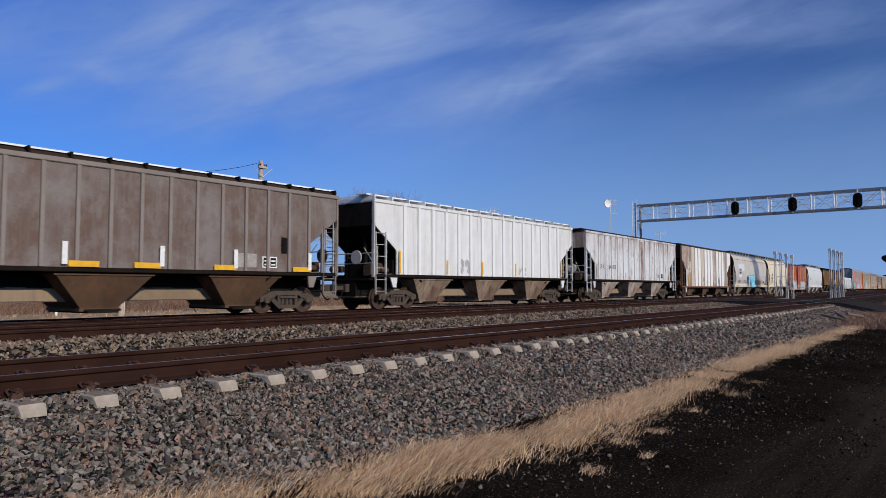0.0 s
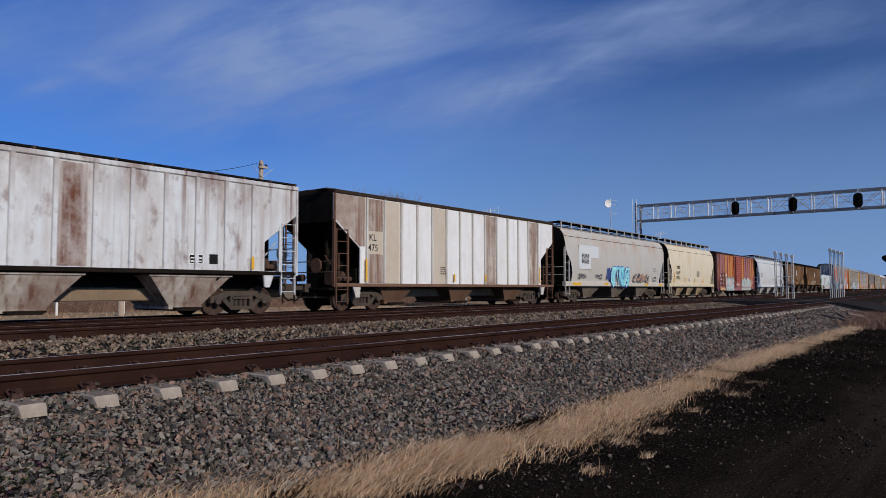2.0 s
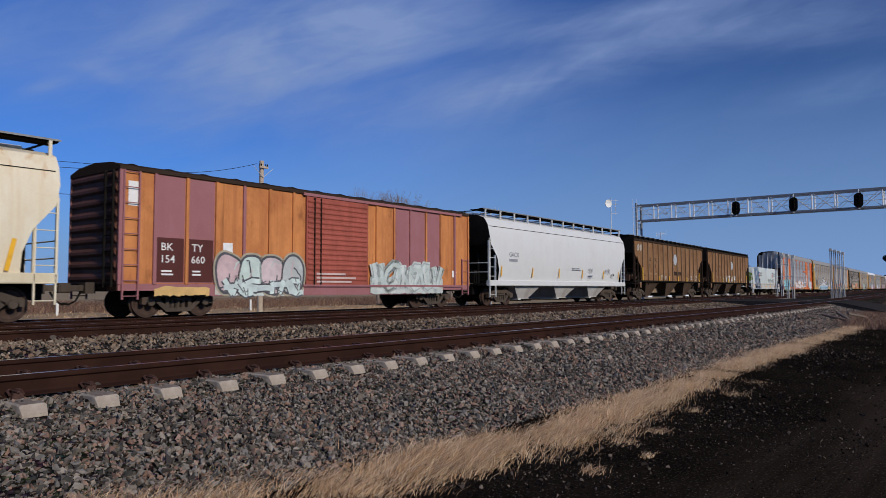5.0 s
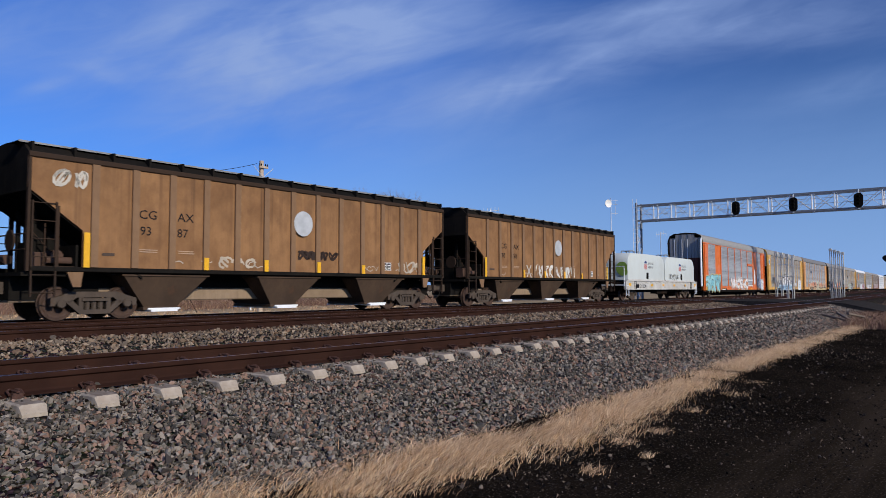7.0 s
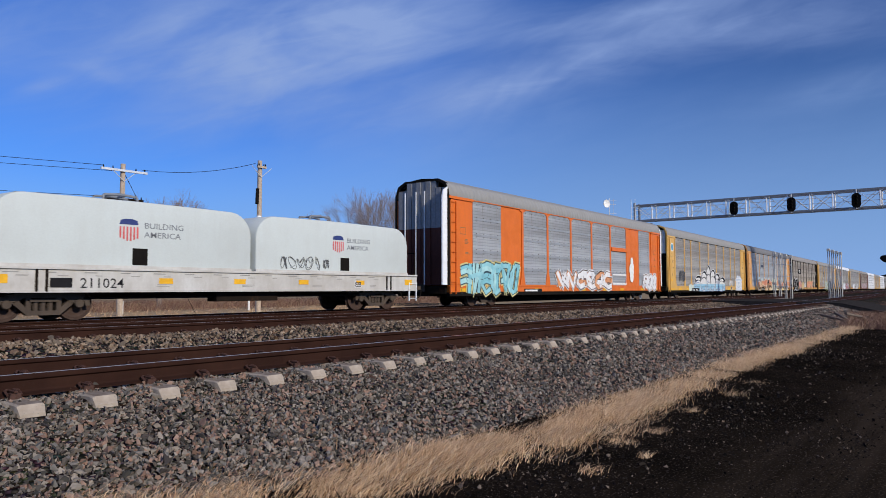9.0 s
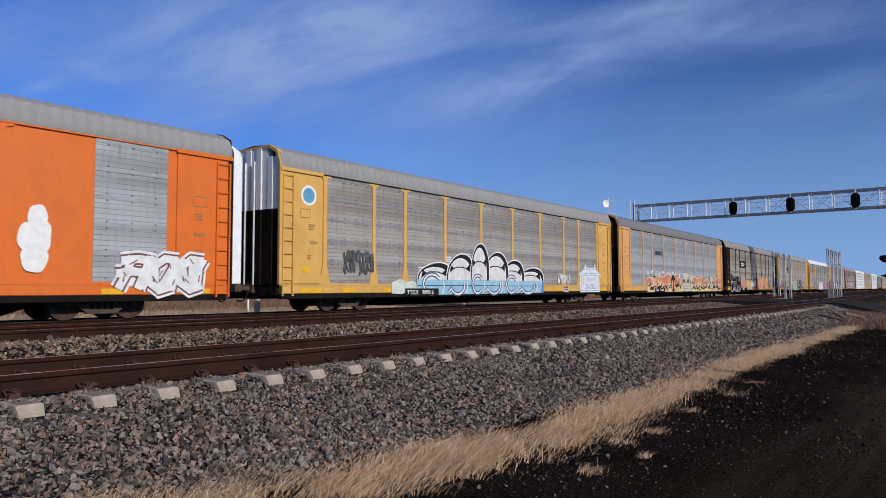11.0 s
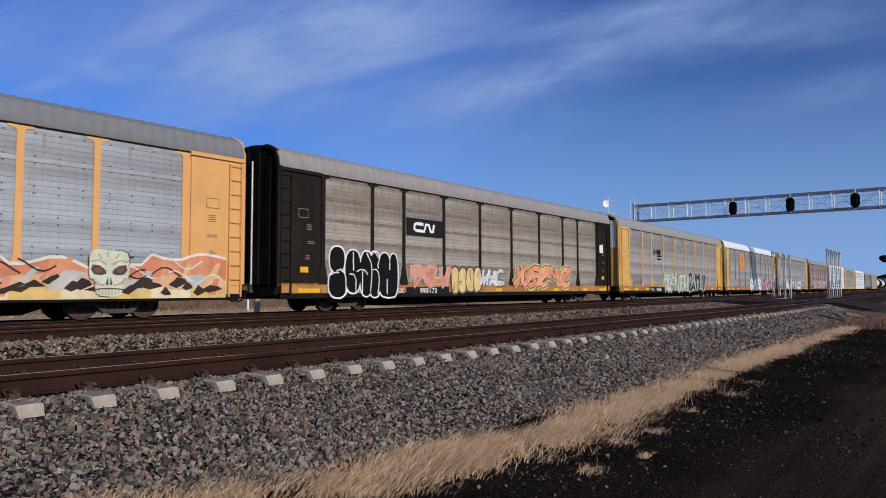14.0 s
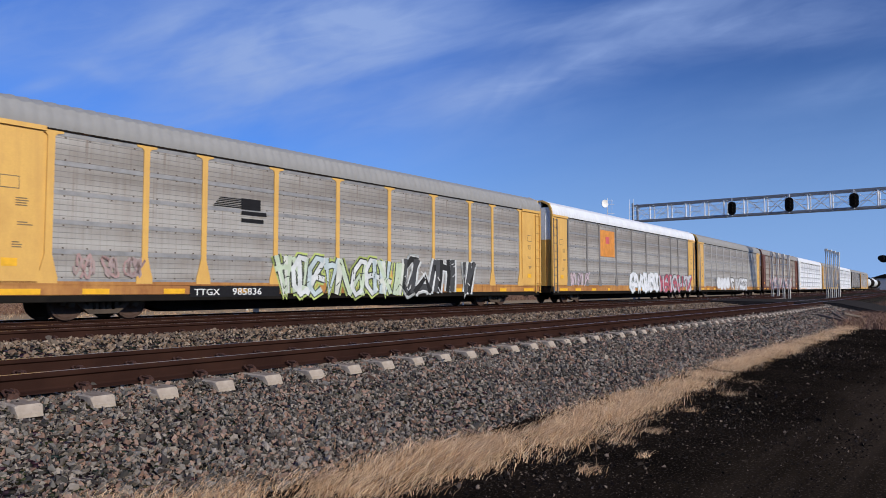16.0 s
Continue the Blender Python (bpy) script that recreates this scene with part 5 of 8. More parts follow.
# ---------------------------------------------------------------- autorack
POSTS = (-11.55, -8.95, -7.05, -4.30, -1.43, 1.43, 4.30, 7.05, 8.95, 11.55)
ROOFS, PANELS, POST_MESH = {}, {}, {}
M_BOLT = plain("bolt_rust", (.10, .075, .06), .8)


def rack_roof(mat):
    if mat.name not in ROOFS:
        half = [(-1.54, 4.97), (-1.57, 5.10), (-1.53, 5.33), (-1.40, 5.57), (-1.08, 5.75), (-.5, 5.87), (0, 5.91)]
        ring = half + [(-y, z) for y, z in half[::-1][1:]]
        me = Mesh()
        rows = []
        n = 320
        for i in range(n + 1):
            x = -13.6 + 27.2 * i / n
            o = .026 if (i // 2) % 2 else 0.0
            rows.append([(x, y * (1 + o * .6), z + o) for y, z in ring])
        me.grid(rows)
        ROOFS[mat.name] = me.data("roof", mat)
    return ROOFS[mat.name]


def rack_panel(x0, x1, mat, strip):
    key = (round(x1 - x0, 3), mat.name)
    if key not in PANELS:
        w = (x1 - x0) / 2
        me = Mesh()
        me.box(-w, w, -1.505, -1.485, 1.04, 4.96)
        n = max(3, int(2 * w / .55))
        for i in range(6):       # flanges between the rows of sheets, with bolts
            z = 1.06 + i * .768
            me.box(-w, w, -1.516, -1.50, z - .06, z + .06, 1)
            for j in range(n):
                x = -w + (j + .5) * 2 * w / n
                for dz in (-.09, .09):
                    if 1.1 < z + dz < 4.9:
                        me.box(x - .022, x + .022, -1.512, -1.50, z + dz - .018, z + dz + .018, 2)
        for i in range(27):      # creases
            z = 1.13 + i * .145
            me.box(-w, w, -1.5085, -1.50, z - .010, z + .010, 0)
        PANELS[key] = me.data("side_panel", [mat, strip, M_BOLT])
    return PANELS[key]


def autorack(spec):
    car = thing("autorack_car", spec["label"], "autorack", "cars of the freight train")
    post_m, panel_m, sill_m = spec["post"], spec["panel"], spec.get("sill", spec["post"])
    strip_m = spec.get("strip", M_GALV)
    E = 13.60
    part("deck", Mesh().cbox(-E, E, -1.35, 1.35, .62, .98, .03), M_DARK, car)
    part("center_sill", Mesh().extrude_y([(-E, .50), (-8.6, .50), (-7.6, .16), (7.6, .16), (8.6, .50), (E, .50), (E, .8), (-E, .8)], -.4, .4), M_BLACK, car)
    part("roof", rack_roof(spec["roof"]), parent=car)
    posts = spec.get("posts", POSTS)
    for s in (-1, 1):
        back = Mesh().box(-E, E, s * 1.44, s * 1.49, .98, 4.99)
        part("side_wall", back, post_m if spec.get("plain_ends", True) else panel_m, car)
        sl = Mesh().cbox(-E + .1, E - .1, *sorted((s * 1.34, s * 1.515)), .685, .98, .02)
        part("side_sill", sl, sill_m, car)
        part("sill_skirt", Mesh().cbox(-E + .1, E - .1, *sorted((s * 1.30, s * 1.509)), .50, .684, .02), M_BLACK, car)
        part("sill_rail", Mesh().box(-E, E, s * 1.49, s * 1.535, .96, 1.05), sill_m, car)
        part("eave_rail", Mesh().box(-E, E, s * 1.50, s * 1.555, 4.957, 5.0), spec.get("eave", M_DARK), car)
        spans = spec.get("spans") or list(zip(posts[:-1], posts[1:]))
        for a, b in spans:
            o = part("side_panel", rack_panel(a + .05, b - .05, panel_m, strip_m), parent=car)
            o.matrix_basis = pose((a + b) / 2, 0, 0, 0, 0, 0 if s < 0 else 180)
        if post_m.name not in POST_MESH:
            me = Mesh()
            me.extrude_y([(-.24, 1.0), (.24, 1.0), (.24, 1.15), (.09, 1.75), (.09, 4.80), (.14, 4.86), (.30, 4.90), (.30, 4.99), (-.30, 4.99), (-.30, 4.90), (-.14, 4.86), (-.09, 4.80), (-.09, 1.75), (-.24, 1.15)], -1.537, -1.50)
            for i in range(9):
                for e in (-1, 1):
                    z = 1.5 + i * .4
                    me.box(e * .055 - .012, e * .055 + .012, -1.541, -1.53, z - .012, z + .012)
            POST_MESH[post_m.name] = me.data("side_post", post_m)
        for x in posts:
            o = part("side_post", POST_MESH[post_m.name], parent=car)
            o.matrix_basis = pose(x, 0, 0, 0, 0, 0 if s < 0 else 180)
        for e in (-1, 1):       # corner panels with their ladder
            cm = Mesh()
            cm.extrude_y([(e * 11.75, 1.0), (e * E, 1.0), (e * E, 4.75), (e * (E - .12), 4.98), (e * 11.75, 4.98)], s * 1.49, s * 1.535)
            part("corner_panel", cm, spec.get("corner", post_m), car)
            part("corner_cap", Mesh().box(e * 11.7, e * (E + .02), s * 1.50, s * 1.60, 4.90, 5.02), spec.get("corner", post_m), car)
            if s < 0:
                for x, z, wd, n in ((12.35, 3.1, .34, 4), (12.3, 2.5, .4, 2), (12.4, 2.0, .26, 3)):
                    small_print(car, e * x, z, wd, n, s * 1.537, spray((.22, .15, .07)), .03)
                decal(car, "placard", e * 12.45 - .18, e * 12.45 + .18, 1.42, 1.62, s * 1.537, M_YELLOW)
                frame_line = Mesh()
                ribbon(frame_line, [(e * 12.5 - .22, 3.35), (e * 12.5 + .22, 3.35), (e * 12.5 + .22, 3.65), (e * 12.5 - .22, 3.65), (e * 12.5 - .22, 3.35)], .03, s * 1.538, 0)
                part("panel_outline", frame_line, spray((.22, .15, .07)), car)
            add_ladder(car, e * (E - .52), e * (E - .08), s * 1.57, .6, 4.8, spec.get("ladder", post_m), .42)
        for x, wdt in ((-12.2, .5), (-10.3, .36), (-8.0, .34), (-5.6, .2), (0.2, .3), (3.4, .3), (6.2, .3), (9.9, .3), (12.4, .5)):
            decal(car, "reflector", x - wdt, x + wdt, .71, .86, s * 1.517, M_YELLOW)
    for e in (-1, 1):
        top, low = spec.get("end_top", M_WHITE), spec.get("end_low", M_DARK)
        door = part("end_door", Mesh().box(e * (E - .25), e * (E - .18), -1.42, 1.42, 1.0, 5.4), M_DARK, car)
        for k in range(10):      # folding end doors, vertical leaves
            d = Mesh()
            y0, y1 = -1.40 + k * .28, -1.40 + (k + 1) * .28
            bulge = .10 * (1 - ((y0 + y1) / 2 / 1.4) ** 2)
            o = .035 if k % 2 else 0
            d.box(e * (E - .2), e * (E - .05 + bulge + o), y0 + .01, y1 - .01, 1.0, 3.6, 1)
            d.box(e * (E - .2), e * (E - .05 + bulge + o), y0 + .01, y1 - .01, 3.6, 5.42 if abs(y0 + y1) > 1.6 else 5.74, 0)
            part("door_leaf", d, [top, low], door)
        rods = Mesh()
        for y in (-.25, .25, .9):
            rods.rod((e * (E + .12), y, 1.0), (e * (E + .12), y, 5.3), .03, 8)
        part("lock_rod", rods, M_GALV, door)
        frame_m = Mesh()
        ring = [(-1.56, 1.0), (-1.56, 5.15), (-1.38, 5.62), (-.95, 5.84), (.95, 5.84), (1.38, 5.62), (1.56, 5.15), (1.56, 1.0)]
        inner = [(-1.46, 1.0), (-1.46, 5.11), (-1.30, 5.53), (-.92, 5.74), (.92, 5.74), (1.30, 5.53), (1.46, 5.11), (1.46, 1.0)]
        for a in range(7):
            q = [ring[a], ring[a + 1], inner[a + 1], inner[a]]
            frame_m.extrude_x(q, e * (E - .12), e * (E + .06))
        part("end_frame", frame_m, spec.get("frame", spec.get("corner", post_m)), car)
        add_coupler(car, e * (E - .05), e)
        add_truck(car, e * 9.85, spec.get("spin", True))
    rig = Mesh()
    rig.box(-6, -4.6, -.9, -.3, .42, .7).rod((-3.2, -.75, .5), (-1.6, -.75, .5), .2, 14)
    rig.rod((-8, -.5, .55), (8, -.5, .55), .02, 6)
    part("brake_rigging", rig, M_DARK, car)
    return car


def arches(car, y):
    """White swollen letters with heavy black outlines; their feet stand in a pale blue band."""
    me = Mesh()
    LINE = 1.24
    band = [(-6.35, .58), (-6.3, LINE), (4.5, LINE), (4.6, 1.1), (4.6, .62)]
    me.add([(x, y - .004, z) for x, z in band], [tuple(range(len(band)))], 1)
    me.add([(x, y - .0042, z) for x, z in ((4.3, .62), (4.6, .62), (4.6, 1.1), (4.45, 1.24))], [(0, 1, 2, 3)], 4)
    shapes = ((3.2, 1.25, 1.8), (-5.1, 1.15, 1.85), (1.4, .98, 2.15), (-3.2, 1.0, 2.3), (-.2, 1.02, 2.5), (-1.65, .70, 2.85))
    for k, (cx, w, top) in enumerate(shapes):
        d = .006 + .0025 * k

        def arch(grow, heavy=0.0):
            out = []
            for i in range(25):
                q = pi * i / 24
                g = grow + heavy * max(0, cos(q - .75)) ** 2
                out.append((cx + (w + g) * cos(q) + .05 * w * sin(q), LINE + (top - LINE + g) * max(0, sin(q)) ** .85))
            return out
        for grow, heavy, slot in ((.08, .18, 2), (.03, .16, 0), (-.06, 0, 2), (-.1, -.02, 3)):
            disc(me, arch(grow, heavy), y - d, slot)
            d += .0004
        # a crossing bar inside each letter, swelling to its ends
        h = LINE + (top - LINE) * .55
        ribbon(me, [(cx - w * .72, h - .16), (cx - w * .3, h), (cx + w * .25, h), (cx + w * .7, h - .14)], .05, y - d, 0)
        disc(me, [(cx + w * .45, h - .05), (cx + w * .82, h - .25), (cx + w * .78, h + .18)], y - d, 0)
        disc(me, [(cx - w * .82, h - .28), (cx - w * .45, h - .06), (cx - w * .72, h + .08)], y - d, 0)
    # curls that run from the letters down into the band
    for k, (x, w) in enumerate(((-5.3, .8), (-3.4, .7), (-1.8, .55), (-.4, .75), (1.25, .65), (2.9, .9))):
        if k % 2:
            q = [(x - w, 1.0 - .3 * cos(j * .42)) if j == 0 else (x + w * .8 * cos(pi + j * .42), 1.02 + .42 * sin(pi + j * .42)) for j in range(9)]
        else:
            q = [(x + w * .75 * cos(.6 + j * .5), 1.05 + .42 * sin(.6 + j * .5)) for j in range(11)]
        ribbon(me, q, .20, y - .0252, 4)
        ribbon(me, q, .15, y - .0256, 0)
        ribbon(me, q, .09, y - .026, 2)
        ribbon(me, [(x + w, 1.2), (x + w * 1.1, .9), (x + w * .9, .64)], .07, y - .0258, 2)
    ribbon(me, [(-6.3, .98), (-3, .99), (0, .99), (4.5, .98)], .025, y - .0225, 0)
    for x, z in ((-6.0, 1.75), (-4.1, 2.25), (-2.5, 2.45), (-.95, 2.35), (.45, 2.1), (2.2, 1.8), (2.7, 1.75)):
        for j in range(5):
            ribbon(me, [(x - .22 + .04 * j, z - .1 * j), (x + .2 - .02 * j, z - .1 * j)], .04, y - .003, 2)
    ob = part("graffiti", me, [spray((.025, .025, .03)), spray((.30, .53, .68)), spray((.78, .78, .77)), spray((.70, .68, .65)), spray((.12, .20, .46)), spray((.55, .30, .25))], car, "white arched graffiti over a pale blue band")
    ob["kind"] = "stuff"


def white_house(car, x0, x1, z0, y):
    """A white sprayed house front: curled roof, corner posts, two words in thin blue strokes."""
    me = Mesh()
    w = x1 - x0
    wall = [(x0 + .1, z0), (x1 - .1, z0), (x1 - .16, z0 + 1.05), (x0 + .16, z0 + 1.05)]
    me.add([(a, y, b) for a, b in wall], [(0, 1, 2, 3)], 0)
    roof = [(x0 - .15, z0 + 1.02), (x0 + .15, z0 + 1.18), (x0 + w * .22, z0 + 1.42), (x0 + w * .30, z0 + 1.72), (x0 + w * .36, z0 + 1.50), (x0 + w * .68, z0 + 1.50), (x0 + w * .74, z0 + 1.78), (x0 + w * .80, z0 + 1.42), (x1 - .12, z0 + 1.18), (x1 + .15, z0 + 1.0)]
    me.add([(a, y - .001, b) for a, b in roof], [tuple(range(len(roof)))], 0)
    lines = [[(x0 + .1, z0 + 1.03), (x1 - .1, z0 + 1.03)], [(x0 + .25, z0 + 1.15), (x1 - .25, z0 + 1.15)], [(x0 + w * .25, z0 + 1.40), (x0 + w * .78, z0 + 1.42)],
             [(x0 + .34, z0 + .1), (x0 + .34, z0 + 1.0)], [(x0 + .62, z0 + .1), (x0 + .62, z0 + 1.0)], [(x0 + .34, z0 + .55), (x0 + .62, z0 + .55)], [(x1 - .3, z0 + .05), (x1 - .3, z0 + 1.0)],
             [(x0 + .12, z0 + .12), (x1 - .12, z0 + .10)], [(x0 + .8, z0 + .22), (x0 + 1.4, z0 + .25), (x0 + 2.4, z0 + .2)]] + [[(a, b), (c, d)] for (a, b), (c, d) in zip(roof, roof[1:])]
    for k, q in enumerate(lines):
        ribbon(me, q, .035, y - .003, 1)
    part("graffiti", me, [spray((.72, .73, .75)), spray((.26, .38, .55))], car, "white sprayed house with thin blue outlines")["kind"] = "stuff"
    lettering(car, "POOR", x0 + 1.15, z0 + .66, .36, y - .004, spray((.26, .38, .55)), 1.1)
    lettering(car, "PEOPLE", x0 + .85, z0 + .26, .36, y - .004, spray((.26, .38, .55)), 1.1)


def black_piece(car, x0, x1, z0, z1, y):
    """Swollen black letters run together, drawn round and crossed by thick white lines."""
    w, h = x1 - x0, z1 - z0
    rng = random.Random(17)
    lobes = ((.115, .73, .100, .26), (.125, .24, .120, .27), (.33, .50, .110, .44), (.52, .46, .095, .47), (.64, .74, .068, .19), (.645, .30, .085, .33), (.79, .45, .095, .47), (.93, .44, .070, .47), (.86, .20, .130, .24))
    me = Mesh()
    for grow, slot, d in ((.055, 1, 0), (-.01, 0, .001)):
        for k, (cx, cz, rx, rz) in enumerate(lobes):
            disc(me, blob(x0 + cx * w, z0 + cz * h, rx * w + grow, rz * h + grow, rng, 2.5, .0, 30), y - d - .0001 * k, slot)
    strokes = (((.10, .50), (.16, .54), (.20, .50), (.23, .38), (.235, .02)), ((.02, .42), (.08, .47), (.14, .47)), ((.33, .90), (.335, .52)), ((.28, .45), (.34, .44), (.37, .34), (.37, .04)), ((.38, .50), (.44, .55), (.50, .53), (.54, .44)), ((.465, .52), (.46, .05)),
               ((.52, .90), (.585, .70), (.60, .50), (.58, .08)), ((.61, .55), (.66, .56), (.70, .48), (.71, .30), (.69, .03)), ((.58, .84), (.64, .93), (.71, .78), (.68, .62)), ((.83, .36), (.83, .03)), ((.87, .72), (.87, .56)))
    for k, q in enumerate(strokes):
        ribbon(me, [(x0 + a * w, z0 + b * h) for a, b in q], .05, y - .003 - .0001 * k, 1)
    part("graffiti", me, [spray((.012, .012, .013)), spray((.76, .76, .75))], car, "black swollen graffiti outlined in white")["kind"] = "stuff"


def painted_band(car, x0, x1, z0, z1, y, colors, dark, pale, seed):
    """Sprayed letters run together: brick-orange heads, cream and peach feet, black gaps between."""
    rng = random.Random(seed)
    me = Mesh()
    n = max(4, int((x1 - x0) / .3))
    nc = len(colors)
    top, mid, low = [], [], []
    t = z1
    for i in range(n + 1):
        if i % 6 == 0:
            t = z1 + rng.uniform(-.22, .16)
        top.append(t + .10 * sin(i * .9) + rng.uniform(-.03, .03))
        mid.append(z0 + (z1 - z0) * (.60 + .10 * sin(i * .55 + seed)) + rng.uniform(-.05, .05))
        low.append(z0 + (z1 - z0) * (.28 + .07 * sin(i * 1.1)) + rng.uniform(-.05, .05))
    for i in range(n):
        a, b = x0 + (x1 - x0) * i / n, x0 + (x1 - x0) * (i + 1) / n
        for d, lo, hi, slot in ((.002, (z0, z0), (top[i] + .08, top[i + 1] + .08), 1),
                                (.004, (mid[i], mid[i + 1]), (top[i], top[i + 1]), 2 + (i // 5) % 2),
                                (.0042, (low[i], low[i + 1]), (mid[i], mid[i + 1]), 4 + (i // 3) % 2),
                                (.0044, (z0, z0), (low[i], low[i + 1]), 6 + (i // 4) % 2)):
            me.add([(a, y - d, lo[0]), (b, y - d, lo[1]), (b, y - d, hi[1]), (a, y - d, hi[0])], [(0, 1, 2, 3)], 1 if slot == 1 else 2 + (slot - 2) % nc)
    m = int((x1 - x0) / .40)
    for i in range(m):                 # black hollows between the letters, low down
        cx, cz = x0 + .3 + (x1 - x0 - .6) * (i + rng.uniform(.2, .8)) / m, z0 + (z1 - z0) * rng.uniform(.2, .5)
        w, h, s = rng.uniform(.16, .42), rng.uniform(.07, .17), rng.uniform(-.1, .2)
        disc(me, [(cx - w, cz - h * .4), (cx - w * .2, cz - h), (cx + w, cz - h * .2 + s), (cx + w * .7, cz + h * .5 + s), (cx - w * .1, cz + h)], y - .008 - .0001 * i, 0)
    for i in range(m):                 # broad slanting lights and darker shades
        cx, cz = rng.uniform(x0 + .4, x1 - .4), rng.uniform(z0 + .35, z1 - .1)
        w, s = rng.uniform(.05, .14), rng.uniform(.1, .4)
        me.add([(cx - w, y - .0065 - .0001 * i, cz - .25), (cx + w, y - .0065 - .0001 * i, cz - .28), (cx + w + s, y - .0065 - .0001 * i, cz + .2), (cx - w * .3 + s, y - .0065 - .0001 * i, cz + .22)], [(0, 1, 2, 3)], 2 + rng.randrange(nc))
    for i in range(m // 2):
        px, pz = rng.uniform(x0 + .2, x1 - 1.0), rng.uniform(z0 + .35, z1)
        ribbon(me, [(px + .9 * j / 6, pz + .16 * sin(j * .7 + i)) for j in range(7)], .04, y - .018, i % 2)
    ob = part("graffiti", me, [spray(dark), spray(pale)] + [spray(q) for q in colors], car, "orange and cream sprayed graffiti along the sill")
    ob["kind"] = "stuff"


def skull(car, cx, cz, s, y, wide=1.0):
    """A pale broad painted mask with slanting dark hollows; s is half its height."""
    me = Mesh()
    rng = random.Random(2)
    u = s * wide
    for g, slot, d in ((1.025, 1, 0), (1.0, 0, .001)):
        disc(me, blob(cx, cz + .30 * s, .88 * u * g, .62 * s * g, rng, 5.5, .03), y - .024 - d, slot)
        disc(me, blob(cx, cz - .42 * s, .60 * u * g, .52 * s * g, rng, 3.6, .05), y - .0242 - d, slot)
    for e in (-1, 1):
        q = [(.13, -.02), (.15, .12), (.42, .30), (.74, .34), (.80, .12), (.64, -.06), (.32, -.08)]
        disc(me, [(cx + e * a * u, cz + b * s) for a, b in q], y - .0270, 1)
        disc(me, blob(cx + e * .48 * u, cz + .12 * s, .15 * u, .10 * s, rng, 2.0, .1), y - .0275, 3)
        ribbon(me, [(cx + e * .12 * u, cz + .34 * s), (cx + e * .45 * u, cz + .52 * s), (cx + e * .78 * u, cz + .46 * s)], .05, y - .027, 2)
        ribbon(me, [(cx + e * .72 * u, cz - .2 * s), (cx + e * .5 * u, cz - .42 * s), (cx + e * .2 * u, cz - .5 * s)], .05, y - .027, 2)
        disc(me, [(cx + e * .03 * u, cz - .48 * s), (cx + e * .16 * u, cz - .45 * s), (cx + e * .05 * u, cz - .12 * s)], y - .027, 1)
    ribbon(me, [(cx - .66 * u, cz - .66 * s), (cx - .3 * u, cz - .62 * s), (cx + .3 * u, cz - .62 * s), (cx + .66 * u, cz - .66 * s)], .035, y - .0272, 1)
    for i in range(7):
        x = cx + (-.45 + .15 * i) * u
        ribbon(me, [(x, cz - .64 * s), (x * .9 + cx * .1, cz - .86 * s)], .03, y - .027, 2)
    for dx, dz in ((-.5, .78), (-.1, .85), (.4, .8)):
        ribbon(me, [(cx + dx * u, cz + dz * s), (cx + dx * u * .7, cz + (dz - .22) * s)], .05, y - .027, 2)
    ob = part("graffiti", me, [spray((.60, .60, .46)), spray((.075, .055, .045)), spray((.42, .34, .20)), spray((.20, .07, .055))], car, "pale painted mask shape")
    ob["kind"] = "stuff"


def wide_mark(car, x0, x1, z0, z1, y, back, fore):
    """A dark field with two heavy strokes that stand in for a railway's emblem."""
    decal(car, "emblem_field", x0, x1, z0, z1, y, back)
    me = Mesh()
    w, h = x1 - x0, z1 - z0
    cx, cz = (x0 + x1) / 2, (z0 + z1) / 2
    pts = [(cx - .05 * w, cz + .2 * h), (cx - .24 * w, cz + .2 * h), (cx - .29 * w, cz + .12 * h), (cx - .29 * w, cz - .12 * h), (cx - .24 * w, cz - .2 * h), (cx - .02 * w, cz - .2 * h), (cx + .02 * w, cz + .2 * h), (cx + .1 * w, cz + .2 * h), (cx + .16 * w, cz - .2 * h), (cx + .22 * w, cz - .2 * h), (cx + .25 * w, cz + .24 * h)]
    ribbon(me, pts, .13, y - .008, 0)
    part("emblem_strokes", me, fore, car)

# ---------------------------------------------------------------- the cars, in their order
RUST = (.17, .062, .024)
P_BROWNGREY = paint("faded_brown_grey", (.135, .088, .068), (.25, .235, .225), .9, .38, .6, .3, (.07, .036, .026))
P_BROWNGREY_RIB = paint("faded_brown_grey_rib", (.25, .215, .19), (.13, .09, .07), .5, .2, .6)
P_WHITE = paint("clean_white", (.74, .74, .72), (.40, .36, .31), .38, .10, .5, 1.0, drips=((.34, .30, .26), 3.2, 4.5))
P_WHITE_DIRTY = paint("dirty_bay_white", (.36, .27, .20), (.10, .052, .033), 1.0, .5, .7, .9, (.09, .04, .024))
P_WHITERUST = paint("rusting_white", (.69, .71, .72), (.40, .31, .25), .5, .66, .55, .9, (.15, .058, .03), smear=((.17, .075, .042), 3.0, 4.1, 4.4), drips=((.15, .055, .027), 1.2, 3.6))
P_STRIPED = paint("patchy_white", (.82, .815, .80), (.50, .42, .35), .32, .06, .55, .8)
P_PATCH = paint("brown_stained_white", (.62, .585, .54), (.26, .15, .09), 1.0, .6, .6, 1.0, (.16, .075, .035))
P_GREYTAN = paint("grey_beige", (.54, .515, .47), (.44, .33, .22), .40, .10, .5, .5, (.36, .18, .07), smear=((.42, .23, .12), 3.0, 3.85, 4.05))
P_CREAM = paint("cream", (.76, .68, .51), (.60, .42, .22), .4, .03, .5, .8, drips=((.50, .25, .08), 1.9, 3.9))
P_CREAM_BAY = paint("cream_bay", (.46, .36, .23), (.16, .09, .05), .9, .3, .7)
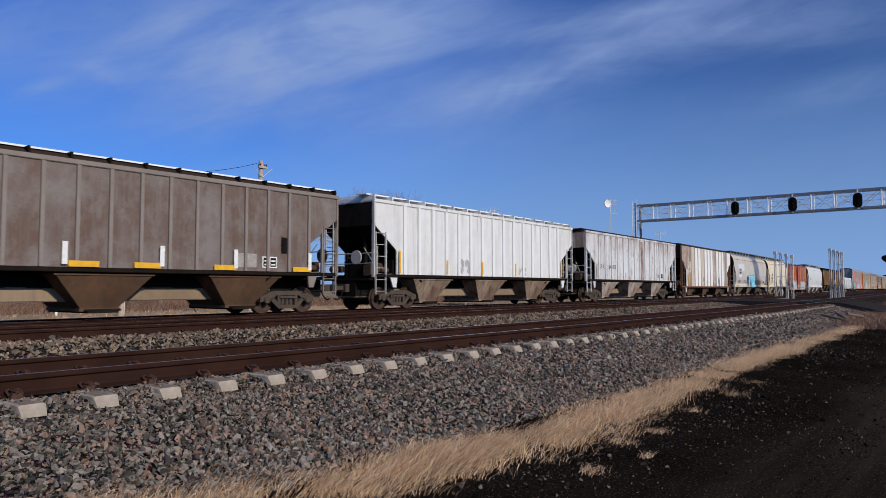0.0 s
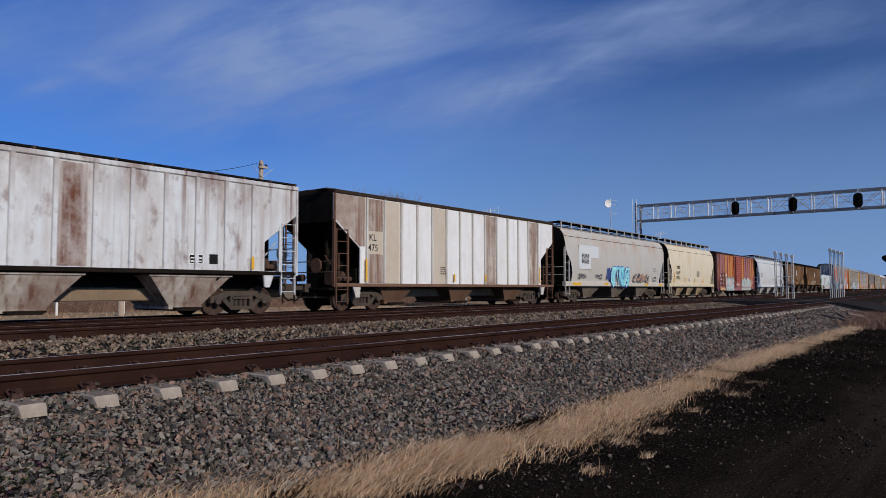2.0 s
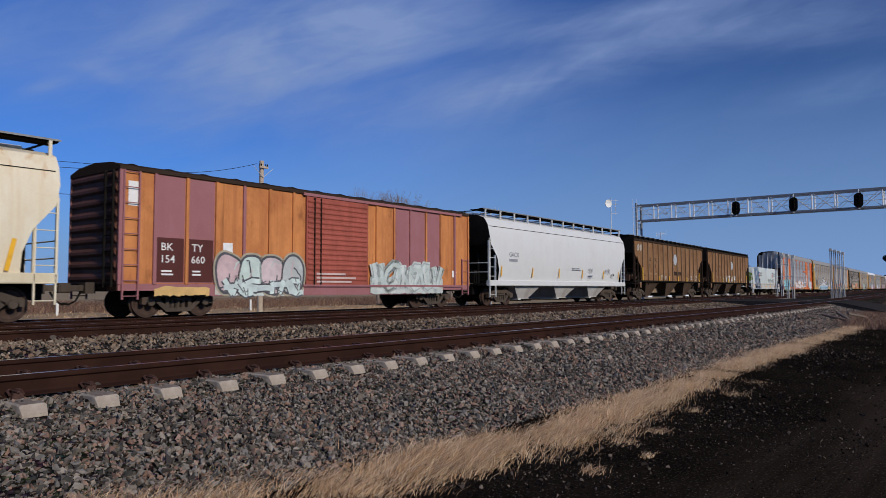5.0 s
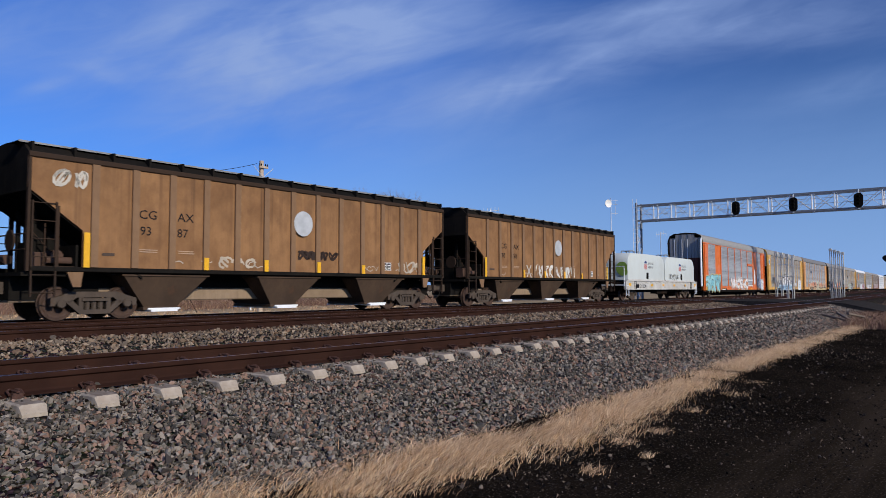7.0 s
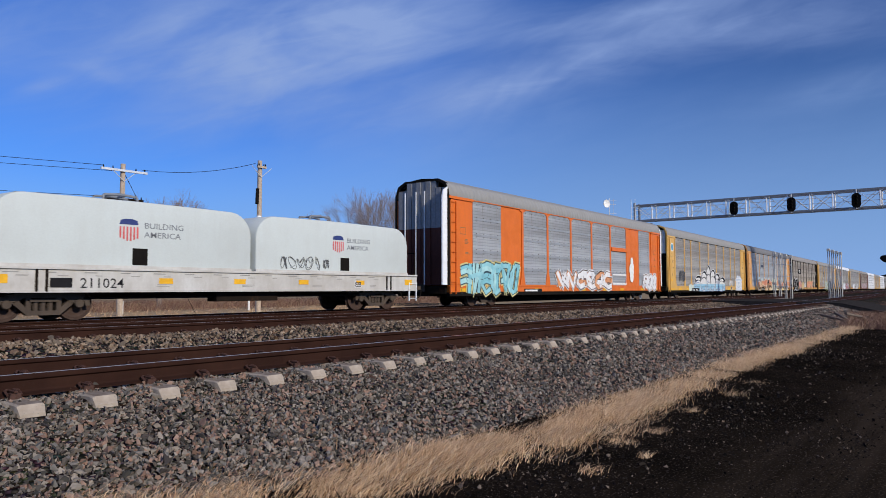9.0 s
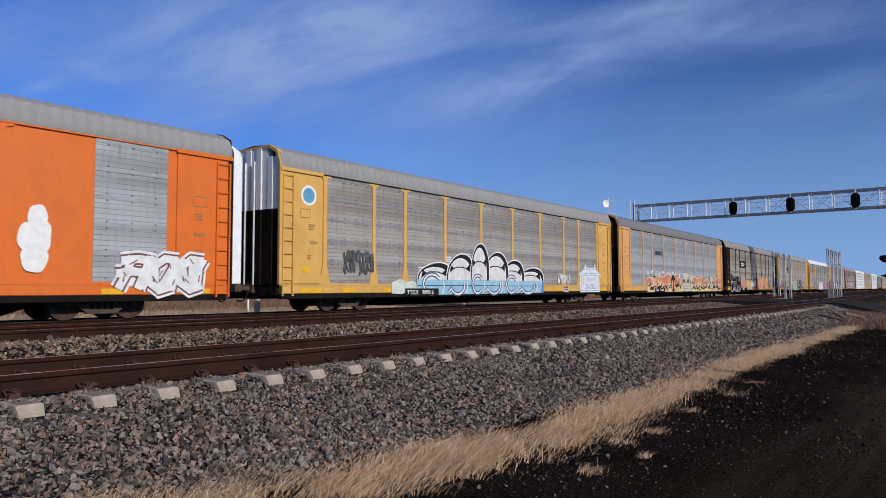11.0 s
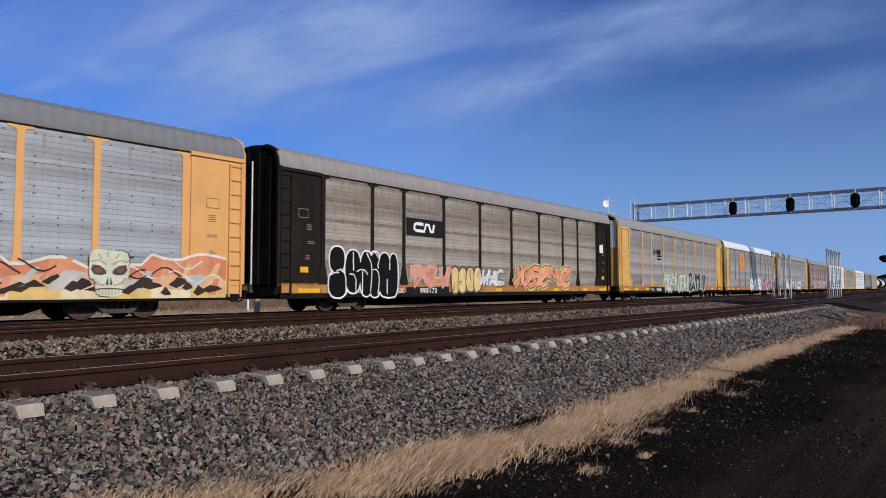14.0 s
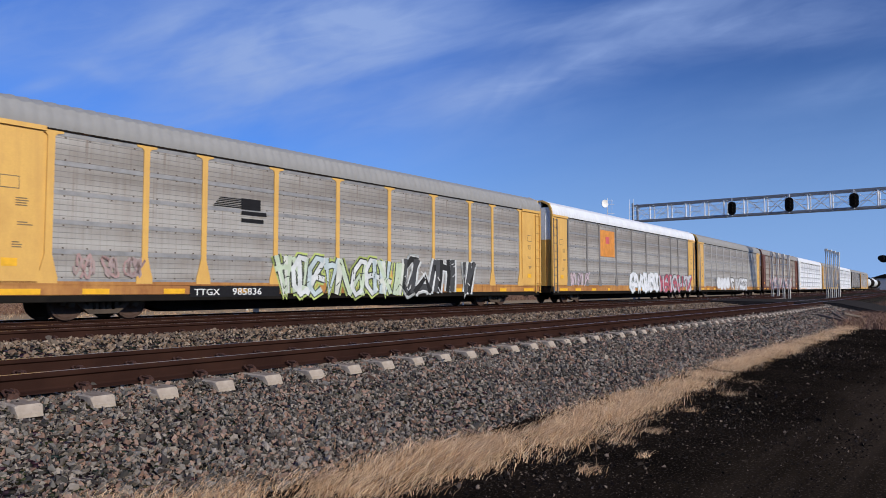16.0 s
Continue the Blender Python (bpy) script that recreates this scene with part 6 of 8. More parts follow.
P_NEWWHITE = paint("fresh_white", (.65, .65, .63), (.50, .47, .43), .25, 0, .45)
P_BROWN = paint("ochre_brown", (.300, .158, .070), (.135, .066, .032), .9, .29, .6, .35, (.075, .042, .026), smear=((.10, .055, .03), 2.6, 4.3, 4.4), drips=((.10, .052, .028), 1.0, 4.4))
P_BROWN_RIB = paint("ochre_brown_rib", (.235, .140, .078), (.12, .066, .037), .6, .2, .6)
P_BROWN_DARK = paint("soot_brown", (.050, .032, .023), (.03, .024, .02), .6, .1, .65)
P_ORANGE_BOX = paint("boxcar_orange", (.62, .25, .085), (.34, .11, .045), .8, .55, .6, .7)
P_RED_BOX = paint("boxcar_red", (.40, .105, .075), (.10, .035, .025), .6, .3, .6)
P_MAROON = paint("boxcar_maroon", (.33, .145, .155), (.25, .10, .095), .5, .3, .6)
P_COIL = paint("coil_white", (.525, .565, .545), (.42, .42, .39), .3, 0, .62, .6)
P_COILSILL = paint("coil_sill_grey", (.56, .55, .515), (.28, .23, .18), .6, .15, .55)
P_ORANGE = paint("rack_orange", (.70, .155, .018), (.40, .10, .03), .4, .1, .45)
P_YELLOW = paint("rack_yellow", (.67, .395, .10), (.42, .22, .07), .5, .16, .5)
P_PEACH = paint("rack_faded_yellow", (.70, .36, .12), (.45, .21, .08), .4, .1, .5)
P_BROWNPOST = paint("rack_brown_post", (.017, .0145, .013), (.04, .028, .02), .5, .1, .6)
P_YELLOWSILL = paint("sill_worn_yellow", (.52, .26, .075), (.24, .09, .042), .9, .55, .6)
P_BROWNWALL = paint("rack_dark_red", (.16, .065, .045), (.07, .04, .03), .5, .1, .55)
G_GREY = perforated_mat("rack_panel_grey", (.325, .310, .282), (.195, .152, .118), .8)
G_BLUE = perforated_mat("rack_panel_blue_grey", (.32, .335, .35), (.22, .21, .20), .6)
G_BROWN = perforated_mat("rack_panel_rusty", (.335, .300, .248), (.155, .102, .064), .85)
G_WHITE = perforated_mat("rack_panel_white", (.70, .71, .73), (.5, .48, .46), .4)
R_GREY = plain("roof_grey", (.27, .265, .255), .75, .0, .10, 2.5)
R_DARK = plain("roof_dark_grey", (.175, .175, .18), .75, .0, .12, 2.5)
R_WHITE = plain("roof_white", (.74, .75, .76), .5, .1, .12, 1.5)
R_BROWN = plain("roof_brown_grey", (.27, .25, .235), .75, .0, .15, 2.5)
S_GREY, S_LIGHT, S_BROWN = plain("flange_grey", (.305, .297, .285), .5, .3, .3, 3), plain("flange_light", (.345, .36, .37), .5, .3, .25, 3), plain("flange_rusty", (.25, .205, .16), .6, .2, .45, 2)

CARS = []      # (car, its place in the train: metres along from the camera's foot at the start)
Y0, YS, YR = -1.497, -1.582, -1.568


def coupled(car, a, b, shift):
    CARS.append((car, (a + b) / 2 + shift))
    return car


def car_brown_grey():
    c = ribbed_hopper(dict(label="faded brown-grey ribbed covered hopper car, yellow reflectors", half=8.45, body=P_BROWNGREY, rib=P_BROWNGREY_RIB, bay=paint("rust_bay", (.13, .074, .043), (.05, .032, .022), .9, .4, .7), walkway=M_DARK, roof=P_BROWN_DARK, top=4.17, deck=.31, crown=.42, step=.88, ribw=.05, sill_mat=M_DARK))
    for x in (-6.6, -4.1, -.7, 1.08, 3.63, 6.71):
        decal(c, "reflector", x - .40, x + .40, 1.44, 1.60, YS + .01, M_YELLOW)
    for x in (-5.0, -1.2, 1.5, 4.0, 7.05):
        decal(c, "white_marker", x - .07, x + .07, 1.5, 2.1, YS, M_WHITE)
    decal(c, "faded_patch", 4.12, 4.85, 1.55, 2.0, Y0, plain("faded_patch", (.36, .33, .29)))
    stencil(c, 5.08, 1.55, Y0, .6)
    decal(c, "dark_plate", 5.85, 6.1, 2.05, 2.6, Y0, M_BLACK)
    return coupled(c, -.65, 17.95, .35)


def car_white():
    c = ribbed_hopper(dict(label="clean white ribbed covered hopper car", half=8.5, body=P_WHITE, rib=paint("white_rib", (.78, .78, .76), (.5, .46, .4), .25, 0, .5), bay=P_WHITE_DIRTY, walkway=P_WHITE, web=P_WHITE, chord=P_WHITE, sill_mat=M_DARK, roof=P_WHITE, deck=.30, ribw=.09, step=.95, post=paint("dull_white_post", (.5, .49, .47), (.2, .16, .13), .6, .2, .6)))
    for x in (-7.0, -3.8, -1.0, 2.0, 7.0):
        decal(c, "reflector", x - .05, x + .05, 1.48, 2.1 if abs(x) < 6.5 else 2.4, YS, M_YELLOW)
    graffiti(c, -2.8, -1.9, 1.55, 2.2, Y0 - .004, [(.45, .44, .43)], (.5, .49, .48), 3, 2, "tag")
    graffiti(c, 2.4, 3.2, 1.5, 1.95, Y0 - .004, [(.45, .44, .43)], (.5, .49, .48), 4, 2, "tag")
    return coupled(c, 17.95, 36.8, .45)


def car_rusty_white():
    c = ribbed_hopper(dict(label="white ribbed covered hopper car streaked with rust", half=8.5, body=P_WHITERUST, rib=P_WHITERUST, bay=paint("stained_bay", (.54, .49, .43), (.16, .075, .045), 1.0, .5, .7, 1.0, (.13, .05, .026)), roof=P_BROWN_DARK, walkway=paint("rusty_walkway", (.10, .06, .04), (.05, .03, .02), .5, .3, .7), chord=P_WHITERUST, sill_mat=M_DARK, web=P_WHITERUST, endwall=P_PATCH, step=1.02, deck=.22, edge=M_BLACK))
    for q, xx in (("A", -6.62), ("E", -6.28), ("X", -5.95)):
        lettering(c, q, xx, 2.12, .36, Y0 - .003, M_INK, 1.0)
    lettering(c, "24", -4.98, 2.12, .36, Y0 - .003, M_INK, 1.1)
    lettering(c, "820", -4.40, 2.12, .36, Y0 - .003, M_INK, 1.1)
    small_print(c, -6.5, 1.95, .9, 5, Y0 - .002, spray((.55, .6, .66)))
    for x in (-6.95, -2.4, 6.6):
        decal(c, "reflector", x - .05, x + .05, 1.48, 2.4 if x < -6 else 1.9, YS, M_YELLOW)
    for x, w in ((.95, .40),):
        decal(c, "rust_stain", x - w, x + w, 1.46, 4.2, Y0 - .004, paint("rust_run", (.15, .055, .03), (.62, .58, .54), 1.0, .2, .7, 1.0))
    stencil(c, 4.35, 1.6, Y0, .5)
    decal(c, "dark_plate", 5.05, 5.35, 1.62, 1.92, Y0, M_INK)
    return coupled(c, 36.8, 55.16, .62)


def car_striped():
    c = ribbed_hopper(dict(label="white ribbed covered hopper car with brown stained panels", half=8.35, sill=1.02, top=4.42, body=P_STRIPED, rib=paint("striped_rib", (.66, .63, .58), (.30, .22, .16), .7, .2, .5), bay=paint("dark_rust_bay", (.16, .09, .06), (.07, .045, .03), .7, .5, .7), roof=P_BROWN_DARK, chord=P_BROWN_DARK, walkway=P_BROWN_DARK, sill_mat=paint("rust_sill", (.22, .12, .08), (.1, .06, .04), .6, .3, .6), post=paint("rusty_post", (.16, .085, .055), (.08, .045, .03), .6, .4, .7), step=1.02, ribw=.05, deck=.14, edge=P_BROWN_DARK))
    pm = paint("brown_panel_stain", (.56, .50, .44), (.20, .10, .06), 1.0, .5, .65, 1.0, (.14, .06, .03), smear=((.15, .07, .04), 2.2, 3.9, 4.4))
    tan_m = paint("tan_panel", (.58, .50, .40), (.4, .3, .2), .4, .1, .6)
    for x, w, m in ((-6.12, .44, pm), (-5.1, .44, tan_m), (-2.04, .44, tan_m), (2.04, .44, pm), (6.12, .44, pm)):
        decal(c, "stained_panel", x - w + .02, x + w - .02, 2.75 if x < -7 else 1.06, 4.36, Y0 - .003, m)
    part("stained_panel", Mesh().extrude_y([(-8.3, 4.38), (-8.3, 3.46), (-7.02, 2.48), (-6.72, 2.48), (-6.72, 4.38)], Y0 - .006, Y0), pm, c)
    decal(c, "pale_patch", -6.55, -5.7, 2.2, 3.1, Y0 - .005, tan_m)
    lettering(c, "KL", -6.5, 2.72, .38, Y0 - .014, M_INK)
    lettering(c, "475", -6.55, 2.32, .38, Y0 - .014, M_INK)
    small_print(c, -1.95, 1.75, .55, 4, Y0 - .004)
    for x in (-6.7, -1.0, 1.5, 6.7):
        decal(c, "reflector", x - .05, x + .05, 1.15, 2.0 if abs(x) > 5 else 1.5, YS, M_YELLOW)
    return coupled(c, 55.16, 73.2, .95)


def car_grey_smooth():
    c = smooth_hopper(dict(label="grey-beige smooth-sided covered hopper car with blue graffiti", half=8.4, cut=.95, body=P_GREYTAN, bays=(-4.4, 0, 4.4), bay=paint("grey_bay", (.20, .165, .13), (.08, .06, .045), .7, .3, .7), sill_mat=paint("beige_sill", (.60, .56, .49), (.4, .3, .2), .4, .1, .5), post=P_GREYTAN, walkway=M_DARK, seams=6))
    y = -1.592
    white = plain("repaint_white", (.66, .67, .67), .5, 0, .06)
    decal(c, "repainted_patch", -6.65, -3.85, 2.72, 3.45, y, white)
    decal(c, "repainted_patch", -6.65, -5.0, 2.02, 2.72, y, white)
    decal(c, "number_field", -6.3, -5.25, 2.35, 2.95, y - .006, plain("number_grey", (.42, .42, .42)))
    lettering(c, "FURX", -6.25, 2.70, .33, y - .014, M_INK, 1.25)
    lettering(c, "842603", -6.3, 2.36, .33, y - .014, M_INK, 1.0)
    graffiti(c, -2.55, -1.75, 1.35, 2.2, y + .02, [(.10, .16, .42)], (.08, .12, .35), 11, 3, "tag")
    graffiti(c, -1.9, 1.05, .98, 2.25, y - .01, [(.24, .70, .76), (.38, .76, .76), (.26, .64, .74)], (.06, .13, .45), 12, 4, "wild", None, "pale blue graffiti with blue outline")
    graffiti(c, 2.1, 5.0, 1.32, 1.78, y + .02, [(.10, .10, .10), (.50, .38, .28), (.07, .07, .07), (.45, .22, .14)], (.34, .31, .28), 13, 5, "wild")
    for a, b in ((-6.7, -5.7), (-4.2, -3.3)):
        graffiti(c, a, b, 1.45, 1.75, y + .01, [(.2, .19, .18)], (.16, .15, .15), int(a * -10), 2, "tag")
    stencil(c, 6.0, 1.38, y + .03, .6)
    small_print(c, 5.9, 2.3, .8, 3, y, spray((.35, .33, .3)))
    for x, w in ((-6.9, .55), (-2.6, .3), (.0, .3), (4.6, .3), (7.6, .35)):
        decal(c, "reflector", x - w, x + w, 1.05, 1.2, -1.555, M_YELLOW)
    return coupled(c, 73.2, 91.66, .78)


def car_cream():
    c = smooth_hopper(dict(label="cream short covered hopper car with rusty streaks", half=6.65, cut=.85, body=P_CREAM, bays=(-2.9, 0, 2.9), bayw=1.15, bay=P_CREAM_BAY, sill_mat=paint("cream_sill", (.70, .62, .44), (.4, .26, .1), .4, .05, .5), post=P_CREAM, seams=7))
    y = -1.592
    lettering(c, "TCMX", -4.85, 2.42, .36, y, M_INK, 1.0)
    lettering(c, "309687", -4.95, 1.98, .36, y, M_INK, 1.0)
    small_print(c, -4.85, 1.8, 1.1, 3, y, spray((.30, .26, .18)))
    small_print(c, 1.0, 2.3, .95, 6, y, spray((.30, .26, .18)))
    for x, z1 in ((-5.3, 2.2), (-2.4, 1.75), (.4, 1.7), (3.1, 1.7), (5.55, 2.1)):
        me = Mesh()
        ribbon(me, [(x - .1, 1.3), (x + .06, z1)], .11, y + .02, 0)
        part("reflector", me, M_YELLOW, c)
    decal(c, "placard", -1.25, -.9, 1.5, 1.7, y, M_WHITE)
    return coupled(c, 91.66, 106.4, .42)


def car_boxcar():
    # the end's dark brown is the orange car's shaded side, put into the paint
    c = boxcar(dict(label="orange and maroon weathered boxcar with sprayed graffiti", half=8.25, body=P_ORANGE_BOX, body2=P_MAROON, panels={"O": P_ORANGE_BOX, "M": P_MAROON}, door=P_RED_BOX, roof=P_BROWN_DARK, end=paint("shaded_box_end", (.12, .05, .035), (.05, .03, .02), .6, .3, .65)))
    y = -1.525
    undercoat(c, -5.2, -1.65, .62, 1.75, y + .006, (.56, .52, .46), 3)
    undercoat(c, -4.9, -1.6, .60, 1.2, y + .003, (.66, .72, .68), 4)
    undercoat(c, 1.7, 6.3, .62, 1.5, y + .004, (.55, .58, .54), 5)
    undercoat(c, -7.2, -5.3, .62, .95, y + .006, (.66, .42, .16), 6)
    graffiti(c, -5.1, -1.75, .68, 1.95, y, [(.60, .44, .44), (.56, .66, .60), (.62, .50, .50), (.48, .50, .48)], (.09, .09, .10), 21, 4, "bubble", (.42, .36, .26), "pink and mint sprayed graffiti")
    graffiti(c, -4.9, -1.75, .66, 1.15, y - .012, [(.62, .72, .68), (.56, .64, .62)], (.13, .13, .14), 26, 5, "wild")
    graffiti(c, 1.75, 6.2, .85, 1.85, y - .02, [(.52, .58, .54), (.60, .64, .60)], (.36, .40, .38), 22, 6, "wild", (.55, .58, .55), "grey-green sprayed letters")
    small_print(c, -1.1, 1.35, 2.1, 3, -1.575, spray((.62, .46, .42)), .07)
    dk = paint("number_patch", (.10, .032, .028), (.06, .025, .02), .4, 0, .6)
    for x, up, low in ((-7.12, "BK", "154"), (-6.12, "TY", "660")):
        decal(c, "dark_patch", x, x + .86, 1.05, 2.35, -1.466, dk)
        lettering(c, up, x + .12, 1.98, .32, -1.473, M_WHITE)
        lettering(c, low, x + .10, 1.62, .32, -1.473, M_WHITE)
        small_print(c, x + .15, 1.35, .45, 2, -1.473, M_WHITE, .05)
    decal(c, "placard", -4.9, -4.55, 1.95, 2.3, -1.47, M_WHITE)
    decal(c, "placard", 7.0, 7.3, 1.35, 1.65, -1.47, M_WHITE)
    decal(c, "white_patch", -8.0, -7.7, 3.2, 3.9, -1.468, M_WHITE)
    return coupled(c, 106.4, 124.59, .42)


def car_new_white():
    c = smooth_hopper(dict(label="fresh white smooth-sided covered hopper car", half=8.35, cut=.9, body=P_NEWWHITE, bays=(-4.3, 0, 4.3), bayw=1.55, bay=paint("white_bay", (.56, .55, .53), (.27, .22, .17), .8, .3, .5), post=P_NEWWHITE, walkway=M_DARK, sill_mat=P_NEWWHITE, seams=4))
    y = -1.592
    for x in (-7.3, -4.2, -1.2, 1.8, 4.8, 7.2):
        me = Mesh()
        ribbon(me, [(x - .02, 1.45), (x + .03, 1.95)], .09, y + .02, 0)
        part("reflector", me, M_YELLOW, c)
    stencil(c, 6.0, 1.55, y + .02, .45)
    small_print(c, .4, 2.0, 1.2, 2, y, spray((.3, .3, .3)))
    small_print(c, 2.6, 1.6, .8, 2, y, spray((.35, .35, .36)))
    lettering(c, "GACX", -6.6, 2.45, .34, y, spray((.25, .25, .27)))
    small_print(c, -6.6, 2.22, .9, 1, y, spray((.3, .3, .32)), .12)
    graffiti(c, 2.5, 3.2, 1.75, 2.1, y, [(.42, .42, .44)], (.42, .42, .44), 31, 3, "tag", thin=.4)
    graffiti(c, 5.0, 5.8, 1.75, 2.1, y, [(.42, .42, .44)], (.42, .42, .44), 32, 4, "tag", thin=.4)
    return coupled(c, 124.59, 142.7, .5)


def car_brown(a, b, label, seed, tag):
    c = ribbed_hopper(dict(label=label, half=8.45, body=P_BROWN, rib=P_BROWN_RIB, bay=paint("soot_bay", (.090, .058, .038), (.04, .028, .022), .7, .25, .7), roof=M_BLACK, walkway=M_BLACK, edge=M_WEDGE, deck=.38, chord=P_BROWN_DARK, endwall=M_BLACK, sill_mat=M_BLACK, post=P_BROWN_DARK, gate=M_GALVL, step=1.13, ribw=.10, top=4.22, crown=.50))
    me = Mesh()
    disc(me, [(.42 + .42 * cos(q * pi / 16), 3.12 + .44 * sin(q * pi / 16)) for q in range(32)], -1.578, 0)
    part("round_emblem", me, plain("emblem_silver", (.52, .53, .53), .5, .2, .2, 4), c)
    for x, z1 in ((-7.0, 2.35), (-3.4, 1.8), (-1.15, 1.8), (1.15, 1.8), (3.4, 1.75), (7.0, 2.2)):
        decal(c, "reflector", x - .08, x + .08, 1.42, z1, YS - .006, M_YELLOW)
    lettering(c, "CG", -5.55, 2.85, .36, Y0 - .003, M_INK, 1.1)
    lettering(c, "AX", -4.35, 2.85, .36, Y0 - .003, M_INK, 1.1)
    lettering(c, "90" if tag else "93", -5.5, 2.38, .36, Y0 - .003, M_INK, 1.0)
    lettering(c, "50" if tag else "87", -4.35, 2.38, .36, Y0 - .003, M_INK, 1.0)
    stencil(c, 4.55, 1.58, Y0, .5)
    small_print(c, -5.5, 1.95, .6, 2, Y0 - .003, spray((.42, .28, .18)), .03)
    small_print(c, -4.3, 1.95, .6, 2, Y0 - .003, spray((.42, .28, .18)), .03)
    small_print(c, -6.55, 1.75, .5, 1, Y0 - .003, spray((.07, .045, .03)), .08)
    scuffs = random.Random(seed + 9)
    for _ in range(9):        # pale scrapes low on the panels
        x = scuffs.uniform(-6.5, 6.5)
        me = Mesh()
        ribbon(me, [(x + .12 * j, 1.52 + scuffs.uniform(0, .22)) for j in range(4)], .03, Y0 - .004, 0)
        part("scrape", me, spray((.46, .40, .33)), c)
    # rivets of rust beside two ribs
    for x in (-2.2, 2.25):
        me = Mesh()
        for i in range(12):
            z = 1.7 + i * .21
            me.box(x - .07, x + .07, -1.50, -1.53, z - .03, z + .03)
        part("side_rungs", me, paint("ochre_rung", (.30, .19, .09), (.12, .07, .04), .5), c)
    if tag:
        graffiti(c, -3.1, 2.6, 1.35, 2.15, Y0 - .004, [(.70, .68, .62)], (.72, .70, .64), seed, 9, "tag", None, "white sprayed letter outlines")
    else:
        graffiti(c, -7.9, -6.9, 3.5, 4.0, Y0 - .004, [(.55, .5, .42)], (.55, .5, .42), seed, 2, "tag")
        graffiti(c, .2, 2.2, 1.85, 2.2, Y0 - .004, [(.05, .035, .03)], (.05, .035, .03), seed + 1, 4, "tag")
        graffiti(c, 5.4, 7.0, 1.5, 1.95, Y0 - .004, [(.5, .42, .32)], (.5, .42, .32), seed + 2, 3, "tag")
        graffiti(c, -2.9, -1.5, 1.5, 1.85, Y0 - .004, [(.5, .42, .32)], (.5, .42, .32), seed + 3, 3, "tag")
    return coupled(c, a, b, .65)


def car_coil():
    c = coil_car(dict(label="white steel coil car with two rounded hoods", half=8.25, body=P_COIL, sill_mat=P_COILSILL))
    lettering(c, "211024", -5.55, .88, .38, -1.506, M_INK, 1.05)
    decal(c, "mark_bar", -6.3, -5.75, .89, 1.14, -1.506, M_INK)
    graffiti(c, 1.05, 3.35, 1.5, 2.0, -1.450, [(.10, .10, .10)], (.08, .08, .08), 44, 6, "tag", None, "thin black sprayed scrawl", .33)
    stencil(c, 4.6, .9, -1.504, .35)
    for i in range(15):
        x = -7.4 + i * .98
        small_print(c, x, 1.27, .42, 1, -1.504, spray((.30, .29, .27)), .028)
        small_print(c, x + .3, 1.19, .3, 1, -1.504, spray((.34, .33, .30)), .024)
        if i % 3 == 1:
            small_print(c, x + .1, .96, .5, 2, -1.504, spray((.36, .34, .31)), .024)
    me = Mesh()
    rng = random.Random(5)
    disc(me, blob(.55, 2.2, .42, .45, rng), 0, 0)
    g = part("graffiti", me, spray((.22, .34, .06)), c, "green sprayed shape")
    g.matrix_basis = pose(-7.78, -.5, 0, 0, 0, -90)
    return coupled(c, 180.08, 198.55, .62)


def car_orange_rack():
    c = autorack(dict(label="orange autorack car with grey side panels and graffiti", post=P_ORANGE, panel=G_BLUE, strip=S_LIGHT, roof=R_GREY, sill=P_ORANGE, corner=P_ORANGE, eave=P_ORANGE, ladder=P_ORANGE, end_top=plain("end_silver", (.26, .26, .265), .6, 0), end_low=paint("end_maroon", (.11, .035, .024), (.05, .022, .017), .5, .1, .6), frame=M_BLACK,
                      posts=(-7.05, -4.30, -1.43, 1.43, 4.30, 7.05), spans=((-11.7, -9.1), (-7.05, -4.30), (-4.30, -1.43), (-1.43, 1.43), (1.43, 4.30), (4.30, 7.05), (9.3, 11.5))))
    y = -1.540
    graffiti(c, -12.7, -7.5, .60, 2.1, y, [(.22, .52, .58), (.38, .64, .64), (.28, .56, .60)], (.05, .09, .11), 51, 6, "wild", (.66, .58, .26), "teal sprayed graffiti with pale outline")
    graffiti(c, -3.2, 4.4, .9, 1.8, y, [(.76, .75, .74), (.66, .30, .14)], (.10, .05, .04), 52, 6, "wild", (.74, .74, .74), "white sprayed outline letters")
    graffiti(c, 10.0, 12.7, .8, 1.8, y, [(.74, .74, .74)], (.16, .07, .05), 53, 3, "wild", (.74, .74, .74))
    me = Mesh()
    for q in ([(4.6, 1.15), (6.9, 1.15), (6.9, 1.75), (4.6, 1.75), (4.6, 1.15)],):
        ribbon(me, q, .1, y, 0)
    part("white_frame", me, M_WHITE, c)
    me = Mesh()
    disc(me, blob(7.95, 2.72, .22, .28, random.Random(3)), y, 0)
    disc(me, blob(7.9, 2.15, .42, .42, random.Random(6)), y - .001, 0)
    disc(me, blob(7.9, 1.6, .30, .34, random.Random(8)), y - .002, 0)
    part("white_patch", me, M_WHITE, c)
    decal(c, "number_field", -6.9, -5.0, .64, .84, -1.518, M_INK)
    small_print(c, -6.8, .70, 1.6, 1, -1.524, M_WHITE, .09)
    for e in (-1, 1):         # the folding doors' pale outer leaves wrap round the corner
        part("edge_leaf", Mesh().extrude_y([(e * 13.62, 1.02), (e * 14.02, 1.02), (e * 14.02, 4.95), (e * 13.93, 5.25), (e * 13.62, 5.42)], -1.50, -1.44), M_GALVL, c)
    part("side_brace", Mesh().box(4.4, 7.0, -1.60, -1.52, 3.3, 3.55), P_ORANGE, c)
    return coupled(c, 198.55, 228.55, .3)


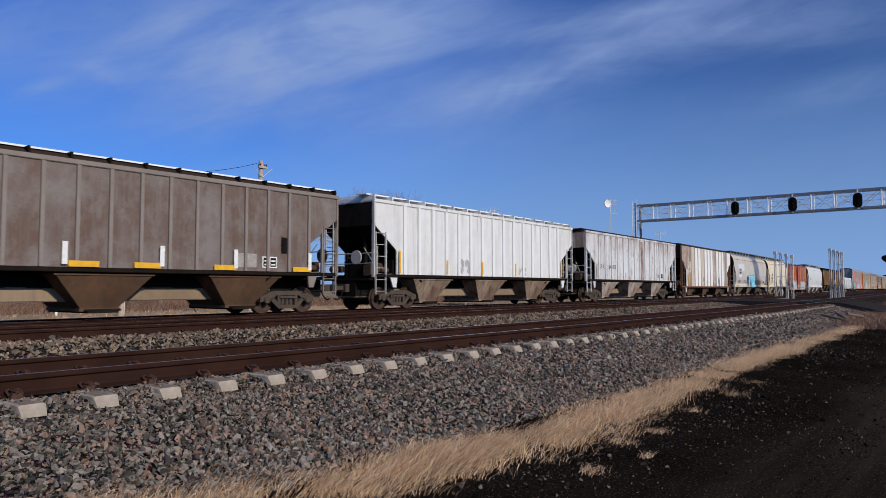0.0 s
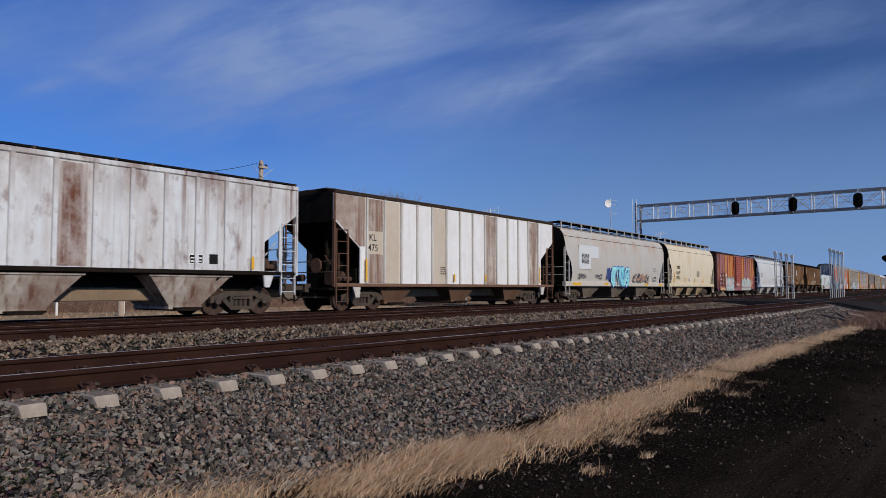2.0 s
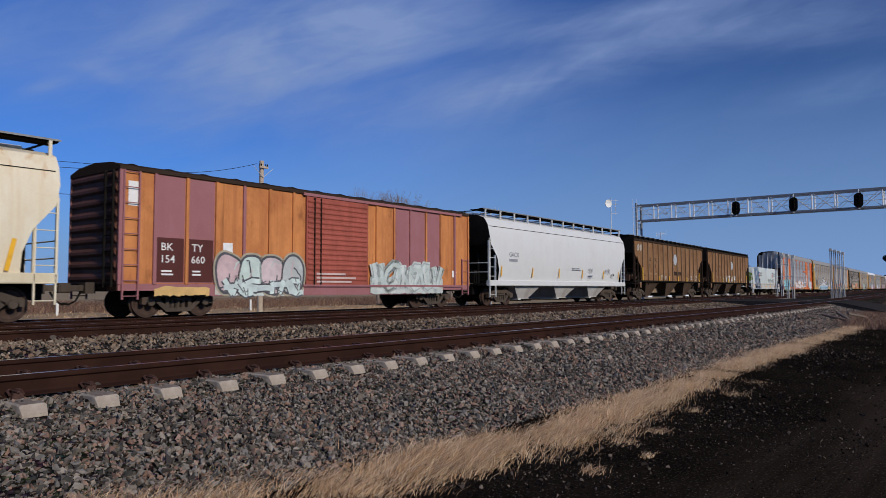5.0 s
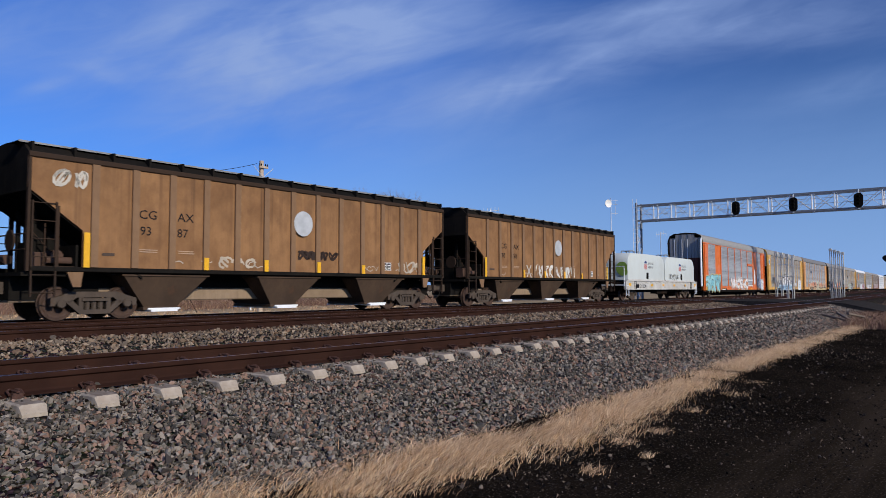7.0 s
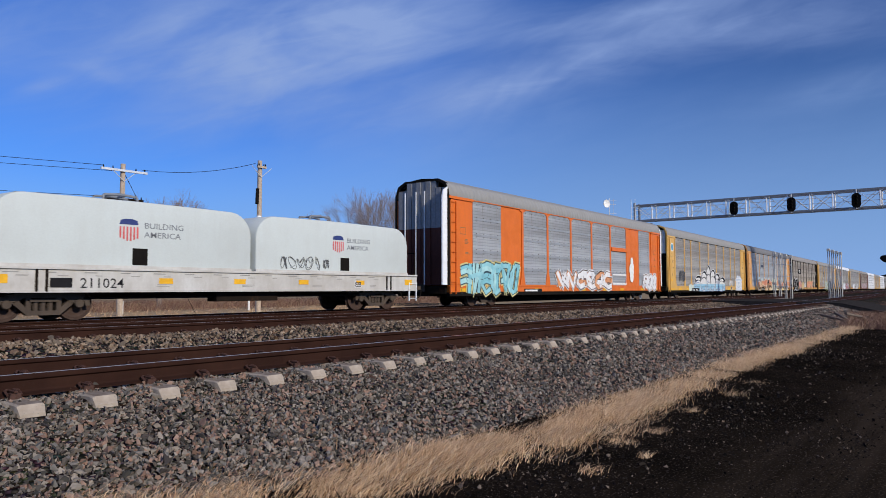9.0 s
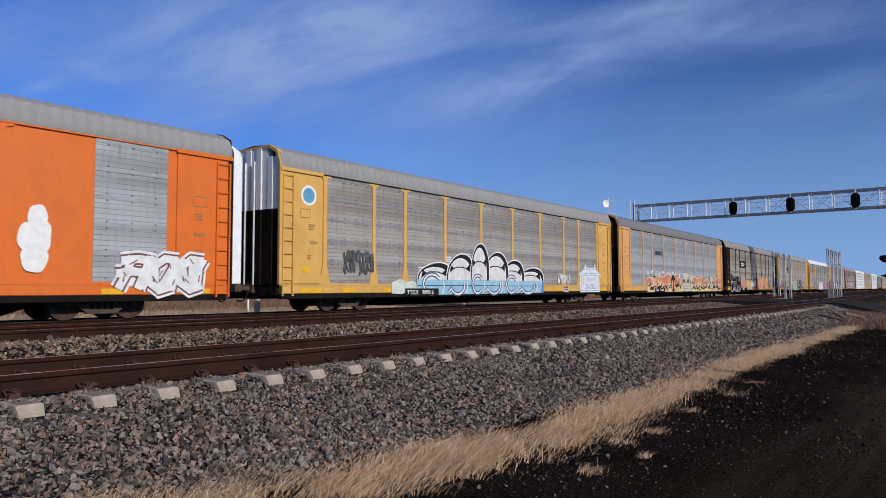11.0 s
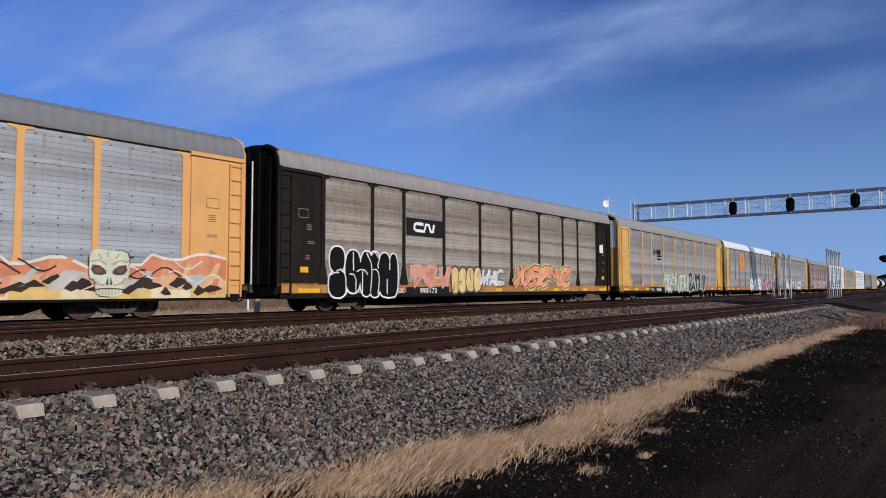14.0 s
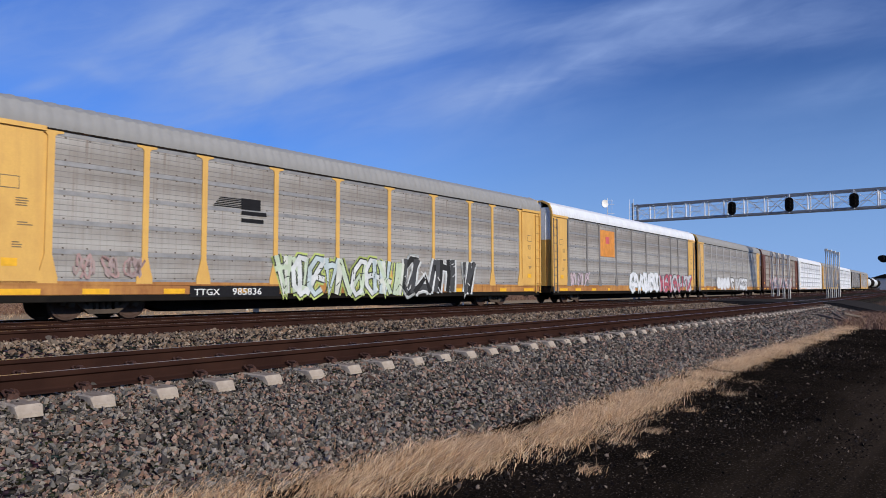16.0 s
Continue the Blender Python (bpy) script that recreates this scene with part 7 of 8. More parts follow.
def rack(a, label, art=(), **spec):
    c = autorack(dict(label=label, **spec))
    for i, g in enumerate(art):
        graffiti(c, *g[:4], -1.540, *g[4:])
    coupled(c, a, a + 28.58, .12)
    return c


car_brown_grey()
car_white()
car_rusty_white()
car_striped()
car_grey_smooth()
car_cream()
car_boxcar()
car_new_white()
car_brown(142.7, 161.46, "ochre-brown ribbed covered hopper car with round silver emblem", 61, False)
car_brown(161.46, 180.08, "ochre-brown ribbed covered hopper car with white scrawl", 71, True)
car_coil()
car_orange_rack()

WHT, BLK, BLU = (.72, .73, .74), (.03, .03, .03), (.34, .52, .66)
c = rack(228.55, "yellow autorack car with grey panels, white graffiti", post=P_YELLOW, panel=G_GREY, strip=S_GREY, roof=R_GREY,
         art=((6.3, 7.8, 1.1, 1.7, [WHT], WHT, 84, 3, "tag"), (-10.6, -9.0, 1.35, 2.35, [(.10, .10, .10)], (.08, .08, .08), 85, 5, "tag")))
undercoat(c, -7.9, -6.3, .62, 1.25, -1.540, (.60, .66, .58), 86)
arches(c, -1.540)
white_house(c, 8.95, 11.95, .62, -1.541)
me = Mesh()
disc(me, [(-12.35 + .36 * cos(q * pi / 14), 4.15 + .36 * sin(q * pi / 14)) for q in range(28)], -1.54, 0)
disc(me, [(-12.35 + .27 * cos(q * pi / 14), 4.15 + .27 * sin(q * pi / 14)) for q in range(28)], -1.542, 1)
part("round_badge", me, [M_WHITE, spray((.12, .34, .50))], c)
decal(c, "number_field", -7.1, -4.85, .56, .86, -1.575, M_INK)
lettering(c, "TTGX", -7.0, .61, .26, -1.582, M_WHITE, 1.1)
lettering(c, "989016", -6.0, .61, .26, -1.582, M_WHITE, 1.0)
stencil(c, 7.0, .64, -1.520, .6)
c = rack(257.14, "pale orange autorack car with grey panels and skull graffiti", post=P_PEACH, panel=G_BLUE, strip=S_LIGHT, roof=R_DARK, corner=P_PEACH, end_top=P_BROWN_DARK, end_low=M_BLACK,
         art=())
OR = [(.60, .21, .11), (.66, .27, .14), (.68, .40, .22), (.70, .52, .36), (.70, .56, .36), (.66, .40, .16)]
painted_band(c, -8.2, .2, .58, 1.72, -1.540, OR, (.05, .035, .03), (.70, .64, .54), 91)
painted_band(c, 3.2, 13.0, .58, 1.62, -1.540, OR[:3] + [(.50, .47, .43), (.72, .60, .36), (.68, .45, .15)], (.05, .035, .03), (.70, .66, .56), 93)
undercoat(c, .0, 3.6, .58, 1.25, -1.545, (.66, .60, .44), 94)
undercoat(c, -.2, 3.4, .6, 1.6, -1.543, (.40, .44, .50), 95)
skull(c, 1.30, 1.36, .82, -1.545, 1.42)
skull(c, 2.93, 1.28, .68, -1.548, .84)
skull(c, 9.33, 1.28, .68, -1.548, .92)
me = Mesh()
disc(me, blob(-2.15, 1.26, .56, .68, random.Random(8), 2.4, .04), -1.56, 0)
for e in (-.26, .26):
    disc(me, blob(-2.15 + e, 1.12, .17, .38, random.Random(9), 2.2, .04), -1.562, 1)
ribbon(me, [(-2.68, 1.6), (-2.43, 1.92), (-2.15, 1.97), (-1.87, 1.92), (-1.63, 1.6)], .05, -1.561, 2)
part("graffiti", me, [spray((.04, .035, .03)), spray((.68, .36, .2)), spray((.66, .66, .64))], c, "black rounded shape with peach hollows")["kind"] = "stuff"
for i in range(10):
    q = Mesh()
    disc(q, blob(-8.0 + i * .85, 1.98 + .1 * sin(i * 2), .2, .13, random.Random(i)), -1.539, 0)
    part("spray_dab", q, spray((.52, .66, .70)), c)
me = Mesh()
ribbon(me, [(-6.35, 3.85), (-6.55, 3.85), (-6.55, 3.2), (-6.35, 3.2)], .06, -1.53, 0)
ribbon(me, [(-4.75, 3.85), (-4.55, 3.85), (-4.55, 3.2), (-4.75, 3.2)], .06, -1.53, 0)
me.box(-6.3, -4.8, -1.532, -1.526, 3.38, 3.68)
part("emblem", me, spray((.05, .06, .09)), c)
decal(c, "number_field", -6.6, -4.3, .58, .90, -1.566, M_INK)
lettering(c, "TTGX", -6.5, .64, .26, -1.572, M_WHITE, 1.2)
lettering(c, "716041", -5.45, .64, .26, -1.572, M_WHITE, 1.1)
c = rack(285.72, "brown-black autorack car with rusty panels, heavy graffiti", post=P_BROWNPOST, panel=G_BROWN, strip=S_BROWN, roof=R_BROWN, sill=P_YELLOWSILL, corner=P_BROWNPOST, ladder=P_BROWNPOST, end_top=M_BLACK, end_low=M_BLACK,
         art=((-6.7, -3.9, 1.0, 1.85, [(.60, .22, .13), (.66, .30, .2)], (.55, .52, .5), 102, 3, "wild"), (-3.8, -1.4, .62, 1.85, [(.70, .50, .20), (.72, .54, .26)], (.10, .07, .05), 103, 4, "bubble"), (-1.4, .6, .98, 1.75, [WHT, (.6, .6, .6)], (.2, .2, .2), 104, 3, "wild"), (1.6, 7.9, .98, 2.0, [(.72, .27, .15), (.76, .36, .20)], (.16, .05, .03), 105, 5, "wild", (.56, .62, .20), "red graffiti with green edge")))
black_piece(c, -11.3, -7.45, .58, 2.42, -1.542)
wide_mark(c, -6.9, -4.42, 3.08, 3.82, -1.530, M_INK, M_WHITE)
lettering(c, "TTGX", -8.0, .66, .3, -1.521, M_WHITE, 1.2)
decal(c, "number_field", -6.9, -3.9, .60, .92, -1.517, M_INK)
lettering(c, "993173", -6.0, .66, .32, -1.524, M_WHITE, 1.25)
decal(c, "white_placard", 12.0, 12.5, 3.1, 3.6, -1.54, M_WHITE)
c = rack(314.3, "bright yellow autorack car with grey panels, yellow-green graffiti", post=P_YELLOW, panel=G_GREY, strip=S_GREY, roof=R_GREY, sill=P_YELLOWSILL, end_top=M_WHITE, end_low=P_YELLOW,
         art=((-4.3, 2.2, .60, 2.0, [(.60, .62, .54), (.50, .58, .42), (.62, .64, .62), (.48, .56, .56)], (.08, .09, .07), 111, 9, "wild", (.46, .54, .16), "pale green graffiti"), (2.2, 7.3, .60, 2.15, [(.035, .035, .035), (.06, .06, .06)], (.72, .72, .70), 112, 5, "wild", (.5, .52, .5)), (-11.0, -8.9, 1.1, 1.8, [(.36, .27, .25)], (.38, .25, .23), 113, 3, "tag")))
me = Mesh()
for i in range(6):
    me.box(-6.75 + .05 * i, -5.7, -1.53, -1.524, 3.45 + i * .055, 3.475 + i * .055)
part("emblem_lines", me, M_INK, c)
decal(c, "emblem_block", -5.7, -4.95, 3.42, 3.78, -1.53, M_INK)
small_print(c, -5.7, 3.25, 1.2, 2, -1.53, M_INK, .12)
decal(c, "number_field", -7.5, -4.1, .60, .94, -1.517, M_INK)
lettering(c, "TTGX", -7.35, .66, .28, -1.524, M_WHITE, 1.2)
lettering(c, "985836", -6.0, .66, .32, -1.524, M_WHITE, 1.2)
c = rack(342.88, "grey-panelled autorack car with white roof and yellow ends", post=paint("rack_dull_grey_post", (.20, .19, .18), (.12, .10, .08), .5, .1, .6), corner=P_YELLOW, panel=G_GREY, strip=M_INK, roof=R_WHITE, sill=P_YELLOWSILL, end_top=M_WHITE, end_low=P_YELLOW,
         art=((-11.5, -8.6, .9, 1.9, [(.62, .5, .52)], (.6, .45, .48), 121, 3, "tag"), (-2.0, 4.0, .62, 1.9, [WHT], (.35, .4, .38), 122, 5, "wild"), (4.2, 12.4, .62, 1.9, [(.45, .10, .13), (.5, .5, .52)], (.12, .10, .12), 123, 8, "wild")))
decal(c, "orange_emblem", -7.0, -4.6, 2.9, 4.6, -1.53, spray((.66, .26, .05)))
decal(c, "emblem_head", -6.1, -5.5, 3.75, 4.2, -1.54, spray((.62, .12, .12)))
rack(371.46, "grey autorack car with yellow ends, white scrawl", post=paint("rack_grey_post", (.40, .39, .37), (.25, .2, .17), .4, .1, .5), panel=G_GREY, strip=S_GREY, roof=R_GREY, sill=P_YELLOWSILL, corner=P_YELLOW, end_top=M_BLACK, end_low=M_BLACK,
     art=((-7.0, -2.2, .7, 2.0, [WHT], (.5, .5, .5), 131, 4, "bubble"), (-1.6, 6.2, .7, 1.9, [(.5, .5, .5), WHT], BLK, 132, 6, "wild")))
rack(400.04, "dark red-brown autorack car behind a row of posts", post=P_BROWNWALL, panel=G_BROWN, strip=S_BROWN, roof=R_BROWN, corner=P_BROWNWALL, art=((-9.0, 8.0, .8, 2.2, [(.5, .3, .3), (.55, .5, .5)], (.2, .1, .1), 141, 12, "wild"),))
rack(428.62, "white autorack car with grey vertical slots", post=M_WHITE, panel=G_WHITE, strip=S_LIGHT, roof=R_WHITE, corner=M_WHITE, sill=M_WHITE, ladder=M_WHITE)
for i, (lab, post, pan, rf) in enumerate((("yellow autorack car far down the train", P_YELLOW, G_GREY, R_GREY), ("white autorack car far down the train", M_WHITE, G_WHITE, R_WHITE), ("grey autorack car far down the train", P_BROWNPOST, G_GREY, R_GREY),
                                          ("yellow autorack car near the train's tail", P_YELLOW, G_BLUE, R_GREY))):
    rack(457.2 + 28.58 * i, lab, post=post, panel=pan, strip=S_GREY, roof=rf, spin=False)


def tank_car(a, b, label, mat):
    car = thing("tank_car", label, "tank car", "cars of the freight train")
    H = (b - a) / 2 - .7
    me = Mesh()
    st = [(-H + .3, .02), (-H + .33, .6), (-H + .5, 1.1), (-H + .85, 1.42), (-H + 1.3, 1.5)]
    rows = [[(x, r * cos(q * pi / 12), 2.75 + r * sin(q * pi / 12)) for q in range(25)] for x, r in st + [(-x, r) for x, r in st[::-1]]]
    me.grid(rows)
    part("tank", me, mat, car)
    part("dome", Mesh().rod((0, 0, 4.2), (0, 0, 4.65), .5, 16), mat, car)
    part("underframe", Mesh().cbox(-H, H, -.5, .5, .9, 1.25, .05), M_DARK, car)
    for e in (-1, 1):
        part("end_platform", Mesh().box(e * H, e * (H - 1.2), -1.4, 1.4, 1.1, 1.2), M_DARK, car)
        add_coupler(car, e * H, e)
        add_truck(car, e * (H - 1.9), False)
    coupled(car, a, b, 0)


x = 571.5
for i in range(4):
    tank_car(x, x + 17.5, "white tank car far down the train" if i % 2 == 0 else "black tank car far down the train", (P_NEWWHITE, M_BLACK)[i % 2])
    x += 17.5


# ---------------------------------------------------------------- signal bridge over the tracks
def signal_bridge():
    br = thing("signal_bridge", "galvanised lattice signal bridge spanning the tracks", "signal bridge")
    X, YA, YB, Z0, Z1, W = 64.0, 27.4, -6.0, 7.25, 8.72, 1.1
    n = 20

    def P(t, side, z):
        y = YA + (YB - YA) * t
        return (X + (side - .5) * W + (YA - y) * tan(heading(X)), y, z)
    # chords and walkway use darker zinc: the shade seen from below, in their colour
    for side in (0, 1):
        for z in (Z0, Z1):
            a, b = P(0, side, z), P(1, side, z)
            r = .075
            box = [(a[0] - r, a[1], a[2] - r), (a[0] + r, a[1], a[2] - r), (a[0] + r, a[1], a[2] + r), (a[0] - r, a[1], a[2] + r), (b[0] - r, b[1], b[2] - r), (b[0] + r, b[1], b[2] - r), (b[0] + r, b[1], b[2] + r), (b[0] - r, b[1], b[2] + r)]
            part("chord", Mesh().add(box, [(0, 1, 2, 3), (7, 6, 5, 4), (0, 4, 5, 1), (1, 5, 6, 2), (2, 6, 7, 3), (3, 7, 4, 0)]), M_BRIDGE, br)
        for i in range(n + 1):
            part("upright", Mesh().rod(P(i / n, side, Z0), P(i / n, side, Z1), .062, 6), M_GALVL, br)
        for i in range(n):
            a, b = (Z0, Z1) if i % 2 else (Z1, Z0)
            part("brace", Mesh().rod(P(i / n, side, a), P((i + 1) / n, side, b), .028, 5), M_GALV, br)
            part("brace", Mesh().rod(P(i / n, side, b), P((i + 1) / n, side, a), .02, 5), M_GALV, br)
    me = Mesh()
    for i in range(n + 1):
        for z in (Z0, Z1):
            me.rod(P(i / n, 0, z), P(i / n, 1, z), .03, 5)
    part("cross_member", me, M_GALV, br)
    part("walkway", Mesh().add([P(0, .38, Z0 + .06), P(0, .62, Z0 + .06), P(1, .62, Z0 + .06), P(1, .38, Z0 + .06)], [(0, 1, 2, 3)]).add([P(0, .38, Z0 + .02), P(0, .62, Z0 + .02), P(1, .62, Z0 + .02), P(1, .38, Z0 + .02)], [(3, 2, 1, 0)]), M_BRIDGE, br)
    hr = Mesh()
    for z in (Z0 + .55, Z0 + 1.0):
        hr.rod(P(0, 0, z), P(1, 0, z), .022, 5)
    part("handrail", hr, M_GALV, br)
    for t in (0, 1):
        y = YA + (YB - YA) * t
        for side in (0, 1):
            px, py, _ = P(t, side, 0)
            part("leg", Mesh().rod((px, py, -.7), (px, py, Z1 + .25), .11, 10), M_BRIDGE, br)
        lg = Mesh()
        a0, a1 = P(t, 0, 0), P(t, 1, 0)
        for i in range(6):
            z0, z1 = -.4 + i * 1.3, .9 + i * 1.3
            lg.rod((a0[0], a0[1], z0), (a1[0], a1[1], z1), .035, 5)
            lg.rod((a1[0], a1[1], z0), (a0[0], a0[1], z1), .035, 5)
        part("leg_lacing", lg, M_GALV, br)
        fl = Mesh()
        for i in range(22):
            z = -.3 + i * .42
            fl.rod((a0[0] - .35, a0[1] - .2, z), (a0[0] - .35, a0[1] + .2, z), .016, 5)
        for d in (-.2, .2):
            fl.rod((a0[0] - .35, a0[1] + d, -.7), (a0[0] - .35, a0[1] + d, Z1 + .6), .025, 5)
        part("leg_ladder", fl, M_GALV, br)
    for y in (18.35, 13.75, 9.0):        # heads over each track
        px = X - W / 2 + (YA - y) * tan(heading(X)) - .12
        hd = thing("railway_signal", "black oval signal head with hooded lamps on the bridge", "railway signal", "signal heads on the bridge")
        out = []
        for i in range(28):
            a = 2 * pi * i / 28
            out.append((y + .34 * cos(a), 7.86 + .27 * (1 if sin(a) > 0 else -1) + .34 * sin(a)))
        me = Mesh()
        n2 = len(out)
        me.add([(px, q, z) for q, z in out] + [(px + .03, q, z) for q, z in out], [(i, (i + 1) % n2, n2 + (i + 1) % n2, n2 + i) for i in range(n2)] + [tuple(range(n2))[::-1], tuple(range(n2, 2 * n2))])
        part("backplate", me, M_BLACK, hd)
        for dz in (-.28, 0, .28):
            hood = Mesh()
            ring = [(y + .12 * cos(a), 7.86 + dz + .12 * sin(a)) for a in [radians(-20 + i * 20) for i in range(12)]]
            hood.grid([[(px - .01, q, z) for q, z in ring], [(px - .26, q, z) for q, z in ring]])
            part("lamp_hood", hood, M_BLACK, hd)
        part("mast", Mesh().rod((px + .05, y, 7.15), (px + .05, y, 8.75), .05, 8).box(px + .03, px + .3, y - .05, y + .05, 7.4, 7.5), M_GALV, hd)
        hd.location = EYE * -.28
        hd.scale = (1.28, 1.28, 1.28)
    br.location = EYE * -.28         # stands where its heads hang over the three tracks
    br.scale = (1.28, 1.28, 1.28)


signal_bridge()


M_POST = plain("dull_zinc_post", (.66, .63, .57), .85, 0, .25, 6)


def pipe_stand(x, y, count, gap, z1, label):
    """A row of slim galvanised posts tied by cross rails, on a small slab."""
    st = thing("post_stand", label, "post stand", "galvanised post stands beside the crossing")
    base = -.55
    for i in range(count):
        a, b = x + i * gap[0], y + i * gap[1]
        top = z1 - .12 * i
        part("post", Mesh().rod((a, b - .07, base), (a, b - .07, top), .045, 8), M_POST, st)
        part("post", Mesh().rod((a, b + .07, base), (a, b + .07, top), .034, 8), M_POST, st)
        rungs = Mesh()
        for k in range(int((top - base) / .38)):
            rungs.rod((a, b - .07, base + .3 + k * .38), (a, b + .07, base + .3 + k * .38), .014, 5)
        part("rung", rungs, M_POST, st)
        part("post_cap", Mesh().cbox(a - .11, a + .11, b - .13, b + .13, top - .16, top + .10, .03), M_POST, st)
        if i % 2:
            part("hinge_box", Mesh().cbox(a - .2, a - .05, b - .10, b + .10, 1.1, 1.5, .02), M_POST, st)
    tie_bar = Mesh()
    for z in (.9, 1.8, 2.9):
        tie_bar.rod((x, y, z), (x + gap[0] * (count - 1), y + gap[1] * (count - 1), z), .02, 6)
    part("tie_rail", tie_bar, M_GALV, st)
    part("slab", Mesh().cbox(x - 1, x + gap[0] * (count - 1) + 1.8, y + min(0, gap[1] * (count - 1)) - .8, y + max(0, gap[1] * (count - 1)) + .8, base - .25, base, .03), plain("slab_concrete", (.15, .135, .12), .85), st)


pipe_stand(68.0, 16.16, 4, (0, -.465), 4.0, "four slim galvanised posts joined by cross rails")
pipe_stand(72.0, 12.42, 4, (0, -.317), 4.3, "tall group of slim galvanised posts by the line")


# ---------------------------------------------------------------- masts, poles, wires, trees behind the train
def at_bearing(px_dir, y):
    k = y / px_dir[1]
    return px_dir[0] * k, y


def radio_mast():
    m = thing("radio_mast", "slim radio mast with a white round dish", "antenna mast")
    x, y = at_bearing((.9243, .4375), 33.0)
    part("pole", Mesh().rod((x, y, -.7), (x, y, 10.6), .07, 8, 0, .04), M_GALV, m)
    dish = Mesh()
    nx, ny = -.45, -.893          # the dish looks this way
    rows = [[(x - .80 * .43 + nx * (.15 + .1 * r * r) - ny * .43 * r * cos(a), y + .8 * .35 + ny * (.15 + .1 * r * r) + nx * .43 * r * cos(a), 9.95 + .43 * r * sin(a)) for a in [2 * pi * i / 24 for i in range(25)]] for r in (0.01, .35, .7, 1.0)]
    dish.grid(rows)
    back = [[(p[0] - nx * .06, p[1] - ny * .06, p[2]) for p in r] for r in rows]
    dish.grid(back)
    dish.grid([rows[-1], back[-1]])
    part("dish", dish, M_WHITE, m)
    arm = Mesh().rod((x - .35, y + .25, 9.95), (x, y, 9.95), .03, 6)
    for z in (8.9, 9.9, 10.3):
        arm.rod((x, y, z), (x + .55, y - .55, z), .018, 6)
    arm.rod((x + .35, y - .35, 8.7), (x + .35, y - .35, 10.5), .018, 6)
    part("arm", arm, M_GALV, m)


radio_mast()


def yagi(x, y, z, label):
    a = thing("antenna", label, "antenna")
    part("pole", Mesh().rod((x, y, -.7), (x, y, z), .045, 8), M_GALV, a)
    me = Mesh().rod((x - .5, y + .3, z - .3), (x + .6, y - .4, z - .1), .025, 6)
    for i in range(5):
        t = i / 4
        px, py, pz = x - .5 + 1.1 * t, y + .3 - .7 * t, z - .3 + .2 * t
        me.rod((px, py, pz - .28), (px, py, pz + .28), .014, 5)
    part("boom", me, M_GALV, a)


yagi(*at_bearing((.8161, .5731), 32.0), 7.2, "small directional antenna on a pole")
yagi(*at_bearing((.9714, .3835), 30.0), 7.1, "short pole with a small head")
yagi(*at_bearing((.7944, .6007), 33.5), 6.7, "thin pole with a small antenna")

M_POLE = plain("pole_wood", (.50, .40, .31), .85, 0, .35, 8)


def utility_pole(x, y, z, arms, label):
    p = thing("utility_pole", label, "utility pole", "poles of the power line")
    part("pole", Mesh().rod((x, y, -.75), (x, y, z), .17, 12, 0, .13), M_POLE, p)
    for za, w, m in arms:
        part("crossarm", Mesh().box(x - w, x + w, y - .25, y - .13, za - .06, za + .06), m, p)
        for t in (-.9, -.5, .5, .9):
            part("insulator", Mesh().rod((x + w * t, y - .19, za + .05), (x + w * t, y - .19, za + .2), .04, 8, 0, .025), M_DARK, p)
    for s in (-1, 1):
        part("arm_brace", Mesh().rod((x + s * .7, y - .2, arms[0][0]), (x, y - .16, arms[0][0] - .6), .02, 5), M_GALV, p)
    tr = Mesh().rod((x - .32, y - .2, z - 2.6), (x - .28, y - .2, z - 1.7), .10, 12)
    part("equipment_can", tr, M_DARK, p)


PX1, PY1 = at_bearing((.60607, .8275), 34.0)
PX2, PY2 = at_bearing((.4828, .982), 38.0)
utility_pole(PX1, PY1, 8.35, ((7.95, .3, M_POLE),), "weathered wooden utility pole with short arm")
utility_pole(PX2, PY2, 7.75, ((7.35, 1.3, M_GALV), (5.75, 1.1, M_DARK)), "wooden utility pole with two crossarms")


def wire(a, b, sag, label):
    me = Mesh()
    a, b = Vector(a), Vector(b)
    pts = [a.lerp(b, i / 14) - Vector((0, 0, sag * 4 * (i / 14) * (1 - i / 14))) for i in range(15)]
    for p, q in zip(pts, pts[1:]):
        me.rod(p, q, .016, 4)
    tagged(part("power_line", me, M_DARK), label, "cable", "wires of the power line")


wire((PX2 + 1.1, PY2, 7.55), (PX1 - .3, PY1, 8.15), .3, "thin dark overhead wire between the poles")
wire((PX2 - 1.1, PY2, 7.55), (-22, 44, 7.6), .35, "thin dark overhead wire leaving the pole")
wire((PX2 - .6, PY2, 7.3), (-22, 44, 6.9), .35, "second thin dark overhead wire")
wire((PX2 - 1.0, PY2, 5.85), (-22, 44, 5.6), .3, "lower dark overhead wire")
wire((PX2 + .1, PY2, 7.2), (PX2 + 4.4, PY2 - .4, -.7), 0, "guy wire from pole to ground")

M_BARK = plain("bare_bark", (.26, .20, .165), .9, 0, .4, 14)


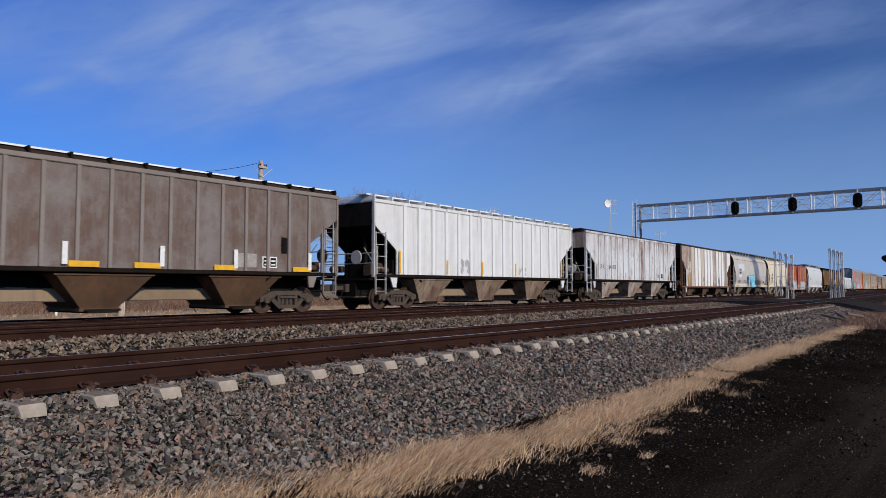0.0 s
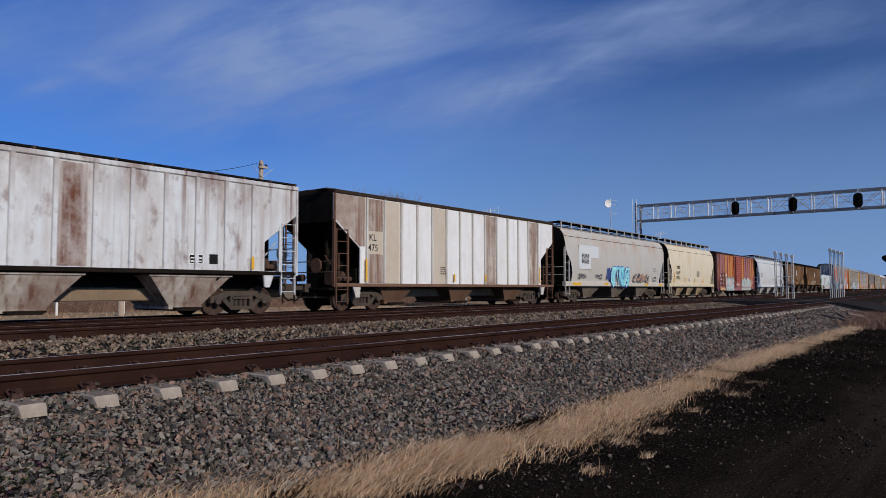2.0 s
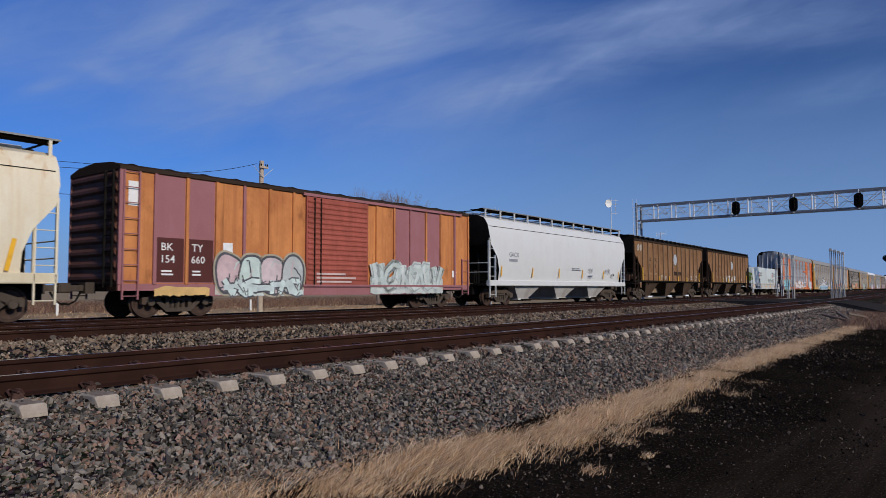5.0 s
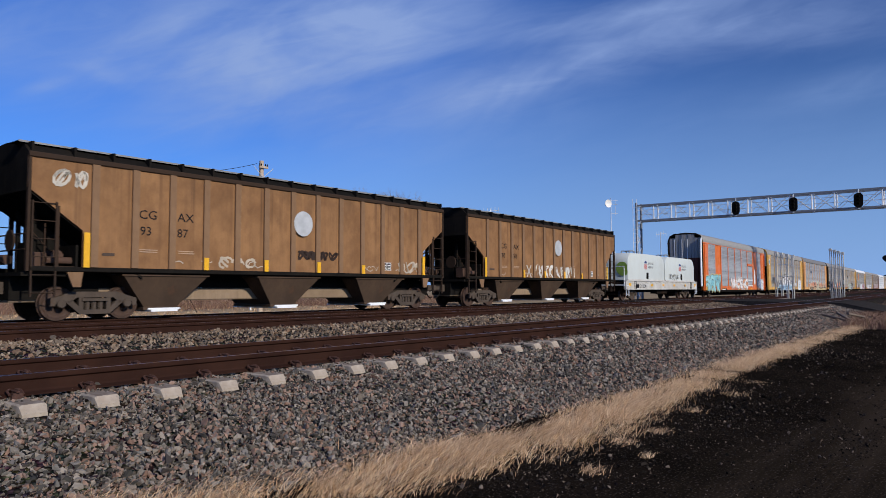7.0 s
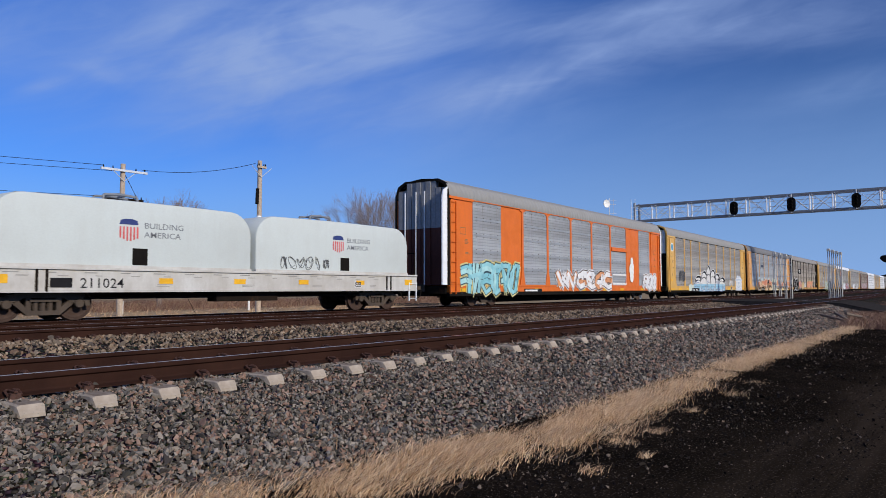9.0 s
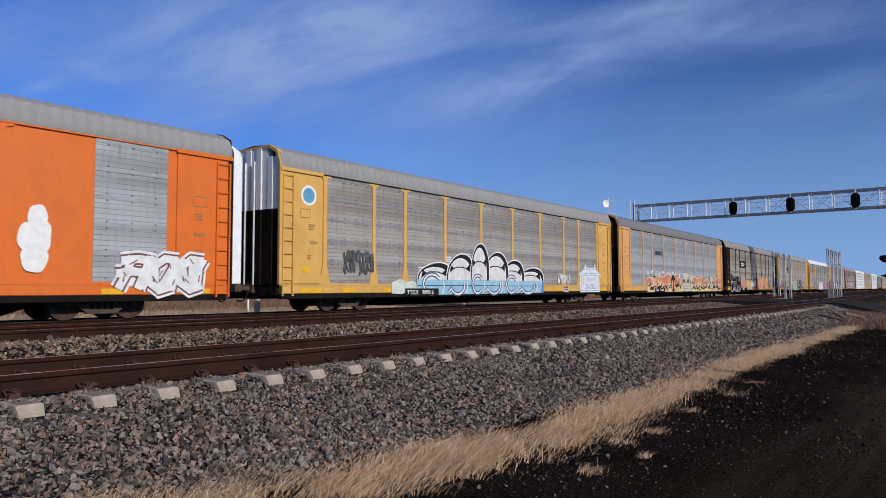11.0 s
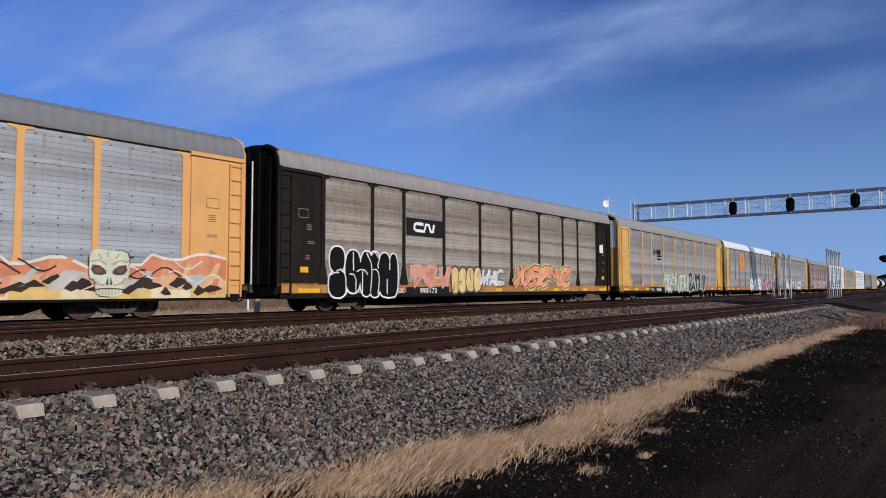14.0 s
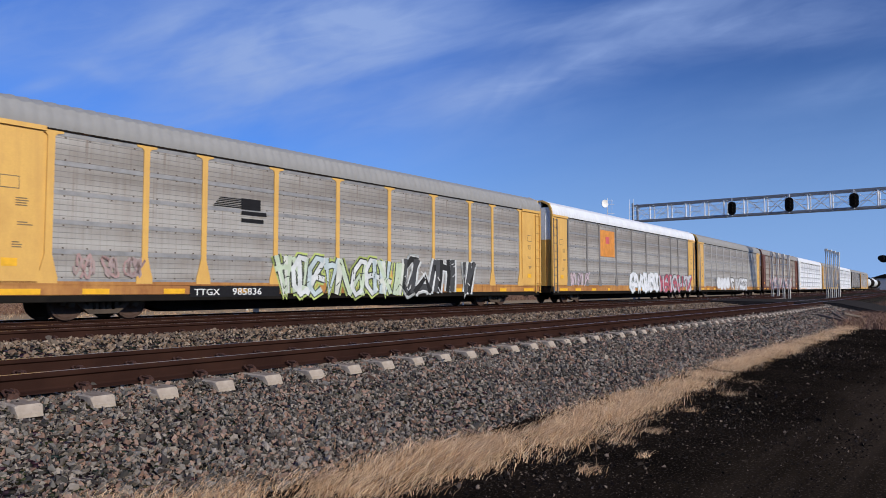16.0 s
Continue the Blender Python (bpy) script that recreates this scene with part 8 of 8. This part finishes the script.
def bare_tree(x, y, height, spread, seed, label):
    rng = random.Random(seed)
    tree = thing("tree", label, "tree", "bare winter trees")
    limbs, twigs = Mesh(), Mesh()

    def grow(p, d, length, r, depth):
        steps = 3
        for i in range(steps):
            q = p + d * length / steps
            (limbs if depth < 2 else twigs).rod(p, q, r * (1 - .25 * i / steps), 5 if depth < 2 else 3, 0, r * (1 - .25 * (i + 1) / steps))
            p = q
            d = (d + Vector((rng.uniform(-.14, .14), rng.uniform(-.14, .14), rng.uniform(-.02, .10)))).normalized()
            if depth < 5 and i > 0:
                for _ in range(rng.choice((2, 2, 3))):
                    n = d.orthogonal().normalized()
                    n.rotate(Matrix.Rotation(rng.uniform(0, 6.28), 3, d))
                    e = (d + n * rng.uniform(.35, .8) * spread).normalized()
                    grow(p, e, length * rng.uniform(.55, .78), r * .5, depth + 1)
        if depth < 5:
            grow(p, d, length * .66, r * .68, depth + 1)
    trunk = Mesh().rod((x, y, -.8), (x, y, height * .16), .20, 10, 0, .16)
    part("trunk", trunk, M_BARK, tree)
    for k in range(5):
        a = k * 1.256 + rng.uniform(-.3, .3)
        d = Vector((cos(a) * .55 * spread, sin(a) * .55 * spread, 1)).normalized()
        grow(Vector((x, y, height * .15)), d, height * .34, .062, 1)
    part("limb", limbs, M_BARK, tree)
    part("crown", twigs, M_BARK, tree)


bare_tree(47.0, 46, 9.8, .92, 3, "bare leafless tree with spreading fine twigs")
bare_tree(27.6, 50, 7.9, 1.0, 8, "low bare leafless tree behind the poles")
bare_tree(65.7, 52, 9.6, 1.0, 12, "small bare leafless tree")


# low sheds and far trees along the horizon
def far_shed(x, y, w, d, h, color, label):
    b = thing("shed", label, "building", "low buildings behind the line")
    m = paint("shed_paint", color, tuple(q * .5 for q in color), .4, .1, .7)
    wall = part("wall", Mesh().box(x, x + w, y, y + d, -.8, h), m, b)
    part("roof", Mesh().extrude_x([(y - .3, h), (y + d / 2, h + d * .16), (y + d + .3, h), (y + d + .3, h - .1), (y - .3, h - .1)], x - .3, x + w + .3), M_DARK, b)
    part("door", Mesh().box(x + w * .3, x + w * .3 + 1.0, y - .04, y + .02, -.75, 1.25), M_DARK, b)
    for k in (.1, .55, .75):
        win = part("window", Mesh().box(x + w * k, x + w * k + .9, y - .04, y + .02, .1, .9), M_INK, b)


far_shed(120, 62, 14, 7, 2.6, (.30, .16, .11), "low brown shed far behind the line")
far_shed(430, 40, 30, 14, 6.0, (.42, .42, .43), "pale grey building far down the line")


def far_trees():
    rng = random.Random(4)
    me = Mesh()
    for i in range(420):
        x, y = rng.uniform(250, 900), rng.uniform(-20, 500)
        if abs(y - 20 - .0624 * x) < 25:
            continue
        h = rng.uniform(2, 5)
        for k in range(5):
            a = Vector((x + rng.uniform(-2, 2), y + rng.uniform(-2, 2), -.8))
            me.rod(a, a + Vector((rng.uniform(-1, 1), rng.uniform(-1, 1), h)), .5, 4, 0, .05)
    tagged(part("far_brush", me, plain("far_brush", (.10, .085, .065), .95)), "dark line of brush along the far horizon", "brush", kind="stuff")


far_trees()


def marker_post(x, y, h, label):
    m = thing("marker_post", label, "marker post", "white posts beside the far track")
    part("post", Mesh().box(x - .06, x + .06, y - .04, y + .04, -.75, h), M_WHITE, m)
    part("cap", Mesh().box(x - .07, x + .07, y - .05, y + .05, h, h + .03), M_GALV, m)


for px, py in ((.4215, 1.045), (.4815, .972), (.603, .845)):
    marker_post(*at_bearing((px, py), 41.0), .02, "short white marker post in dry grass")


def near_signal():
    """The edge of a signal head that reaches into view on the right."""
    s = thing("railway_signal", "black hooded signal lamp on a roadside mast", "railway signal", "signal heads on the bridge")
    x, y, z = 33.0, 3.72, 1.94
    part("mast", Mesh().rod((x, y - .55, -.9), (x, y - .55, z + .6), .06, 10), M_GALVL, s)
    part("housing", Mesh().rod((x + .1, y - .05, z), (x + .35, y - .05, z), .15, 16), M_BLACK, s)
    part("lamp_hood", Mesh().rod((x - .15, y, z + .02), (x + .12, y - .02, z), .11, 14), M_BLACK, s)
    part("bracket", Mesh().rod((x + .2, y - .05, z), (x, y - .55, z), .03, 6), M_BLACK, s)


near_signal()


def debris():
    d = thing("broken_tie_pile", "bleached broken tie pieces beside the crossing", "debris")
    m = plain("bleached_wood", (.19, .15, .12), .9, 0, .4, 8)
    for x, y, l, a, z in ((33.2, 5.3, 1.5, 30, -.45), (34.0, 5.0, 1.2, -20, -.40), (32.2, 5.5, 1.0, 70, -.45), (34.8, 4.6, 1.3, 10, -.5)):
        o = part("piece", Mesh().cbox(-l / 2, l / 2, -.05, .05, -.04, .05, .015), m, d)
        o.matrix_basis = pose(x, y, z, 0, random.uniform(-12, 12), a)


debris()


# ---------------------------------------------------------------- what moves
SPEED, SLOWING = 19.8447, -0.0305


def run(t):
    return SPEED * t + SLOWING * t * t


def place(s):
    if s <= BEND_END:
        x = s
    else:
        x = BEND_END + (s - BEND_END) * cos(heading(BEND_END)) + .0
    return pose(x, 20.5026 + curve(x), TRACKS["far"][1], 0, 0, math.degrees(heading(x)))


def motions():
    for car, s0 in CARS:
        walk(car, [(i * .5, place(s0 - run(i * .5))) for i in range(33)])
    turns = [(i / 30, -math.degrees(run(i / 30) / WHEEL_R)) for i in range(481)]
    for w, dx in SPINNING:
        walk(w, [(t, pose(dx, 0, WHEEL_R, 0, a, 0)) for t, a in turns])


motions()
